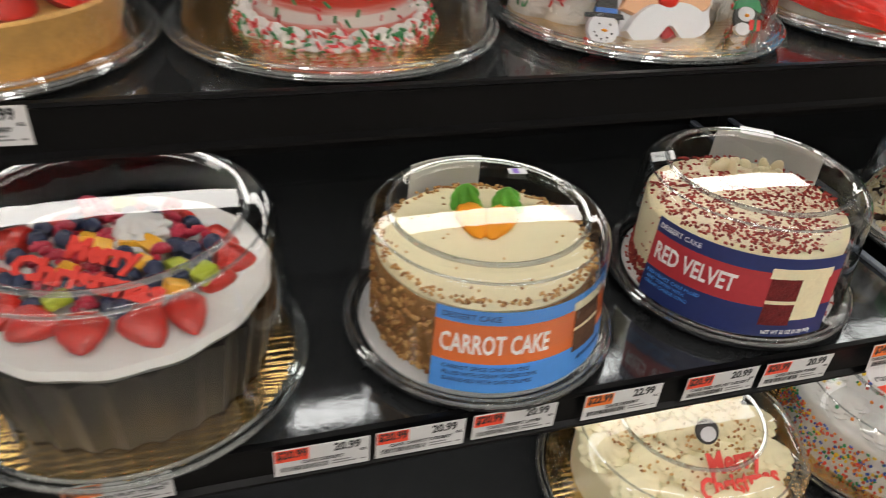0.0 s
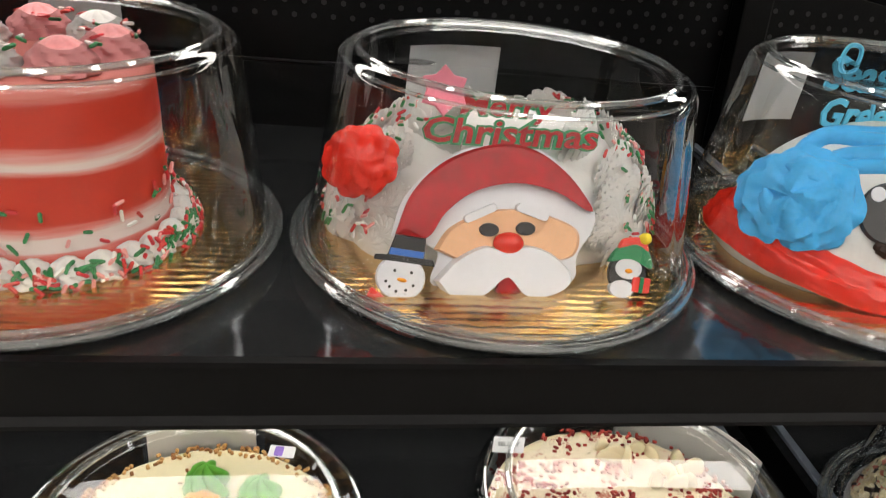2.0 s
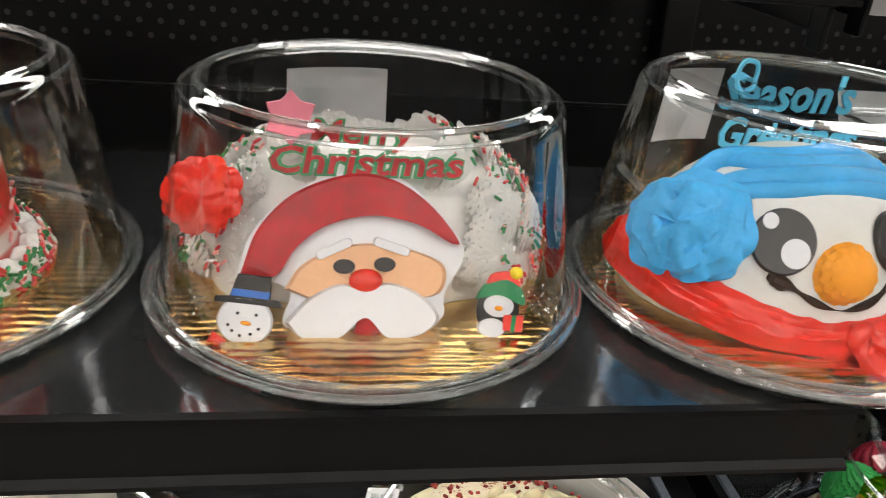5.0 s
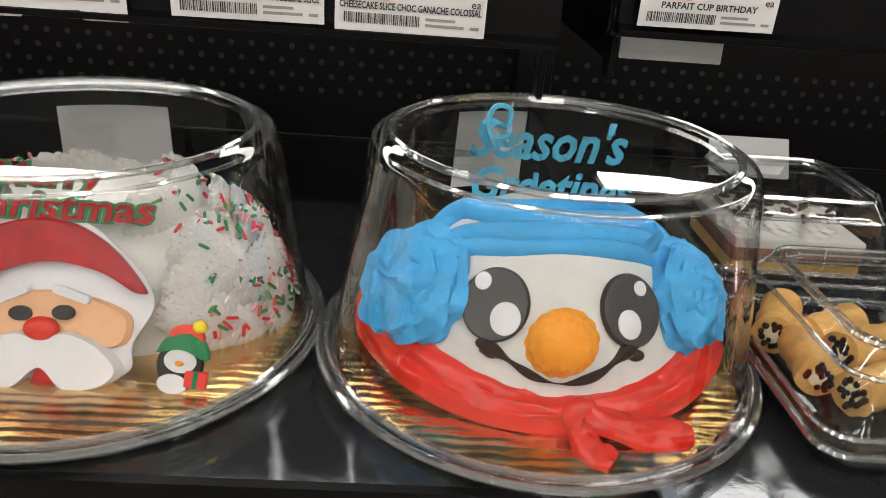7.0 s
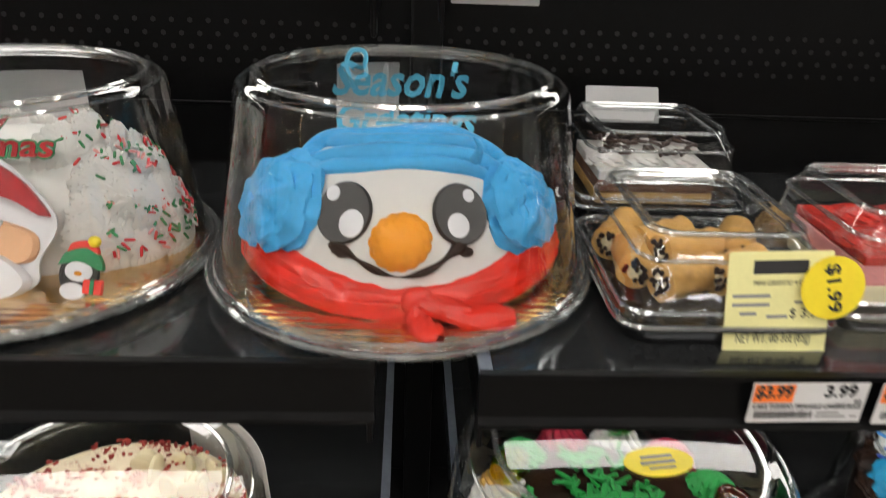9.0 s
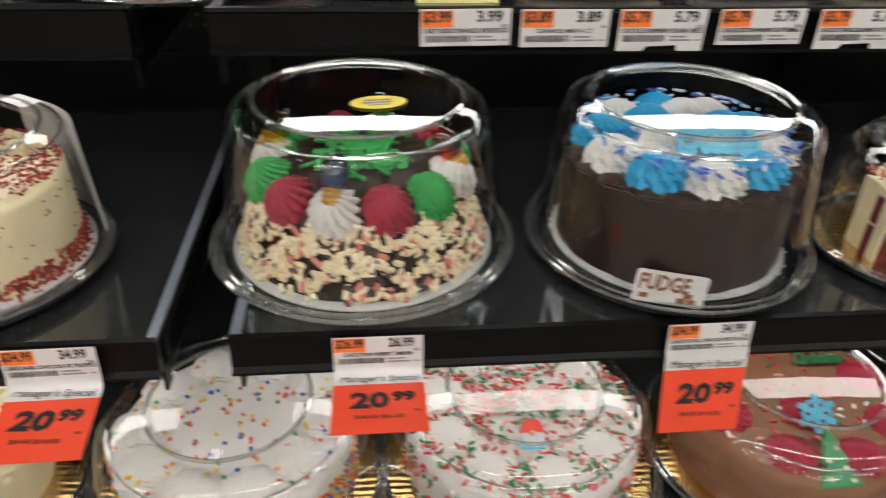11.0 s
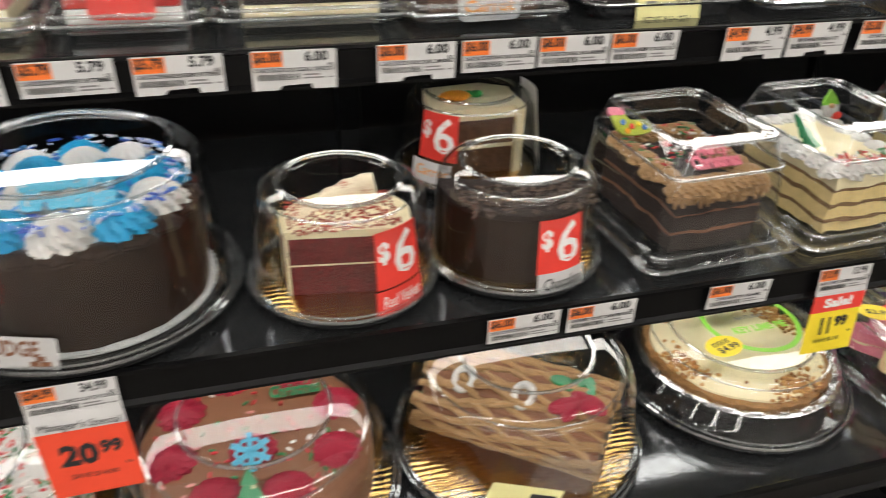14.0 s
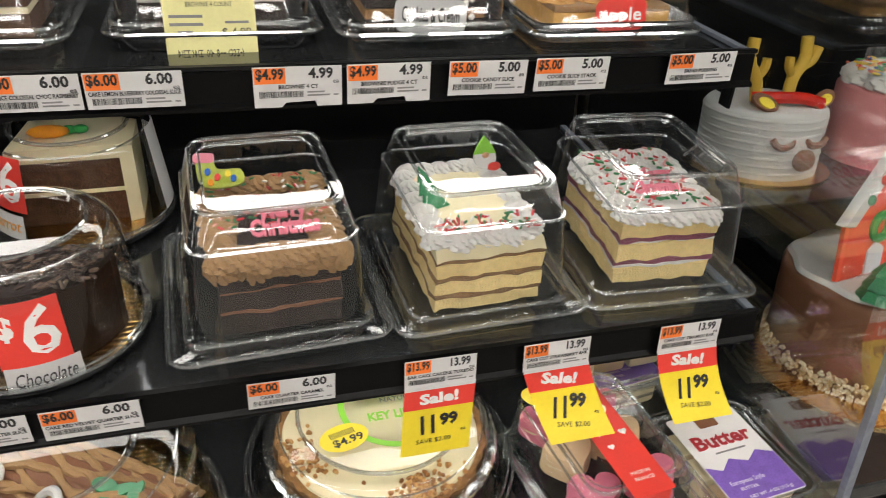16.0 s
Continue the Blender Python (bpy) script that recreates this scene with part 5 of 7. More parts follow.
sprinkles(1350, slope_side, 0.0062, CHIPS, t, "shavings", long=2.1)
for i in range(12):
    a = radians(255 + i * 30)
    material = (WHITE, BURG, GREENI)[(0, 1, 2, 0, 2, 1, 0, 1, 2, 0, 2, 1)[i]]
    m = pose(0.086 * math.cos(a), 0.086 * math.sin(a), 0.078) @ pose(0, 0, 0, 0, 0, math.degrees(a)) @ pose(0, 0, 0, 0, 24, 0)
    part("rosette", swirl(0.0235, 0.031, 13 if material is not GREENI else 17, 3.0 if material is not GREENI else 7.0, 0.12), material, t, {WHITE: "white", BURG: "burgundy", GREENI: "green"}[material] + " piped rosette", True, m)
    if material is WHITE:
        bulb(t, m @ pose(-0.008, 0, 0.030) @ pose(0, 0, 0, 0, -58, 0) @ Matrix.Scale(1.25, 4), BULBS[(i // 3) % 4])
for i in range(70):
    a, rr = RNG.uniform(0, 6.28), RNG.uniform(0.0, 0.062)
    pts = [(rr * math.cos(a) + RNG.uniform(-0.012, 0.012), rr * math.sin(a) + RNG.uniform(-0.012, 0.012), 0.101 + RNG.uniform(0, 0.009)) for _ in range(4)]
    part("piped_strand", tube(curve_points(pts, 3), 0.0017, 5), GREENI, t, "", True)
for z, txt in ((0.0, "Happy"), (-0.020, "Holidays")):
    write(txt, 0.025, GREENI, t, upright(0, -0.012, 0.118, 50) @ pose(0, z, 0), 0.062 if z == 0 else 0.088, thick=0.001, shear=0.2, bold=0.0012)
part("reduced_sticker", plate(oval(0.026, 0.0155), 0.0005), YELLOW, t, "yellow oval price sticker on the lid", False, pose(0.018, -0.020, 0.1600, 0, 0, 8))
bars(t, [(-0.012, 0.012, 0.003, 0.006), (-0.014, 0.012, -0.003, 0.0005), (-0.010, 0.010, -0.008, -0.006)], 0.0).matrix_basis = pose(0.018, -0.020, 0.1606, 0, 0, 8)

# fudge cake
t = dome_pack("fudge_cake", 1.162, 0.722, ZB, 0.147, 0.136, 0.125, 0.158, "dark fudge cake with blue and white rosettes under a dome", black=True, board=(0.119, PAPER), fillet=0.026, flutes=9)
cake_body(t, 0.113, 0.011, 0.102, CHOC, "dark fudge iced cake", 0.006, 0.006)
bm = bmesh.new()
for i in range(20):
    a = i * 2 * math.pi / 20
    add_lathe(bm, swirl_profile(0.014, 0.010), pose(0.102 * math.cos(a), 0.102 * math.sin(a), 0.099, 0, 0, math.degrees(a)) @ Matrix.Diagonal((1, 1.3, 1, 1)), 24, lambda a, r, z: 1 + 0.1 * math.cos(6 * a + z * 300))
for k in range(3):
    wrap_label(t, 0.118, 0.0101, 0.0104, 232 + 34 * k, 244 + 34 * k, INKG, "printed_edge", 0.0, "", 0.001)
part("fudge_border", bm, CHOC, t, "piped fudge border", True)
for i in range(10):
    a = radians(270 + i * 36)
    material = WHITE if i % 2 == 0 else TEAL
    part("rosette", swirl(0.027, 0.030, 11, 4.0, 0.10), material, t, "white piped rosette" if i % 2 == 0 else "bright blue piped rosette", True, pose(0.080 * math.cos(a), 0.080 * math.sin(a), 0.102))
for i in range(5):
    a = radians(290 + i * 72)
    part("rosette", swirl(0.029, 0.040, 11, 4.0, 0.09), TEAL if i % 2 else WHITE, t, "", True, pose(0.036 * math.cos(a), 0.036 * math.sin(a), 0.104))


def cap_top(g):
    a, rr = g.uniform(0, 6.28), 0.103 * math.sqrt(g.random())
    return (rr * math.cos(a), rr * math.sin(a), 0.121 + 0.008 * math.cos(rr * 130)), (math.cos(a) * 0.5, math.sin(a) * 0.5, 1)


sprinkles(420, cap_top, 0.0030, WINTER, t, long=3.4)
sprinkles(350, disc_at(0.107, 0.121, 0.0098), 0.002, island_mat("sugar_grains", [(0.8, 0.8, 0.8), (0.7, 0.7, 0.72)]), t, "sugar", long=1.0)
for z, txt in ((0.0, "Season's"), (-0.018, "Greetings")):
    write(txt, 0.024, CYANPL, t, upright(0.006, -0.042, 0.146, 48) @ pose(0, z, 0), 0.080, thick=0.001, shear=0.3, bold=0.0014)
F = pose(0, 0, 0, 0, 0, -11) @ upright(-0.018, -0.1365, 0.031, 4, 0, -5)
part("name_card", plate(rrect(-0.032, 0.032, -0.0165, 0.0165, 0.003), 0.0005), PAPERG, t, "pale printed fudge card", False, F)
write("FUDGE", 0.022, CHOCM, t, F @ pose(-0.006, 0.004, 0.0008), 0.045, thick=0.0002, bold=0.0006)
for bx, by in ((0.012, -0.010), (0.021, -0.010), (0.017, -0.0045), (-0.022, -0.009)):
    part("printed_fudge", new_box(bx - 0.004, bx + 0.004, by - 0.003, by + 0.002, 0.0006, 0.0011, bevel=0.0002), CHOCM, t, "", False, F)


# ---- slices in small domes ----
def wedge(pts, z0, z1):
    bm = bmesh.new()
    lo = [bm.verts.new((x, y, z0)) for x, y in pts]
    hi = [bm.verts.new((x, y, z1)) for x, y in pts]
    n = len(pts)
    for i in range(n):
        bm.faces.new((lo[i], lo[(i + 1) % n], hi[(i + 1) % n], hi[i]))
    bm.faces.new(list(reversed(lo)))
    bm.faces.new(hi)
    bmesh.ops.recalc_face_normals(bm, faces=bm.faces)
    return bm


def slice_outline(r, a0, a1, cx=0.0, cy=0.0, n=18, rough=0.0):
    g = random.Random(5)
    return [(cx, cy)] + [(cx + (r + g.uniform(-rough, rough)) * math.cos(radians(a0 + (a1 - a0) * i / n)), cy + (r + g.uniform(-rough, rough)) * math.sin(radians(a0 + (a1 - a0) * i / n))) for i in range(n + 1)]


def quarter(t, outline, layers):
    z = 0.0105
    for material, dz, nm, grow in layers:
        cx = sum(p[0] for p in outline) / len(outline)
        cy = sum(p[1] for p in outline) / len(outline)
        part(nm, wedge([(cx + (x - cx) * grow, cy + (y - cy) * grow) for x, y in outline], z, z + dz), material, t)
        z += dz
    return z


def small_dome(name, x, y, label):
    return dome_pack(name, x, y, ZB, 0.100, 0.094, 0.086, 0.119, label, "cake slice", black=True, board=(0.092, GOLD), fillet=0.022)


def six_stickers(t, a, z, text, strip, ink, lean=-0.12, dz=-0.046, da=0, r=0.094):
    wrap_label(t, r, z - 0.030, z + 0.030, a - 17, a + 17, REDP, "price_sticker", lean, "red six dollar price sticker")
    wrap_words(t, "6", 0.064, 0.028, WHITEP, r, z, a + 5, lean, bold=0.0007)
    wrap_words(t, "$", 0.027, 0.0125, WHITEP, r, z + 0.008, a - 11, lean, bold=0.001)
    wrap_label(t, r, z + dz - 0.014, z + dz + 0.014, a - 18 + da, a + 18 + da, strip, "name_sticker", lean, "printed name sticker", 0.0009)
    wrap_words(t, text, 0.019, 0.048, ink, r, z + dz + 0.001, a + da, lean, 0.0016, 0.25)


t = small_dome("red_velvet_slice", 1.411, 0.688, "red velvet cake slice in a small clear dome with price sticker")
out = [(-0.058, -0.036), (0.062, -0.052)] + [(0.066 * math.cos(a) + 0.004, 0.062 * math.sin(a) - 0.02) for a in [i * math.pi / 14 for i in range(1, 15)]]
z = quarter(t, out, ((REDCAKE, 0.034, "sponge_layer", 1.0), (CREAM, 0.002, "cream_layer", 1.003), (REDCAKE, 0.030, "sponge_layer", 1.0), (CREAM, 0.008, "icing_layer", 1.01)))
part("icing_side", wedge([(-0.0605, -0.037), (-0.0575, -0.0365), (-0.058, 0.01), (-0.062, 0.01)], 0.0105, z), CREAM, t)
sprinkles(520, lambda g: ((g.uniform(-0.055, 0.055), g.uniform(-0.045, 0.03), z), (0, 0, 1)), 0.0022, REDFLEX, t, "crumbs", long=1.4)
part("icing_ridge", tube(curve_points([(-0.050, -0.012, z - 0.004), (-0.020, 0.014, z), (0.012, 0.026, z + 0.006), (0.040, 0.026, z + 0.010)], 6), 0.013, 12, lambda f: 0.6 + 0.5 * f + 0.08 * math.sin(31 * f)), CREAMRV, t, "", True)


def cut_face(g):
    f = g.random()
    return (-0.057 + 0.118 * f, -0.0363 - 0.016 * f, g.choice((g.uniform(0.012, 0.043), g.uniform(0.048, 0.075)))), (-0.13, -1, 0)


sprinkles(700, cut_face, 0.0024, island_mat("dark_red_crumbs", [(0.15, 0.010, 0.010), (0.10, 0.007, 0.008), (0.22, 0.020, 0.018)], 0.8), t, "cut_crumbs", long=1.1)
six_stickers(t, 299, 0.070, "Red Velvet", REDP, WHITEP)

t = small_dome("chocolate_slice", 1.603, 0.692, "dark chocolate cake slice in a small clear dome with price sticker")
out = slice_outline(0.084, 165, 345, 0.0, 0.010, 24, 0.001)
z = quarter(t, out, ((CHOC, 0.074, "iced_side", 1.0), (CHOCCAKE, 0.006, "crumb_top", 0.98)))
sprinkles(260, lambda g: ((g.uniform(-0.07, 0.07), g.uniform(-0.065, 0.0), z), (0, 0, 1)), 0.0030, island_mat("chocolate_curls", [(0.05, 0.028, 0.02), (0.03, 0.018, 0.014), (0.12, 0.075, 0.05)]), t, "curls", long=3.0)
six_stickers(t, 282, 0.062, "Chocolate", PAPERG, INK, dz=-0.043, da=2)

t = small_dome("carrot_slice", 1.620, 0.912, "carrot cake slice with cream icing in a small clear dome")
out = [(-0.060, -0.035), (0.060, -0.030), (0.062, 0.04), (0.03, 0.06), (-0.05, 0.05)]
z = quarter(t, out, ((CRUMBD, 0.036, "sponge_layer", 1.0), (CREAM, 0.005, "cream_layer", 1.01), (CRUMBD, 0.036, "sponge_layer", 1.0), (CREAM, 0.016, "icing_layer", 1.03)))
part("icing_side", wedge([(0.052, -0.040), (0.066, -0.034), (0.066, 0.04), (0.058, 0.04)], 0.0105, z), CREAM, t)
part("piped_carrot", ball(bmesh.new(), ell(-0.022, 0.0, z + 0.006, 0.022, 0.011, 0.007), 14), ORANGEI, t, "", True)
for lx in (-0.002, 0.010):
    part("piped_leaf", ball(bmesh.new(), ell(lx, 0.006, z + 0.005, 0.009, 0.006, 0.005), 10), GREENI, t, "", True)
six_stickers(t, 226, 0.081, "Carrot", PAPER, ORANGEI, dz=-0.048, da=-5)
wrap_label(t, 0.097, 0.02, 0.12, 340, 380, PAPER, "back_label", -0.12, "", 0.001)


# ---- bar cakes in clear boxes ----
def ring(pts, z):
    return [(x, y, z) for x, y in pts]


def loft(rings, cap_top=True, cap_bottom=False):
    bm = bmesh.new()
    rs = [[bm.verts.new(p) for p in r] for r in rings]
    n = len(rs[0])
    for p, q in zip(rs, rs[1:]):
        for i in range(n):
            bm.faces.new((p[i], p[(i + 1) % n], q[(i + 1) % n], q[i]))
    if cap_top:
        bm.faces.new(rs[-1])
    if cap_bottom:
        bm.faces.new(list(reversed(rs[0])))
    return bm


def clam(name, x, y, z, yaw, w, d, h, label, category="cake", lw=0.74, ld=0.80, shrink=0.90, clear=None, black=False, chamfer=0.03):
    """A clear hinged box: a flanged tray and a chamfered lid with a pressed panel."""
    t = thing(name, (x, y, z + 0.0005), label, category)
    t.matrix_basis = on_shelf(x, y, z + 0.0005, yaw)
    c = clear or CLEARBOX
    R = lambda sx, sy, r: rrect(-w / 2 * sx, w / 2 * sx, -d / 2 * sy, d / 2 * sy, r, 5)
    part("tray", loft([ring(R(0.90, 0.92, 0.02), 0.0), ring(R(0.93, 0.94, 0.02), 0.004), ring(R(0.95, 0.96, 0.02), 0.012), ring(R(1, 1, 0.02), 0.013), ring(R(1, 1, 0.02), 0.0155), ring(R(0.93, 0.945, 0.02), 0.0155), ring(R(0.90, 0.92, 0.02), 0.009), ring(R(0.87, 0.90, 0.02), 0.0095), ring(R(0.85, 0.88, 0.02), 0.006)]), BPLAST if black else c, t, "black plastic tray" if black else "clear plastic tray", True)
    part("lid", loft([ring(R(0.985, 0.985, 0.02), 0.0165), ring(R(lw + 0.12, ld + 0.10, 0.02), 0.018), ring(R(lw + 0.10, ld + 0.08, 0.02), 0.024), ring(R(lw + 0.06, ld + 0.06, 0.022), 0.026), ring(R(lw, ld, 0.024), h - chamfer), ring(R(lw - 0.02, ld - 0.02, 0.024), h - chamfer + 0.003), ring(R((lw - 0.02) * shrink, (ld - 0.02) * shrink, 0.02), h - 0.003), ring(R((lw - 0.02) * shrink - 0.03, (ld - 0.02) * shrink - 0.03, 0.02), h), ring(R((lw - 0.02) * shrink - 0.09, (ld - 0.02) * shrink - 0.07, 0.018), h - 0.0005), ring(R((lw - 0.02) * shrink - 0.12, (ld - 0.02) * shrink - 0.09, 0.017), h - 0.004)]), c, t, "clear plastic lid", True)
    s1, s2 = (lw - 0.02) * shrink, (ld - 0.02) * shrink
    for sx, sy, zz, tr in ((1.0, 1.0, 0.0160, 0.0022), (0.95, 0.96, 0.0145, 0.0016), (lw + 0.10, ld + 0.08, 0.0230, 0.0019), (lw - 0.01, ld - 0.01, h - chamfer + 0.0015, 0.0017), (s1 - 0.02, s2 - 0.02, h - 0.001, 0.0022), (s1 - 0.11, s2 - 0.09, h - 0.003, 0.0013)):
        part("moulded_edge", loop_tube(ring(R(sx, sy, 0.02), zz), tr, 6), RIM, t, "thick clear moulded edge", True)
    return t


def slab_cake(t, w, d, layers, x=0.0, y=0.0, z=0.0105):
    g = random.Random(int(w * 1e4) + len(layers))
    for material, dz, nm in layers:
        bm = bmesh.new()
        box(bm, x - w / 2, x + w / 2, y - d / 2, y + d / 2, z, z + dz)
        bmesh.ops.subdivide_edges(bm, edges=[e for e in bm.edges if abs(e.verts[0].co.z - e.verts[1].co.z) < 1e-6], cuts=12, use_grid_fill=True)
        for v in bm.verts:
            k = noise.noise(v.co * 60 + Vector((w * 50, 0, 0)))
            v.co += Vector((k * 0.0045, noise.noise(v.co * 60 + Vector((7, 3, z * 300))) * 0.0045, noise.noise(v.co * 45 + Vector((z * 20, 0, 0))) * 0.0032))
        part(nm, bm, material, t, "", True)
        z += dz
    return z


def piped_top(t, w, d, z, material, n, r, y=0.0, x=0.0, label=""):
    for i in range(n):
        f = i / n
        u = f * 4
        k = u - int(u)
        px_, py_ = ((-1 + 2 * k, -1), (1, -1 + 2 * k), (1 - 2 * k, 1), (-1, 1 - 2 * k))[int(u)]
        part("piped_shell", swirl(r * RNG.uniform(0.85, 1.15), r * 1.0, 9, 4.0, 0.10), material, t, label, True, pose(x + px_ * w / 2, y + py_ * d / 2, z - 0.002, RNG.uniform(-14, 14), RNG.uniform(-14, 14), RNG.uniform(0, 360)))


t = clam("caramel_bar_cake", 1.818, 0.714, ZB, 3, 0.204, 0.235, 0.144, "chocolate bar cake with caramel icing in a clear box", chamfer=0.034)
z = slab_cake(t, 0.112, 0.155, ((CHOCCAKE, 0.022, "sponge_layer"), (CHOCM, 0.0035, "filling_layer"), (CHOCCAKE, 0.020, "sponge_layer"), (CHOCM, 0.0035, "filling_layer"), (CHOCCAKE, 0.024, "sponge_layer")), 0.004, 0.0, 0.0135)
piped_top(t, 0.098, 0.140, z, CARAMEL, 22, 0.017, 0.0, 0.004, "caramel piped shell")
for i in range(8):
    part("icing_ruffle", swirl(0.015, 0.016, 7, 4.0, 0.2), CARAMEL, t, "ruffled caramel icing", True, pose(-0.046 + 0.0145 * i, -0.068, z - 0.004 + 0.003 * math.sin(i * 2.3), 70 + 12 * math.sin(i * 1.7), 0, 20 * math.sin(i)))
sprinkles(110, lambda g: ((g.uniform(-0.055, 0.06), g.uniform(-0.03, 0.075), z + 0.013), (0, 0, 1)), 0.0026, XMAS, t)
b = smooth2([(-0.020, 0.016), (-0.004, 0.018), (0.004, 0.006), (0.026, 0.006), (0.028, -0.010), (0.0, -0.016), (-0.014, -0.008)])
p = part("stocking_pick", plate(b, 0.003), KIWI, t, "bright stocking pick with coloured dots", True, pose(-0.042, 0.058, z + 0.026, 35, 0, -12))
part("stocking_cuff", plate(rrect(-0.022, -0.001, 0.012, 0.024, 0.004), 0.0036), PINKPL, p, "", False)
for dx, dy, material in ((-0.006, 0.002, BLUEPL), (0.004, -0.004, REDP), (0.014, 0.0, YELLOW), (0.020, -0.005, BLUEPL), (-0.002, -0.010, ORANGEI)):
    part("dot", plate(oval(0.0032, 0.0042, 12), 0.0042), material, p, "", True, pose(dx, dy, 0))
for zz, txt in ((0.0, "Merry"), (-0.018, "Christmas")):
    write(txt, 0.024, PINKPL, t, upright(0.014, -0.028, z + 0.026, 60) @ pose(0, zz, 0), 0.042 if zz == 0 else 0.064, thick=0.001, bold=0.001)

t = clam("tuxedo_bar_cake", 2.025, 0.714, ZB, 2, 0.202, 0.235, 0.144, "layered tiramisu bar cake with white icing in a clear box", clear=CLEARBOX, chamfer=0.034)
TIR = ((SPONGE, 0.013, "sponge_layer"), (COFFEE, 0.005, "coffee_layer"), (SPONGE, 0.015, "sponge_layer"), (COFFEE, 0.005, "coffee_layer"), (SPONGE, 0.016, "sponge_layer"), (COFFEE, 0.004, "coffee_layer"), (CREAM, 0.014, "cream_layer"))
z = slab_cake(t, 0.112, 0.160, TIR, -0.002, -0.004, 0.0165)
piped_top(t, 0.098, 0.142, z, WHITE, 22, 0.016, 0.0, -0.004, "white piped shell")
part("cream_top", plate(rrect(-0.05, 0.042, -0.06, 0.07, 0.01), 0.006), CREAM, t, "", True, pose(0, 0, z))
sprinkles(70, lambda g: ((g.uniform(-0.055, 0.05), g.uniform(-0.085, -0.055), z + 0.015), (0, -0.5, 1)), 0.0028, XMAS, t)
part("tree_pick", plate([(0.0, 0.030), (0.008, 0.014), (0.005, 0.014), (0.013, 0.0), (0.008, 0.0), (0.017, -0.018), (-0.017, -0.018), (-0.008, 0.0), (-0.013, 0.0), (-0.005, 0.014), (-0.008, 0.014)], 0.003), GREENPL, t, "green tree pick", False, pose(-0.044, -0.006, z + 0.018, 45, 0, 20))
q = part("gnome_pick", plate(oval(0.013, 0.012), 0.003), WHITEPL, t, "small bearded gnome pick", True, upright(0.034, 0.045, z + 0.028, 20))
part("gnome_hat", plate([(-0.013, 0.004), (0.013, 0.004), (0.008, 0.014), (0.0, 0.024), (-0.008, 0.014)], 0.0034), GREENP, q)
part("gnome_nose", ball(bmesh.new(), ell(0, 0.003, 0.004, 0.004, 0.0035, 0.003), 9), SKIN, q, "", True)
part("gnome_mitten", plate(oval(0.008, 0.005, 14, 0.010, -0.010), 0.0032), REDP, q, "", True)

t = clam("strawberry_bar_cake", 2.229, 0.712, ZB, -3, 0.202, 0.235, 0.145, "strawberry layer bar cake with sprinkled icing in a clear box", chamfer=0.034)
z = slab_cake(t, 0.112, 0.150, ((SPONGE, 0.019, "sponge_layer"), (WHITE, 0.003, "cream_layer"), (JAM, 0.006, "jam_layer"), (SPONGE, 0.020, "sponge_layer"), (WHITE, 0.002, "cream_layer"), (JAM, 0.005, "jam_layer"), (SPONGE, 0.018, "sponge_layer")), 0.002, 0.0, 0.0165)
piped_top(t, 0.096, 0.132, z, WHITE, 22, 0.017, 0.0, 0.002, "white piped shell")
part("cream_top", plate(rrect(-0.044, 0.048, -0.06, 0.07, 0.01), 0.008), WHITE, t, "", True, pose(0, 0, z))
sprinkles(170, lambda g: ((g.uniform(-0.050, 0.050), g.uniform(-0.07, 0.075), z + 0.013), (0, 0, 1)), 0.0028, XMAS, t)
for zz, txt in ((0.0, "Merry"), (-0.016, "Christmas")):
    write(txt, 0.020, PINKPL, t, upright(0.0, -0.018, z + 0.026, 55) @ pose(0, zz, 0), 0.040 if zz == 0 else 0.052, thick=0.001, bold=0.001)


# ---- low shelf ----
def low_dome(name, x, y, label, r=0.153, h=0.130, gold=True):
    t = dome_pack(name, x, y, ZC, r, r * 0.95, r * 0.90, h, label, black=True, board=(r * 0.93, GOLD) if gold else None, fillet=0.056, scallop=10)
    t.matrix_basis = t.matrix_basis @ Matrix.Diagonal((1, 1, 0.86, 1))
    return t


t = low_dome("vanilla_christmas_cake", 0.405, 0.648, "pale yellow rosette Christmas cake under a clear scalloped dome")
cake_body(t, 0.112, 0.010, 0.078, CREAM, "pale yellow iced cake")
for ringn, rr in ((12, 0.094), (7, 0.052), (1, 0.0)):
    for i in range(ringn):
        a = i * 2 * math.pi / ringn
        part("rosette", swirl(0.026, 0.022, 9, 4.0, 0.08), CREAM, t, "pale yellow piped rosette", True, pose(rr * math.cos(a), rr * math.sin(a), 0.077))
sprinkles(260, disc_at(0.0, 0.085, 0.097), 0.0030, BROWNFLEX, t, "crumbs", long=1.2)
for zz, txt in ((0.0, "Merry"), (-0.024, "Christmas")):
    write(txt, 0.032, REDP, t, upright(0.02, -0.060, 0.112, 50) @ pose(0, zz, 0), 0.062 if zz == 0 else 0.092, thick=0.001, bold=0.001)
part("penguin_pick", plate(oval(0.014, 0.015), 0.003), BLACKPL, t, "small penguin pick", True, upright(0.012, -0.02, 0.116, 40))
part("pick_belly", plate(oval(0.010, 0.009, 18, 0, -0.003), 0.0036), WHITEPL, t, "", True, upright(0.012, -0.02, 0.116, 40))

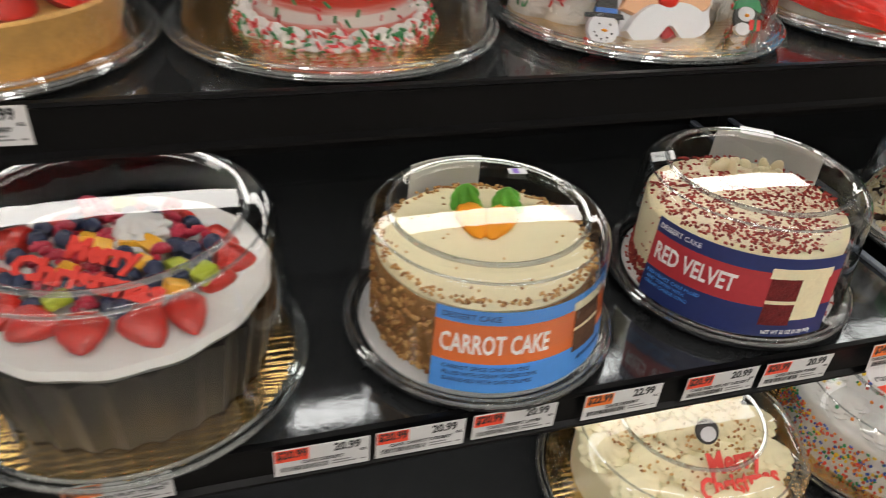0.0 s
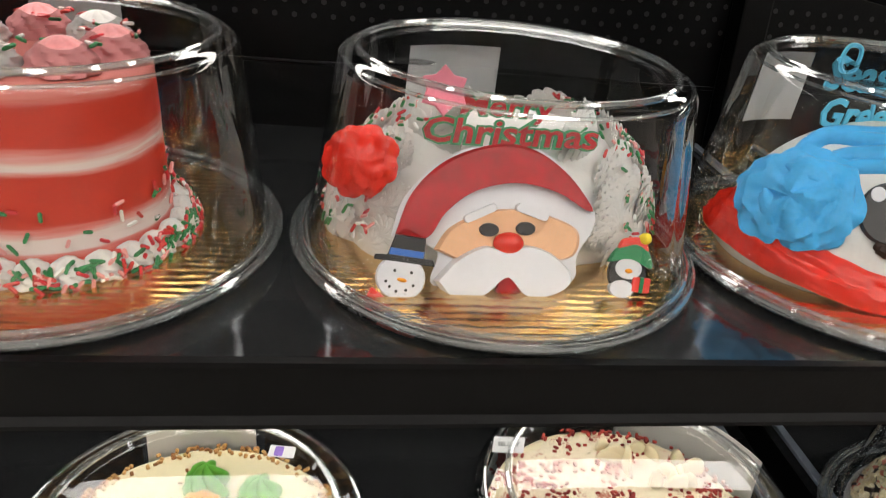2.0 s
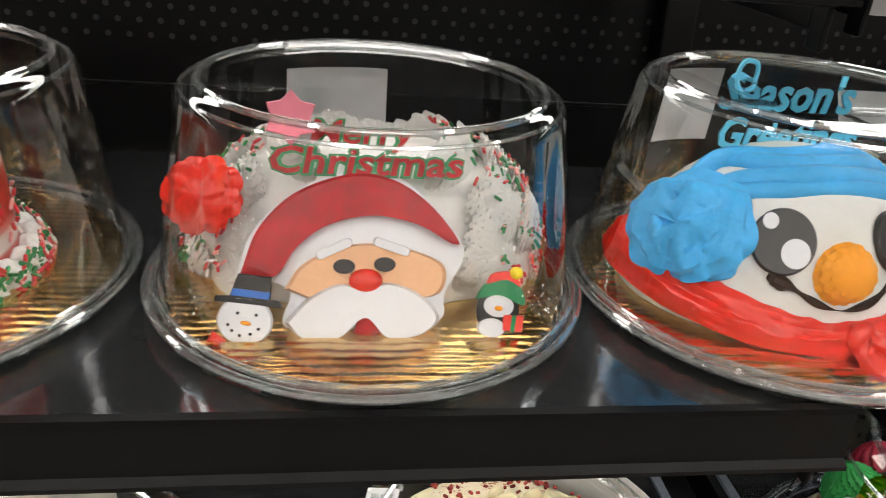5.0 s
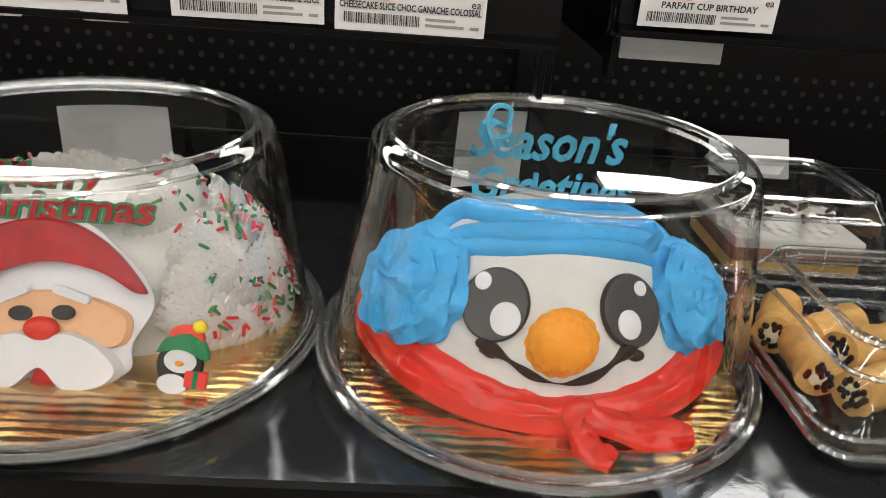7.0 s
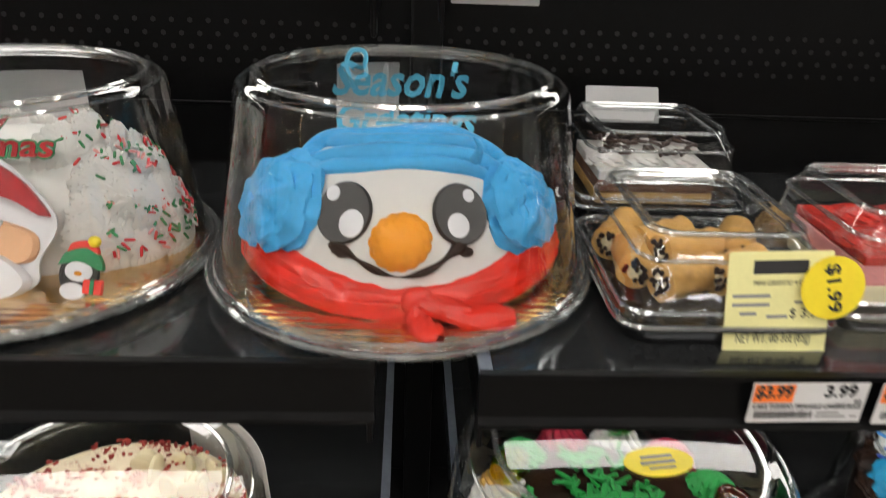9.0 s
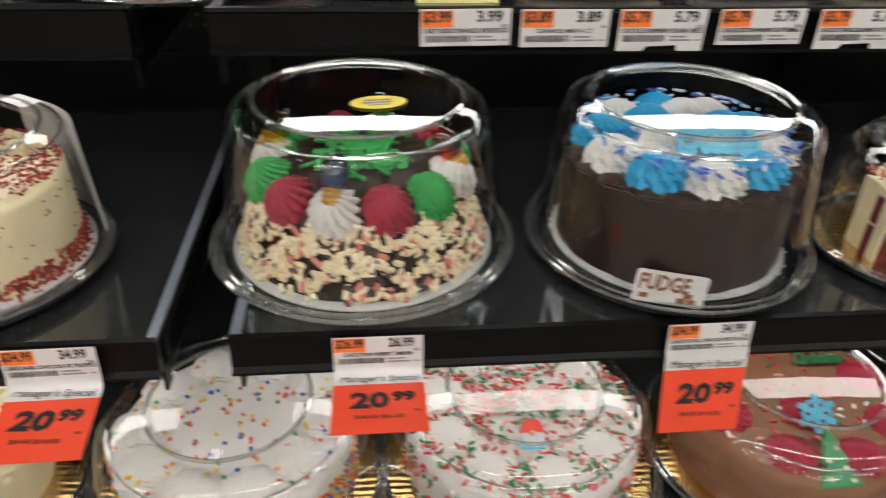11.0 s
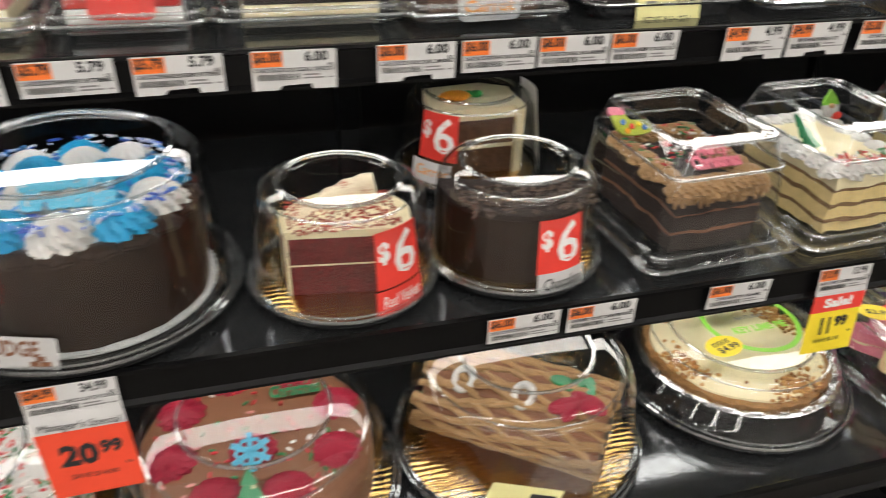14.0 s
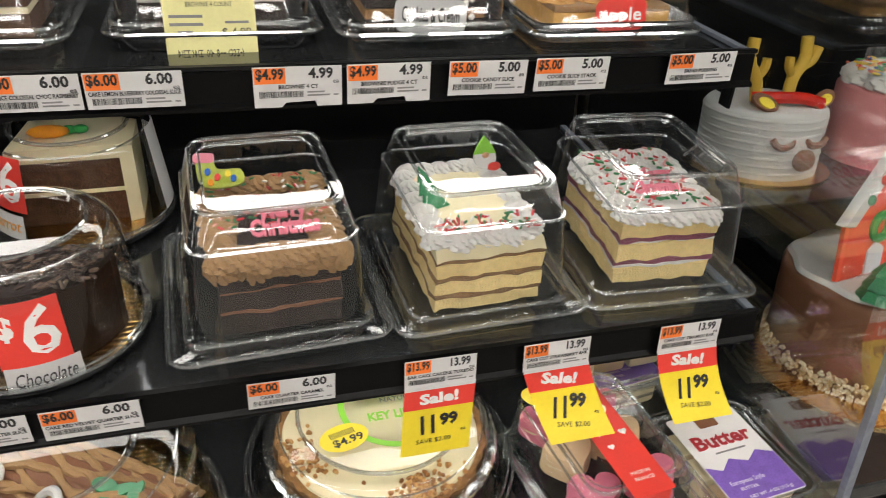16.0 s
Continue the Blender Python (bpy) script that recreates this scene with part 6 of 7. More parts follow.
t = low_dome("confetti_cake", 0.712, 0.648, "white cake with rainbow sprinkles under a clear scalloped dome")
cake_body(t, 0.118, 0.010, 0.088, WHITE, "white iced cake", 0.014)
for i in range(10):
    a = i * 2 * math.pi / 10
    part("rosette", swirl(0.029, 0.018, 8, 2.0, 0.07), WHITE, t, "white piped rosette", True, pose(0.088 * math.cos(a), 0.088 * math.sin(a), 0.086))
sprinkles(1500, side_at(0.119, 0.011, 0.070), 0.0034, RAINBOW, t, long=1.2)
sprinkles(170, disc_at(0.0, 0.112, 0.098), 0.0042, RAINBOW, t, long=1.0)

t = low_dome("sprinkle_cake", 1.005, 0.648, "white cake with red and green sprinkles under a clear dome")
cake_body(t, 0.120, 0.010, 0.090, WHITE, "white iced cake", 0.014)
for i in range(9):
    a = i * 2 * math.pi / 9
    part("rosette", swirl(0.030, 0.012, 8, 2.0, 0.07), WHITE, t, "white piped rosette", True, pose(0.088 * math.cos(a), 0.088 * math.sin(a), 0.088))
sprinkles(1000, disc_at(0.0, 0.118, 0.0955), 0.0034, XMAS, t, long=2.2)
sprinkles(400, side_at(0.121, 0.012, 0.08), 0.0034, XMAS, t, long=2.2)
q = part("gnome_pick", plate(oval(0.016, 0.014), 0.003), WHITEPL, t, "bearded gnome pick in a red hat", True, upright(0.0, -0.048, 0.106, 45) @ Matrix.Diagonal((0.72, 0.72, 1, 1)))
part("gnome_hat", plate([(-0.017, 0.004), (0.017, 0.004), (0.012, 0.020), (0.0, 0.024), (-0.012, 0.020)], 0.0034), REDP, q)
part("gnome_coat", plate(oval(0.020, 0.006, 18, 0, -0.014), 0.0028), CYANPL, q, "", True)
part("gnome_nose", ball(bmesh.new(), ell(0, 0.004, 0.004, 0.0045, 0.004, 0.003), 9), SKIN, q, "", True)

t = low_dome("chocolate_christmas_cake", 1.302, 0.648, "milk chocolate cake with burgundy rosettes and tree pick under a dome")
cake_body(t, 0.122, 0.010, 0.092, CHOCM, "milk chocolate iced cake", 0.016)
for i in range(8):
    a = radians(60 + i * 45)
    part("rosette", swirl(0.024, 0.016, 12, 5.0, 0.08), BURG, t, "burgundy piped rosette", True, pose(0.090 * math.cos(a), 0.090 * math.sin(a), 0.090))
part("rosette", swirl(0.023, 0.016, 12, 5.0, 0.08), BURG, t, "burgundy piped rosette", True, pose(-0.006, -0.028, 0.092))
sprinkles(150, disc_at(0.0, 0.11, 0.094), 0.0034, XMAS, t, long=2.2)
b = bmesh.new()
for i in range(6):
    box(b, -0.003, 0.003, 0.0, 0.021, 0, 0.003)
    box(b, -0.008, 0.008, 0.011, 0.0145, 0, 0.003)
    bmesh.ops.rotate(b, verts=b.verts, cent=(0, 0, 0), matrix=Matrix.Rotation(math.pi / 3, 3, "Z"))
part("snowflake_pick", b, CYANPL, t, "light blue snowflake pick", False, upright(-0.008, -0.045, 0.115, 40))
TREE = [(0.0, 0.038), (0.009, 0.020), (0.006, 0.020), (0.015, 0.002), (0.010, 0.002), (0.022, -0.022), (-0.022, -0.022), (-0.010, 0.002), (-0.015, 0.002), (-0.006, 0.020), (-0.009, 0.020)]
p = part("tree_pick", plate(TREE, 0.003), GREENPL, t, "green tree pick with stars", False, upright(-0.012, -0.098, 0.098, 55))
for dx, dy in ((0, 0.036), (0.004, 0.016), (-0.007, 0.004), (0.008, -0.004), (-0.010, -0.014), (0.012, -0.016)):
    part("star", plate([(0.0032 * (1 if i % 2 else 0.45) * math.cos(i * math.pi / 5 + 0.3), 0.0032 * (1 if i % 2 else 0.45) * math.sin(i * math.pi / 5 + 0.3)) for i in range(10)], 0.0042), CREAM, p, "", False, pose(dx, dy, 0))
for zz, txt in ((0.0, "Merry"), (-0.017, "Christmas")):
    write(txt, 0.020, GREENPL, t, upright(0.045, 0.055, 0.118, 30) @ pose(0, zz, 0), 0.036 if zz == 0 else 0.056, thick=0.001, bold=0.0008)

# yule log
t = dome_pack("yule_log", 1.602, 0.648, ZC, 0.150, 0.143, 0.132, 0.166, "ridged mocha yule log cake with red bows under a dome", black=True, board=(0.138, GOLD), fillet=0.052, scallop=10)
t.matrix_basis = t.matrix_basis @ Matrix.Diagonal((1, 1, 0.84, 1))
LOGM = pose(0.0, 0.0, 0.060, 0, 0, -37) @ Matrix.Diagonal((1.02, 1.42, 1.08, 1))
bm = lathe([(0.004, -0.105), (0.040, -0.104), (0.045, -0.098), (0.046, 0.098), (0.041, 0.104), (0.004, 0.105)], 120, lambda a, r, z: 1 + 0.035 * math.cos(30 * a + 1.5 * math.sin(z * 40)) + 0.02 * math.sin(z * 70 + 3 * a))
# Core coloured darker than its strands to stand in for shade between them.
part("log", bm, CHOCM, t, "ridged mocha icing log core, coloured darker for shade in the gaps", True, LOGM @ pose(0, 0, 0, 0, 90, 0))
for i in range(27):
    a = math.pi * (-0.15 + 1.3 * i / 26)
    pts = [(x, 0.046 * math.cos(a + 0.12 * math.sin(x * 70 + i * 2.4)), 0.046 * math.sin(a + 0.12 * math.sin(x * 70 + i * 2.4)) + 0.002 * math.sin(x * 130 + i * 2)) for x in [-0.108 + 0.216 * k / 24 + RNG.uniform(-0.003, 0.003) for k in range(25)]]
    part("piped_strand", tube(pts, RNG.uniform(0.0026, 0.0040), 8, lambda f, i=i: 1 + 0.22 * math.sin(f * 38 + i * 1.7) + 0.08 * math.sin(f * 90)), CARAMEL, t, "", True, LOGM)
part("log_end", lathe([(0.002, 0), (0.036, 0), (0.036, 0.002), (0.002, 0.003)], 40), CHOC, t, "", True, LOGM @ pose(0.105, 0, 0, 0, 90, 0))
for ex in (-0.06, 0.01):
    part("icing_eyelet", tube([(0.0105 * math.cos(a), 0.0105 * math.sin(a), 0) for a in [i * math.pi / 8 for i in range(17)]], 0.004, 8), WHITE, t, "white icing ring", True, LOGM @ pose(ex, -0.018, 0.044) @ pose(0, 0, 0, 35, 0, 0))
for i, (bx, sp) in enumerate(((0.056, 30), (0.075, 150), (0.064, 80), (0.085, -20))):
    part("bow_loop", ball(bmesh.new(), ell(0, 0, 0, 0.018, 0.009, 0.006, (0, 0, sp)), 12), BURG, t, "red icing bow loop", True, LOGM @ pose(bx, -0.018 + 0.01 * (i % 2), 0.046))
for i in range(3):
    part("holly_leaf", plate(oval(0.014, 0.006, 14), 0.003), GREENPL, t, "", True, LOGM @ pose(0.045 + 0.016 * i, 0.008, 0.047, 0, 0, 50 * i))
LAB = pose(0, 0, 0, 0, 0, -8) @ upright(-0.030, -0.1400, 0.055, 5, 0, -18)
part("weight_label", plate(rrect(-0.040, 0.040, -0.030, 0.030, 0.002), 0.0005), PALEYEL, t, "pale yellow weight label", False, LAB)
bars(t, [(-0.034, -0.004, 0.004, 0.006), (-0.034, -0.008, 0.000, 0.002), (-0.034, -0.002, -0.004, -0.002), (-0.030, 0.030, -0.027, -0.025), (-0.034, 0.02, -0.014, -0.010), (0.006, 0.034, 0.010, 0.020)], 0.0006, INK).matrix_basis = LAB
part("paper_tag", plate(rrect(-0.034, 0.034, -0.026, 0.026, 0.003), 0.0005), CLEARBOX, t, "", False, LAB @ pose(0.03, 0.055, 0))

# pie
t = dome_pack("key_lime_pie", 1.926, 0.686, ZC, 0.156, 0.149, 0.126, 0.082, "creamy pie in a foil tin under a low clear lid", "pie", black=True, fillet=0.03, lid_ring=True)
part("foil_tin", lathe([(0.01, 0.008), (0.104, 0.008), (0.122, 0.040), (0.131, 0.041), (0.133, 0.044), (0.129, 0.046), (0.121, 0.044), (0.105, 0.012), (0.01, 0.012)], 144, lambda a, r, z: 1 + 0.010 * math.cos(60 * a)), SILVER, t, "crimped foil pie tin", True)
part("crust", lathe([(0.01, 0.013), (0.104, 0.013), (0.119, 0.043), (0.119, 0.047), (0.112, 0.049), (0.106, 0.047), (0.01, 0.045)], 110, lambda a, r, z: 1 + (0.014 * math.sin(31 * a) + 0.01 * math.sin(13 * a) if z > 0.04 else 0)), CRUMB, t, "brown crumb crust", True)
part("filling", lathe([(0.004, 0.044), (0.113, 0.044), (0.110, 0.051), (0.05, 0.053), (0.004, 0.053)], 80, lambda a, r, z: 1 + 0.012 * math.sin(7 * a)), CREAM, t, "pale cream filling", True)
sprinkles(420, lambda g: ((lambda a, r: ((r * math.cos(a), r * math.sin(a), 0.0525), (0, 0, 1)))(g.choice((1.8, 3.4, 5.0, 0.4)) + g.gauss(0, 0.22), g.uniform(0.080, 0.116))), 0.0045, BROWNFLEX, t, "crumbs", long=1.2)
ZL = 0.0822
b = bmesh.new()
out_, in_ = oval(0.066, 0.066, 48), oval(0.059, 0.059, 48)
vo = [b.verts.new((x, y, 0)) for x, y in out_]
vi = [b.verts.new((x, y, 0)) for x, y in in_]
vo2 = [b.verts.new((x, y, 0.0004)) for x, y in out_]
vi2 = [b.verts.new((x, y, 0.0004)) for x, y in in_]
for i in range(48):
    j = (i + 1) % 48
    b.faces.new((vo2[i], vo2[j], vi2[j], vi2[i]))
    b.faces.new((vo[j], vo[i], vi[i], vi[j]))
    b.faces.new((vo[i], vo[j], vo2[j], vo2[i]))
    b.faces.new((vi[j], vi[i], vi2[i], vi2[j]))
part("label_ring", b, GREENP, t, "lime green ring label", False, pose(0.018, 0.006, ZL))
write("NATURAL", 0.010, INKG, t, pose(0.022, 0.012, ZL + 0.0006), 0.044, thick=0.0001)
write("KEY LIME PIE", 0.017, GREENP, t, pose(0.022, -0.012, ZL + 0.0009), 0.080, thick=0.0001, bold=0.0006)
part("label_crest", plate(oval(0.040, 0.010, 30), 0.0004), GREENP, t, "green maker's crest", True, pose(0.020, 0.040, ZL + 0.0004))
bars(t, [(-0.026, 0.026, -0.004, 0.004)], 0.0, WHITEP).matrix_basis = pose(0.020, 0.040, ZL + 0.0009)
part("price_sticker", plate(oval(0.027, 0.019), 0.0005), YELLOW, t, "yellow oval reduced price sticker", False, pose(-0.048, -0.035, ZL + 0.001, 0, 0, 14))
write("$4.99", 0.014, INK, t, pose(-0.044, -0.040, ZL + 0.0017, 0, 0, 14), 0.034, thick=0.0001, bold=0.0003)
bars(t, [(-0.014 + 0.0022 * i, -0.013 + 0.0022 * i, 0.002, 0.010) for i in range(13)], 0.0, INK).matrix_basis = pose(-0.048, -0.035, ZL + 0.0016, 0, 0, 14)


def heart(s, n=32):
    return [(s * 0.062 * 16 * math.sin(u) ** 3, s * 0.062 * (13 * math.cos(u) - 5 * math.cos(2 * u) - 2 * math.cos(3 * u) - math.cos(4 * u))) for u in [2 * math.pi * i / n for i in range(n)]]


# heart macarons
t = clam("macaron_box", 2.150, 0.590, ZC, 6, 0.150, 0.200, 0.100, "clear box of pink and tan heart macarons with a red sleeve", "macarons", lw=0.86, ld=0.88, shrink=0.94, chamfer=0.012)
for i, (mx, my, material) in enumerate(((-0.034, 0.062, MACPINK), (0.034, 0.066, MACPINK), (-0.034, 0.004, MACTAN), (0.036, 0.010, MACTAN), (-0.034, -0.055, MACPINK), (0.038, -0.055, MACPINK), (0.0, 0.036, MACTAN))):
    for k, zz in enumerate((0.044, 0.060)):
        part("macaron_shell", plate(heart(0.029), 0.012, bulge=0.002), material, t, "heart macaron shell", True, pose(mx, my * 0.93, zz, 0, 0, RNG.uniform(-14, 14)))
    part("macaron_filling", plate(heart(0.026), 0.006), CREAM, t, "", True, pose(mx, my * 0.93, 0.0555))
part("macaron_tray", loft([ring(rrect(-0.06, 0.06, -0.09, 0.09, 0.01, 5), 0.010), ring(rrect(-0.062, 0.062, -0.092, 0.092, 0.01, 5), 0.028)]), CLEAR, t, "clear inner tray", True)
p = part("red_sleeve", plate(rrect(-0.024, 0.024, -0.094, 0.070, 0.002), 0.0006), REDP, t, "red printed card sleeve", False, pose(0.002, 0.0, 0.1006))
part("sleeve_front", plate(rrect(-0.024, 0.024, -0.034, 0.034, 0.001), 0.0006), REDP, t, "", False, upright(0.002, -0.0905, 0.060, 3))
for hx, hy, s in ((0.0, 0.022, 0.016), (-0.014, -0.006, 0.006), (0.014, -0.012, 0.005), (-0.010, -0.028, 0.004), (0.012, 0.044, 0.004)):
    part("printed_heart", plate(heart(s), 0.0005), CREAM if s > 0.01 else WHITEP, p, "", True, pose(hx, hy, 0.0006))
write("MADE IN", 0.006, WHITEP, p, pose(0, -0.066, 0.0008), 0.022, thick=0.0001)
write("FRANCE", 0.006, WHITEP, p, pose(0, -0.074, 0.0008), 0.022, thick=0.0001)
write("2 Vanilla", 0.006, WHITEP, p, pose(0, 0.062, 0.0008), 0.026, thick=0.0001)
part("price_sticker", plate(oval(0.024, 0.017), 0.0005), YELLOW, t, "yellow oval price sticker", False, pose(-0.042, 0.062, 0.1008, 0, 0, -30))
write("$2.99", 0.013, INK, t, pose(-0.040, 0.060, 0.1016, 0, 0, -30), 0.032, thick=0.0001, bold=0.0002)


def butter_box(x, y, z, yaw):
    t = clam("butter_cookie_box", x, y, z, yaw, 0.170, 0.185, 0.062, "clear box of pale butter cookies with white and purple label", "cookies", lw=0.84, ld=0.86, shrink=0.94, chamfer=0.010)
    for i in range(2):
        for j in range(3):
            part("cookie", new_box(-0.050 + 0.052 * i, -0.004 + 0.052 * i, -0.055 + 0.038 * j, -0.021 + 0.038 * j, 0.010, 0.050, bevel=0.006), MACTAN if (i + j) % 3 == 0 else CREAM, t, "", True)
    p = part("label", plate(rrect(-0.042, 0.042, -0.058, 0.056, 0.004), 0.0005), WHITEP, t, "white printed label", False, pose(0, 0, 0.0625) @ Matrix.Diagonal((1.12, 1.12, 1, 1)))
    hills = [(-0.041, -0.057), (0.041, -0.057), (0.041, -0.012), (0.024, -0.004), (0.008, -0.014), (-0.010, -0.006), (-0.026, -0.018), (-0.041, -0.010)]
    part("printed_hillside", plate(hills, 0.0005), PURPLE, p, "purple printed hills", False, pose(0, 0, 0.0006))
    write("Butter", 0.024, DKRED, p, pose(0, 0.018, 0.0009), 0.068, thick=0.0001, bold=0.0008)
    part("printed_crest", plate(rrect(-0.012, 0.012, 0.036, 0.050, 0.002), 0.0004), CHOCM, p, "", False, pose(0, 0, 0.0006))
    bars(p, [(-0.018, 0.018, 0.002, 0.004)], 0.0007)
    write("European Style", 0.007, WHITEP, p, pose(-0.010, -0.034, 0.0013), 0.040, thick=0.0001)
    write("BUTTER", 0.005, WHITEP, p, pose(-0.014, -0.042, 0.0013), 0.020, thick=0.0001)
    write("NET WT. 4 OZ (113 g)", 0.005, WHITEP, p, pose(0.004, -0.052, 0.0013), 0.050, thick=0.0001)
    part("barcode_sticker", plate(rrect(-0.008, 0.008, -0.006, 0.006, 0.001), 0.0004), PAPER, t, "", False, pose(0.034, 0.066, 0.0630))
    return tagged(t, group="butter cookie boxes")


butter_box(2.300, 0.556, ZC, 5)
for k in range(3):
    butter_box(2.236, 0.745, ZC + 0.0635 * k, 8 - 4 * k)


# ---- shelf of slices ----
def slice_box(name, x, w, label, layers, top, sticker=None, y=0.800, d=0.16, h=0.085, yaw=0.0, black=False, tall=1.0, z=ZA):
    t = clam(name, x, y, z, yaw, w, d, h, label, "cake slice", lw=0.84, ld=0.84, shrink=0.9, black=black, chamfer=0.018)
    zz = 0.0105
    for k, (material, dz) in enumerate(layers):
        part("cake_layer", new_box(-w * 0.34, w * 0.34, -d * 0.33, d * 0.33, zz, zz + dz, bevel=0.002), material, t)
        zz += dz
    for i in range(6):
        part("icing_swirl", swirl(w * 0.11, 0.012, 7), top, t, "", True, pose(-w * 0.27 + w * 0.108 * i, -d * 0.16 + d * 0.3 * (i % 2), zz - 0.001))
    if sticker:
        material, txt, ink, sw, sh, sz = sticker
        m = upright(0.0, -d * 0.43, sz, 8, 0, RNG.uniform(-4, 4))
        part("name_sticker", plate(rrect(-sw / 2, sw / 2, -sh / 2, sh / 2, min(sw, sh) * 0.3), 0.0005), material, t, "printed name sticker", False, m)
        if txt:
            write(txt, sh * 0.6, ink, t, m @ pose(0, 0, 0.0008), sw * 0.8, thick=0.0001, bold=0.0003)
    return t


def acme_label(t, m, head, price, weight, w=0.075, h=0.082):
    """A pale yellow scale label, its shop mark drawn as plain bars."""
    p = part("weight_label", plate(rrect(-w / 2, w / 2, -h / 2, h / 2, 0.002), 0.0005), PALEYEL, t, "pale yellow weight label", False, m)
    bars(p, [(-w * 0.26, w * 0.26, h * 0.30, h * 0.42)], 0.0006, INK, "shop_mark")
    write(head, h * 0.065, INK, p, pose(0, h * 0.22, 0.0008), w * 0.5, thick=0.0001)
    bars(p, [(-w * 0.44, -w * 0.08, h * 0.09, h * 0.12), (-w * 0.44, -w * 0.08, h * 0.01, h * 0.04), (-w * 0.36, -w * 0.2, -h * 0.07, -h * 0.04), (-w * 0.1, w * 0.1, -h * 0.1, -h * 0.07), (w * 0.16, w * 0.42, h * 0.03, h * 0.055), (-w * 0.46, w * 0.46, -h * 0.43, -h * 0.41), (-w * 0.46, w * 0.46, -h * 0.48, -h * 0.46)], 0.0006)
    write(price, h * 0.12, INK, p, pose(w * 0.28, -h * 0.06, 0.0008), w * 0.32, thick=0.0001)
    write(weight, h * 0.13, INK, p, pose(-w * 0.02, -h * 0.28, 0.0008), w * 0.72, thick=0.0001)
    return p


def chip_cluster(z, seed):
    g = random.Random(seed)
    bm = bmesh.new()
    for _ in range(22):
        a, rr = g.uniform(0, 6.28), 0.010 * g.random() ** 0.5
        ball(bm, ell(rr * math.cos(a), rr * math.sin(a), z, 0.0026, 0.0022, 0.0026), 6)
    return bm


t = slice_box("mini_cannoli_box", 0.905, 0.155, "clear box of mini cannoli with a pale yellow weight label", (), CREAM, y=0.796, d=0.19, h=0.075, black=True)
for o in [c for c in t.children if c.name.startswith("icing_swirl")]:
    bpy.data.objects.remove(o)
for i, (cx, cy, yw, zz) in enumerate(((-0.046, -0.002, 82, 0.026), (-0.012, 0.034, 30, 0.026), (0.000, 0.006, 20, 0.030), (-0.012, -0.032, 25, 0.024), (0.030, -0.020, 35, 0.026), (0.048, 0.022, 70, 0.028), (-0.044, 0.046, 60, 0.025))):
    sh = part("cannoli", lathe([(0.010, -0.027), (0.0145, -0.026)] + [(0.0135 + 0.0010 * math.sin(k * 1.9 + i), -0.026 + 0.0052 * k) for k in range(1, 10)] + [(0.0145, 0.026), (0.010, 0.027), (0.009, 0.022), (0.009, -0.022)], 28, lambda a, r, z, i=i: 1 + 0.12 * noise.noise(Vector((math.cos(a) * 2, math.sin(a) * 2 + i, z * 110)))), PASTRY, t, "fried pastry tube with chocolate chips", True, pose(cx, cy, zz, 0, 0, yw) @ pose(0, 0, 0, 0, 90, 0))
    for e in (-0.026, 0.026):
        part("filling", ball(bmesh.new(), ell(0, 0, e * 0.9, 0.0105, 0.0105, 0.005), 12), CREAM, sh, "", True)
        part("chocolate_chips", chip_cluster(e * 1.04, i), CHOC, sh, "", True)
acme_label(t, upright(0.030, -0.088, 0.030, 12, 0, 2), "MINI CANNOLI 4 CT", "$ 3.99", "NET WT. 0lb 3oz (85g)", 0.072, 0.078)
part("reduced_sticker", plate(oval(0.022, 0.022), 0.0005), YELLOW, t, "yellow round reduced price sticker", False, upright(0.064, -0.0895, 0.046, 12))
write("$1.99", 0.013, INK, t, upright(0.064, -0.0905, 0.046, 12, 0, -80), 0.034, thick=0.0001, bold=0.0003)
t = slice_box("cream_pie_slice", 0.925, 0.17, "whipped cream pie slice in a clear box", ((PASTRY, 0.012), (CHOCM, 0.012), (WHITE, 0.010)), WHITE, y=1.000, d=0.16, h=0.085, black=True)
sprinkles(60, lambda g: ((g.uniform(-0.05, 0.05), g.uniform(-0.04, 0.04), 0.056), (0, 0, 1)), 0.004, island_mat("chocolate_bits", [(0.04, 0.02, 0.015), (0.06, 0.03, 0.02)]), t, "shavings")
part("lid_label", plate(rrect(-0.04, 0.04, -0.02, 0.02, 0.002), 0.0005), PAPER, t, "white paper label", False, upright(-0.01, 0.062, 0.082, 30))
slice_box("strawberry_cake_slice", 1.075, 0.178, "strawberry cake slice in a clear box with a berry sticker", ((CREAM, 0.016), (PINKI, 0.016), (BERRY, 0.008)), BERRY, (GREENPL, "strawberry", WHITEP, 0.062, 0.022, 0.022))
slice_box("buttermilk_cake_slice", 1.232, 0.150, "strawberry buttermilk slice with a red sticker in a box", ((WHITE, 0.014), (BERRY, 0.012), (WHITE, 0.016)), BERRY, (REDP, "", WHITEP, 0.058, 0.024, 0.030))
slice_box("layered_cake_slice", 1.405, 0.196, "tall striped layer cake slices in a clear box", ((CREAM, 0.012), (CHOCCAKE, 0.010), (SPONGE, 0.012), (CHOCCAKE, 0.010), (CREAM, 0.012)), CREAM, (REDP, "", WHITEP, 0.055, 0.02, 0.052))
t = slice_box("carrot_cake_wedge", 1.580, 0.178, "carrot cake wedge in a clear box with a six dollar sticker", ((CRUMBD, 0.020), (CREAM, 0.006), (CRUMBD, 0.020)), CREAM, (PAPER, "Carrot", ORANGEI, 0.066, 0.028, 0.020), y=0.79)
sticker6(t, upright(0.0, -0.070, 0.064, 8), "", size=0.055)
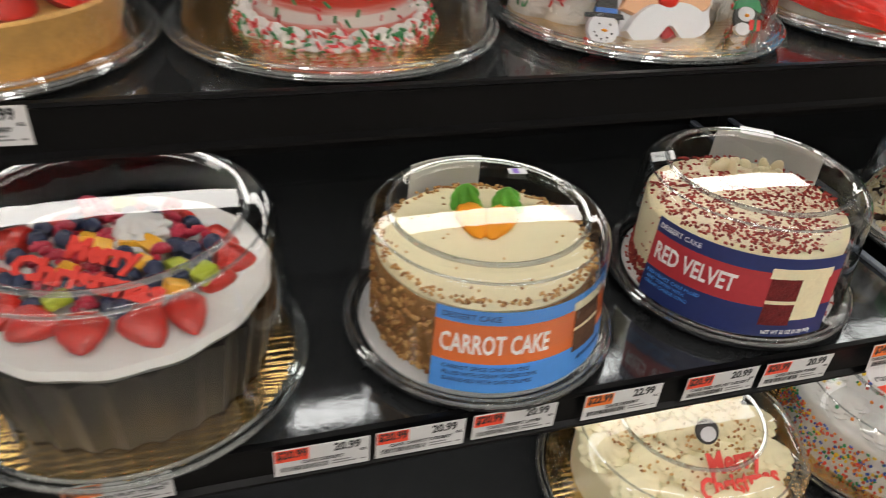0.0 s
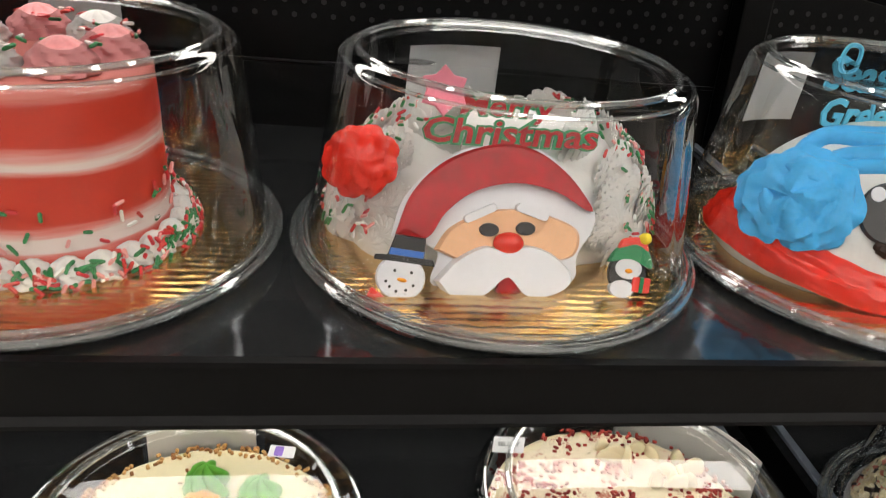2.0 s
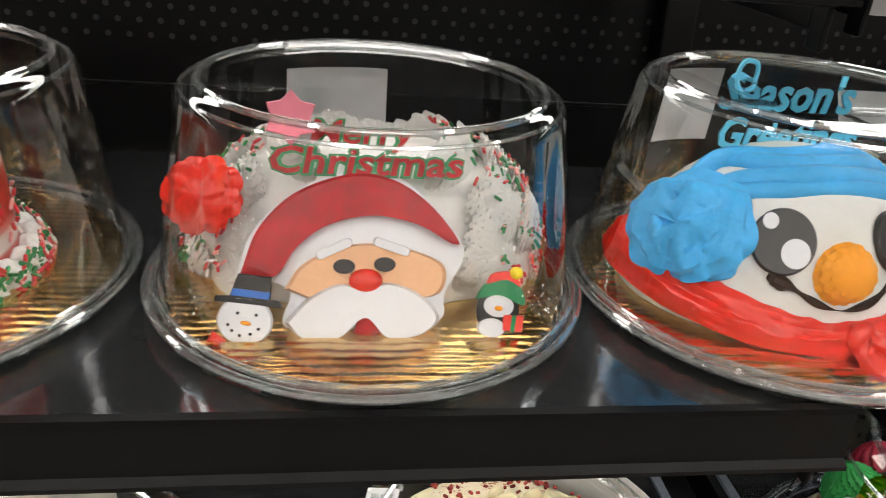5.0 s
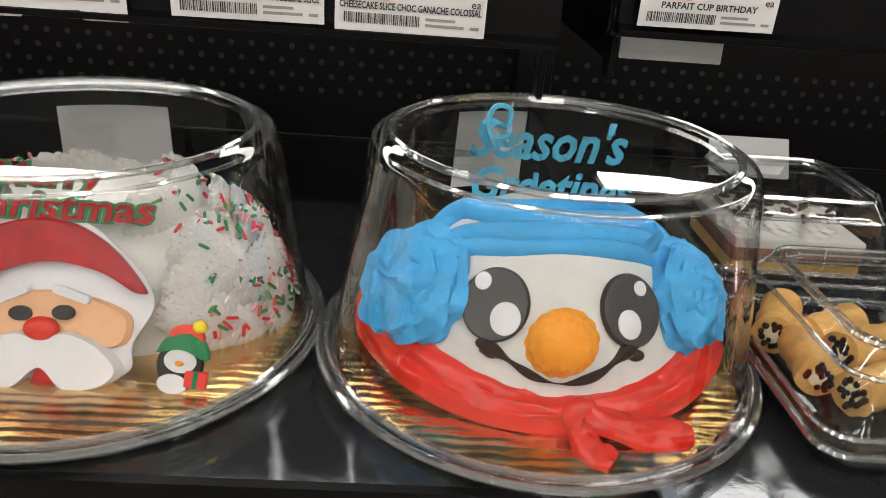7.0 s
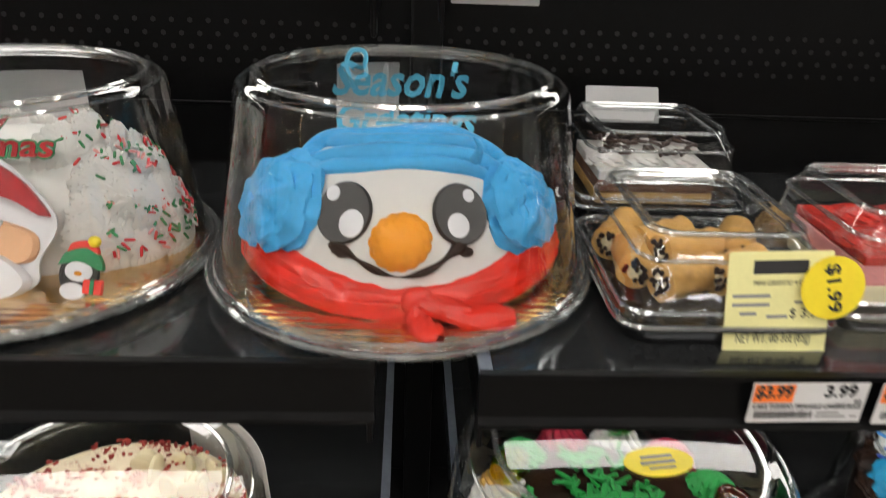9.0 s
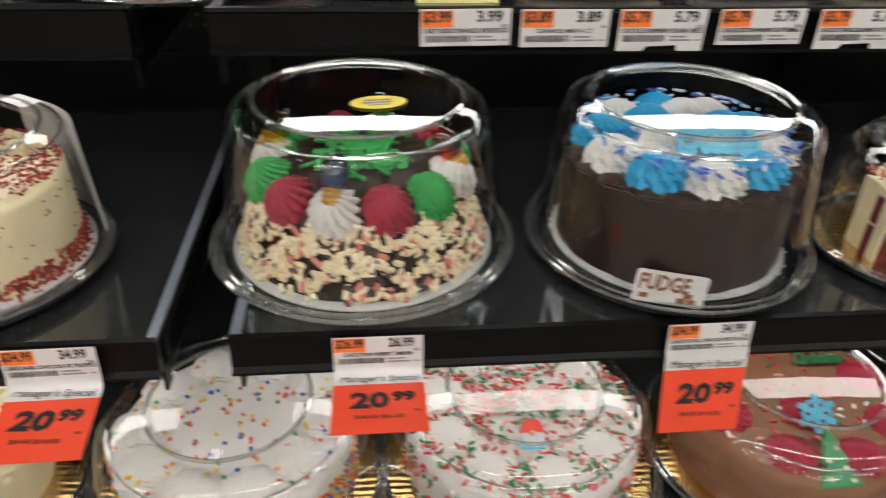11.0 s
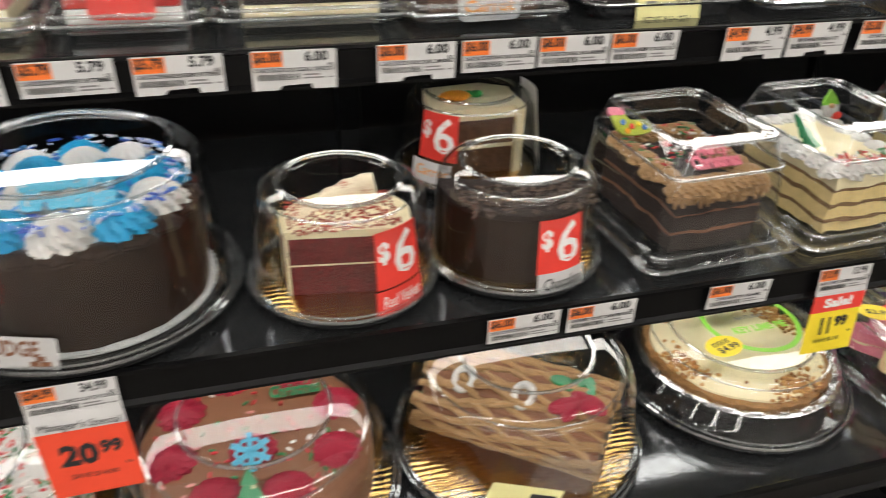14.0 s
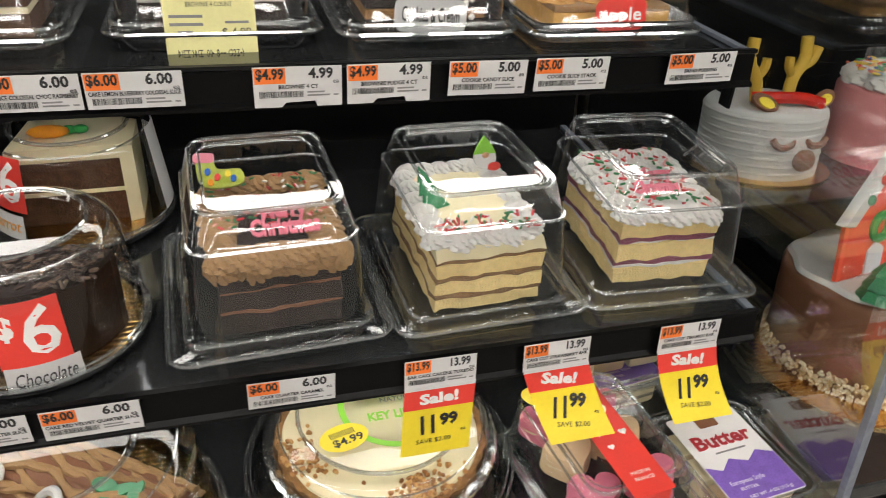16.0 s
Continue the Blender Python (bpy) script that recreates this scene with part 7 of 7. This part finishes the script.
t = slice_box("brownie_box", 1.790, 0.190, "boxed frosted brownies with a pale yellow weight label", ((CHOCCAKE, 0.026), (WHITE, 0.008)), WHITE, y=0.80, black=True)
sprinkles(80, lambda g: ((g.uniform(-0.06, 0.06), g.uniform(-0.05, 0.05), 0.052), (0, 0, 1)), 0.003, XMAS, t)
acme_label(t, upright(-0.004, -0.078, 0.022, 10), "BROWNIE 4 COUNT", "$ 4.99", "NET WT. 0lb 8oz (227g)", 0.078, 0.085)
t = slice_box("cookies_and_cream_slice", 1.985, 0.175, "cookies and cream cake slice in a clear box", ((CHOCCAKE, 0.012), (CRUMB, 0.010), (CHOCCAKE, 0.012), (WHITE, 0.008)), WHITE, (PAPERG, "Cookies & Cream", INK, 0.070, 0.032, 0.030), y=0.785)
sprinkles(90, lambda g: ((g.uniform(-0.06, 0.06), g.uniform(-0.06, 0.05), g.uniform(0.02, 0.055)), (0, -1, 0.5)), 0.006, island_mat("cookie_bits", [(0.03, 0.02, 0.018), (0.7, 0.68, 0.62)]), t, "cookie_crumbs", long=1.2)
t = slice_box("bread_pudding_box", 2.175, 0.190, "apple bread pudding in a foil tray with a clear lid", ((PASTRY, 0.020), (CARAMEL, 0.006)), PASTRY, (REDP, "apple", WHITEP, 0.056, 0.030, 0.032), y=0.770)
part("foil_tray", loft([ring(rrect(-0.075, 0.075, -0.062, 0.062, 0.01, 5), 0.0095), ring(rrect(-0.086, 0.086, -0.072, 0.072, 0.012, 5), 0.026), ring(rrect(-0.090, 0.090, -0.076, 0.076, 0.012, 5), 0.027)], False), SILVER, t, "crimped foil tray", True)

# ---- price tags along the rails ----
YB, TB = 0.569, 1.0395
HANG = {0.549: (88, 0.10), 0.820: (96, 0.0), 1.115: (2, 0.05), 1.927: (3, -0.05), 2.045: (42, 0.28), 2.193: (44, 0.16)}  # curl and sideways sway of the hanging tickets
for x, price, product, extra, red in ((-0.188, "24.99", "CAKE FRESH FRUIT TOPPED", "", False), (-0.035, "20.99", "CAKE DESSERT", "", True), (0.047, "20.99", "CAKE CARROT DESSERT", "", True), (0.131, "20.99", "CAKE DESSERT LAYER", "", True), (0.235, "22.99", "CAKE DESSERT", "", False), (0.338, "20.99", "CAKE RED VELVET DESSERT", "", True), (0.424, "20.99", "CAKE GOLDEN FUDGE", "", True), (0.549, "34.99", "CAKE DARK CHOCOLATE TRUFFLE", "manager", False),
                                        (0.820, "26.99", "CAKE STRAWBERRY DREAM", "manager", False), (1.115, "34.99", "CAKE ROYAL CHOCOLATE FUDGE", "manager", False), (1.535, "6.00", "CAKE CHOCOLATE QUARTER SLICE", "", False), (1.621, "6.00", "CAKE RED VELVET QUARTER SLICE", "", False), (1.786, "6.00", "CAKE QUARTER CARAMEL", "", False), (1.927, "13.99", "BAR CAKE CAKERIE TUXEDO", "sale", False), (2.045, "13.99", "CAKE CUT STRAWBERRY BAR", "sale", False), (2.193, "13.99", "CAKE CUT TIRAMISU BAR", "sale", False)):
    price_tag(x, YB, TB, price, product, extra=extra, red=red, w=0.070 if extra == "sale" else 0.077, curl=HANG.get(x, (0, 0))[0], sway=HANG.get(x, (0, 0))[1])
for x, price, product, torn in ((0.900, "3.99", "CAKE TUXEDO TRIANGLE CAKERIE SLICE", False), (0.983, "3.89", "CANNOLI MINI 4 CT", False), (1.066, "5.79", "CAKE SLICE RASPBERRY CREAM CHEESE", True), (1.152, "5.79", "CAKE SLICE STRAWBERRY BUTTERMILK", False), (1.240, "5.79", "CAKE SLICE TRIANGLE BLUEBERRY BUTTERMILK", True), (1.338, "6.00", "CAKE SLICE COLOSSAL CARROT", True), (1.450, "6.00", "CAKE SLICE COLOSSAL SMORES", True), (1.531, "6.00", "CAKE SLICE ARTISAN CHOC COLOSSAL", False), (1.609, "6.00", "CAKE SLICE COLOSSAL CHOC RASPBERRY", False), (1.686, "6.00", "CAKE LEMON BLUEBERRY COLOSSAL SLICE", False), (1.816, "4.99", "BROWNIE 4 CT", True), (1.895, "4.99", "BROWNIE FUDGE 4 CT", True), (1.987, "5.00", "COOKIE CANDY SLICE", False), (2.070, "5.00", "COOKIE SLICE OREO STACK".replace("OREO ", ""), False), (2.2085, "5.00", "BREAD PUDDING", False)):
    price_tag(x, 0.652, 1.2945, price, product, torn=torn, w=0.0745)
price_tag(-0.252, 0.670, 1.296, "32.99", "CAKE TART STRAWBERRY")
for x, price, product in ((0.352, "4.49", "CHEESECAKE CHERRY TOPPED SLICE"), (0.455, "4.49", "CHEESECAKE CARAMEL FUDGE COLOSSAL SLICE"), (0.541, "4.49", "CHEESECAKE SLICE CHOC GANACHE COLOSSAL")):
    price_tag(x, 0.757, ZD + 0.004, price, product, torn=x < 0.4, w=0.080)
price_tag(0.711, 0.787, ZD + 0.015, "4.00", "PARFAIT CUP BIRTHDAY", w=0.080)
card = tagged(new("shelf_card"), "blank white card tucked behind the rail", "card")
card.matrix_basis = upright(0.746, 0.828, 1.5245, 0)
part("card", plate(rrect(-0.033, 0.033, -0.012, 0.012, 0.001), 0.0005), PAPER, card)
price_tag(2.255, 0.484, 0.808, "3.99", "COOKIE BUTTER", w=0.077)

# ---- neighbouring case behind the glass ----
n2 = thing("neighbour_case", (2.75, 0, 0), "dark neighbouring bakery case beyond the glass", "display case")
part("back_panel", new_box(-0.38, 1.8, BACK, BACK + 0.04, 0.2, 2.1), PANEL, n2)
part("canopy", new_box(-0.38, 1.8, 0.72, BACK + 0.04, 2.02, 2.12, bevel=0.01), BLACK, n2)
part("plinth", new_box(-0.38, 1.8, 0.46, BACK, 0.0, 0.60, bevel=0.01), BLACK, n2)
part("low_deck", new_box(-0.38, 1.8, 0.46, BACK, 0.86, 0.88, bevel=0.004), STEEL, n2)
part("upper_deck", new_box(-0.38, 1.8, 0.76, BACK, 1.058, 1.070, bevel=0.004), STEEL, n2)
part("deck_rail", new_box(-0.38, 1.8, 0.750, 0.760, 1.033, 1.074, bevel=0.002), BLACK, n2)
part("end_glass", new_box(1.794, 1.8, 0.46, BACK, 0.6, 2.0), GLASS, n2)

t = thing("reindeer_cake", (2.550, 0.915, 1.0705), "white reindeer cake with golden tan antlers and closed dark eyes", "cake")
part("cake_board", lathe([(0.01, 0), (0.12, 0), (0.12, 0.003), (0.01, 0.003)], 90, lambda a, r, z: 1 + (0.01 * math.cos(44 * a) if r > 0.1 else 0)), GOLD, t, "scalloped gold cake board", True)
t.matrix_basis = t.matrix_basis @ Matrix.Diagonal((0.88, 0.88, 0.94, 1))
cake_body(t, 0.098, 0.003, 0.105, WHITE, "swirled white iced cake", 0.012, 0.006)
for i in range(8):
    zz = 0.012 + i * 0.0115
    part("icing_ridge", lathe([(0.0975 + 0.0018 * math.cos(k), zz + 0.003 * math.sin(k)) for k in [j * math.pi / 3 for j in range(7)]], 60, cap=False), WHITE, t, "", True)
for sx in (-1, 1):
    pts = [(sx * 0.030, -0.01, 0.105), (sx * 0.036, -0.008, 0.14), (sx * 0.052, -0.006, 0.165), (sx * 0.050, -0.004, 0.20)]
    bm = tube(curve_points(pts, 5), 0.010, 9)
    tube(curve_points([(sx * 0.046, -0.006, 0.155), (sx * 0.066, -0.006, 0.165), (sx * 0.074, -0.006, 0.185)], 4), 0.0085, 8, bm=bm)
    tube(curve_points([(sx * 0.036, -0.008, 0.14), (sx * 0.024, -0.008, 0.155), (sx * 0.022, -0.008, 0.17)], 4), 0.0075, 8, bm=bm)
    part("antler", bm, mat("golden_icing", (0.62, 0.40, 0.05), 0.5, 0, 0.15, 60, 0.4, 100), t, "golden tan icing antler", True)
    part("ear", plate(oval(0.024, 0.013), 0.005), CHOCM, t, "brown ear", True, upright(sx * 0.055, -0.062, 0.116, 35, 0, sx * 25))
    part("inner_ear", plate(oval(0.014, 0.008), 0.003), YELLOW, t, "", True, upright(sx * 0.055, -0.067, 0.117, 35, 0, sx * 25))
    part("closed_eye", tube(curve_points([(sx * 0.030 - 0.020, -0.093, 0.068), (sx * 0.030 - 0.010, -0.0975, 0.058), (sx * 0.030 + 0.010, -0.0975, 0.058), (sx * 0.030 + 0.020, -0.093, 0.066)], 4), 0.0055, 7), CHOCM, t, "brown closed eye", True)
part("red_garland", tube(curve_points([(-0.055, -0.03, 0.117), (-0.02, -0.055, 0.121), (0.02, -0.060, 0.119), (0.05, -0.07, 0.112)], 5), 0.009, 8), REDI, t, "", True)
part("nose", ball(bmesh.new(), ell(0.010, -0.102, 0.036, 0.020, 0.012, 0.017), 14), CHOCM, t, "brown round nose", True)
t = thing("pink_cake", (2.785, 0.900, 1.0705), "pink cake with white rosettes and a snowflake pick", "cake")
cake_body(t, 0.095, 0.0, 0.115, PINKI, "pink iced cake")
for i in range(9):
    a = i * 2 * math.pi / 9
    part("rosette", swirl(0.030, 0.026, 8), WHITE, t, "", True, pose(0.066 * math.cos(a), 0.066 * math.sin(a), 0.114))
sprinkles(160, disc_at(0, 0.09, 0.137), 0.004, RAINBOW, t)
b = bmesh.new()
for i in range(6):
    box(b, -0.003, 0.003, 0.0, 0.024, 0, 0.003)
    box(b, -0.009, 0.009, 0.012, 0.016, 0, 0.003)
    bmesh.ops.rotate(b, verts=b.verts, cent=(0, 0, 0), matrix=Matrix.Rotation(math.pi / 3, 3, "Z"))
part("snowflake_pick", b, CYANPL, t, "", False, upright(-0.02, -0.05, 0.165, 20))
t = thing("gingerbread_house_cake", (2.580, 0.665, 0.8805), "round cake with an orange gingerbread house topper and tree", "cake")
part("cake_board", lathe([(0.01, 0), (0.165, 0), (0.165, 0.003), (0.01, 0.003)], 110, lambda a, r, z: 1 + (0.01 * math.cos(54 * a) if r > 0.1 else 0)), GOLD, t, "gold cake board", True)
cake_body(t, 0.122, 0.003, 0.130, CHOCM, "milk chocolate iced cake", 0.012)
sprinkles(900, side_at(0.125, 0.004, 0.03), 0.005, island_mat("nut_crumbs", [(0.7, 0.55, 0.35), (0.55, 0.36, 0.18), (0.8, 0.7, 0.5)]), t, "nut_crumbs", long=1.2)
part("snow_icing", lathe([(0.01, 0.130), (0.116, 0.130), (0.112, 0.136), (0.01, 0.137)], 80, lambda a, r, z: 1 + 0.03 * math.sin(9 * a)), WHITE, t, "white icing snow", True)
HM = upright(-0.050, -0.010, 0.138, 5, 10) @ Matrix.Diagonal((1.05, 1.15, 1, 1))
part("house_front", plate([(-0.055, 0), (0.055, 0), (0.055, 0.070), (0.0, 0.130), (-0.055, 0.070)], 0.008), REDORANGE, t, "orange gingerbread house front", False, HM)
part("house_roof", plate([(-0.066, 0.064), (-0.050, 0.060), (0.004, 0.122), (0.055, 0.062), (0.066, 0.068), (0.002, 0.142)], 0.012), WHITE, t, "white iced roof", True, HM)
part("house_door", plate([(-0.014, 0.002), (0.014, 0.002), (0.014, 0.030), (0.0, 0.040), (-0.014, 0.030)], 0.010), WHITEPL, t, "", False, HM)
part("wreath", tube([(0.013 * math.cos(a), 0.055 + 0.013 * math.sin(a), 0.010) for a in [i * math.pi / 8 for i in range(17)]], 0.005, 7), GREENI, t, "green icing wreath", True, HM)
for dx, dy, material in ((-0.030, 0.088, GREENPL), (-0.014, 0.108, REDP), (0.016, 0.106, GREENPL), (0.034, 0.085, REDP)):
    part("candy_button", ball(bmesh.new(), ell(dx, dy, 0.013, 0.006, 0.006, 0.004), 9), material, t, "", True, HM)
part("tree_topper", lathe([(0.026, 0), (0.020, 0.012), (0.022, 0.014), (0.014, 0.028), (0.016, 0.030), (0.001, 0.052)], 20, lambda a, r, z: 1 + 0.08 * math.cos(8 * a)), GREENPL, t, "green tree topper", True, pose(-0.078, -0.066, 0.136))
part("star_topper", ball(bmesh.new(), ell(-0.078, -0.066, 0.190, 0.006, 0.006, 0.006), 8), YELLOW, t, "", True)
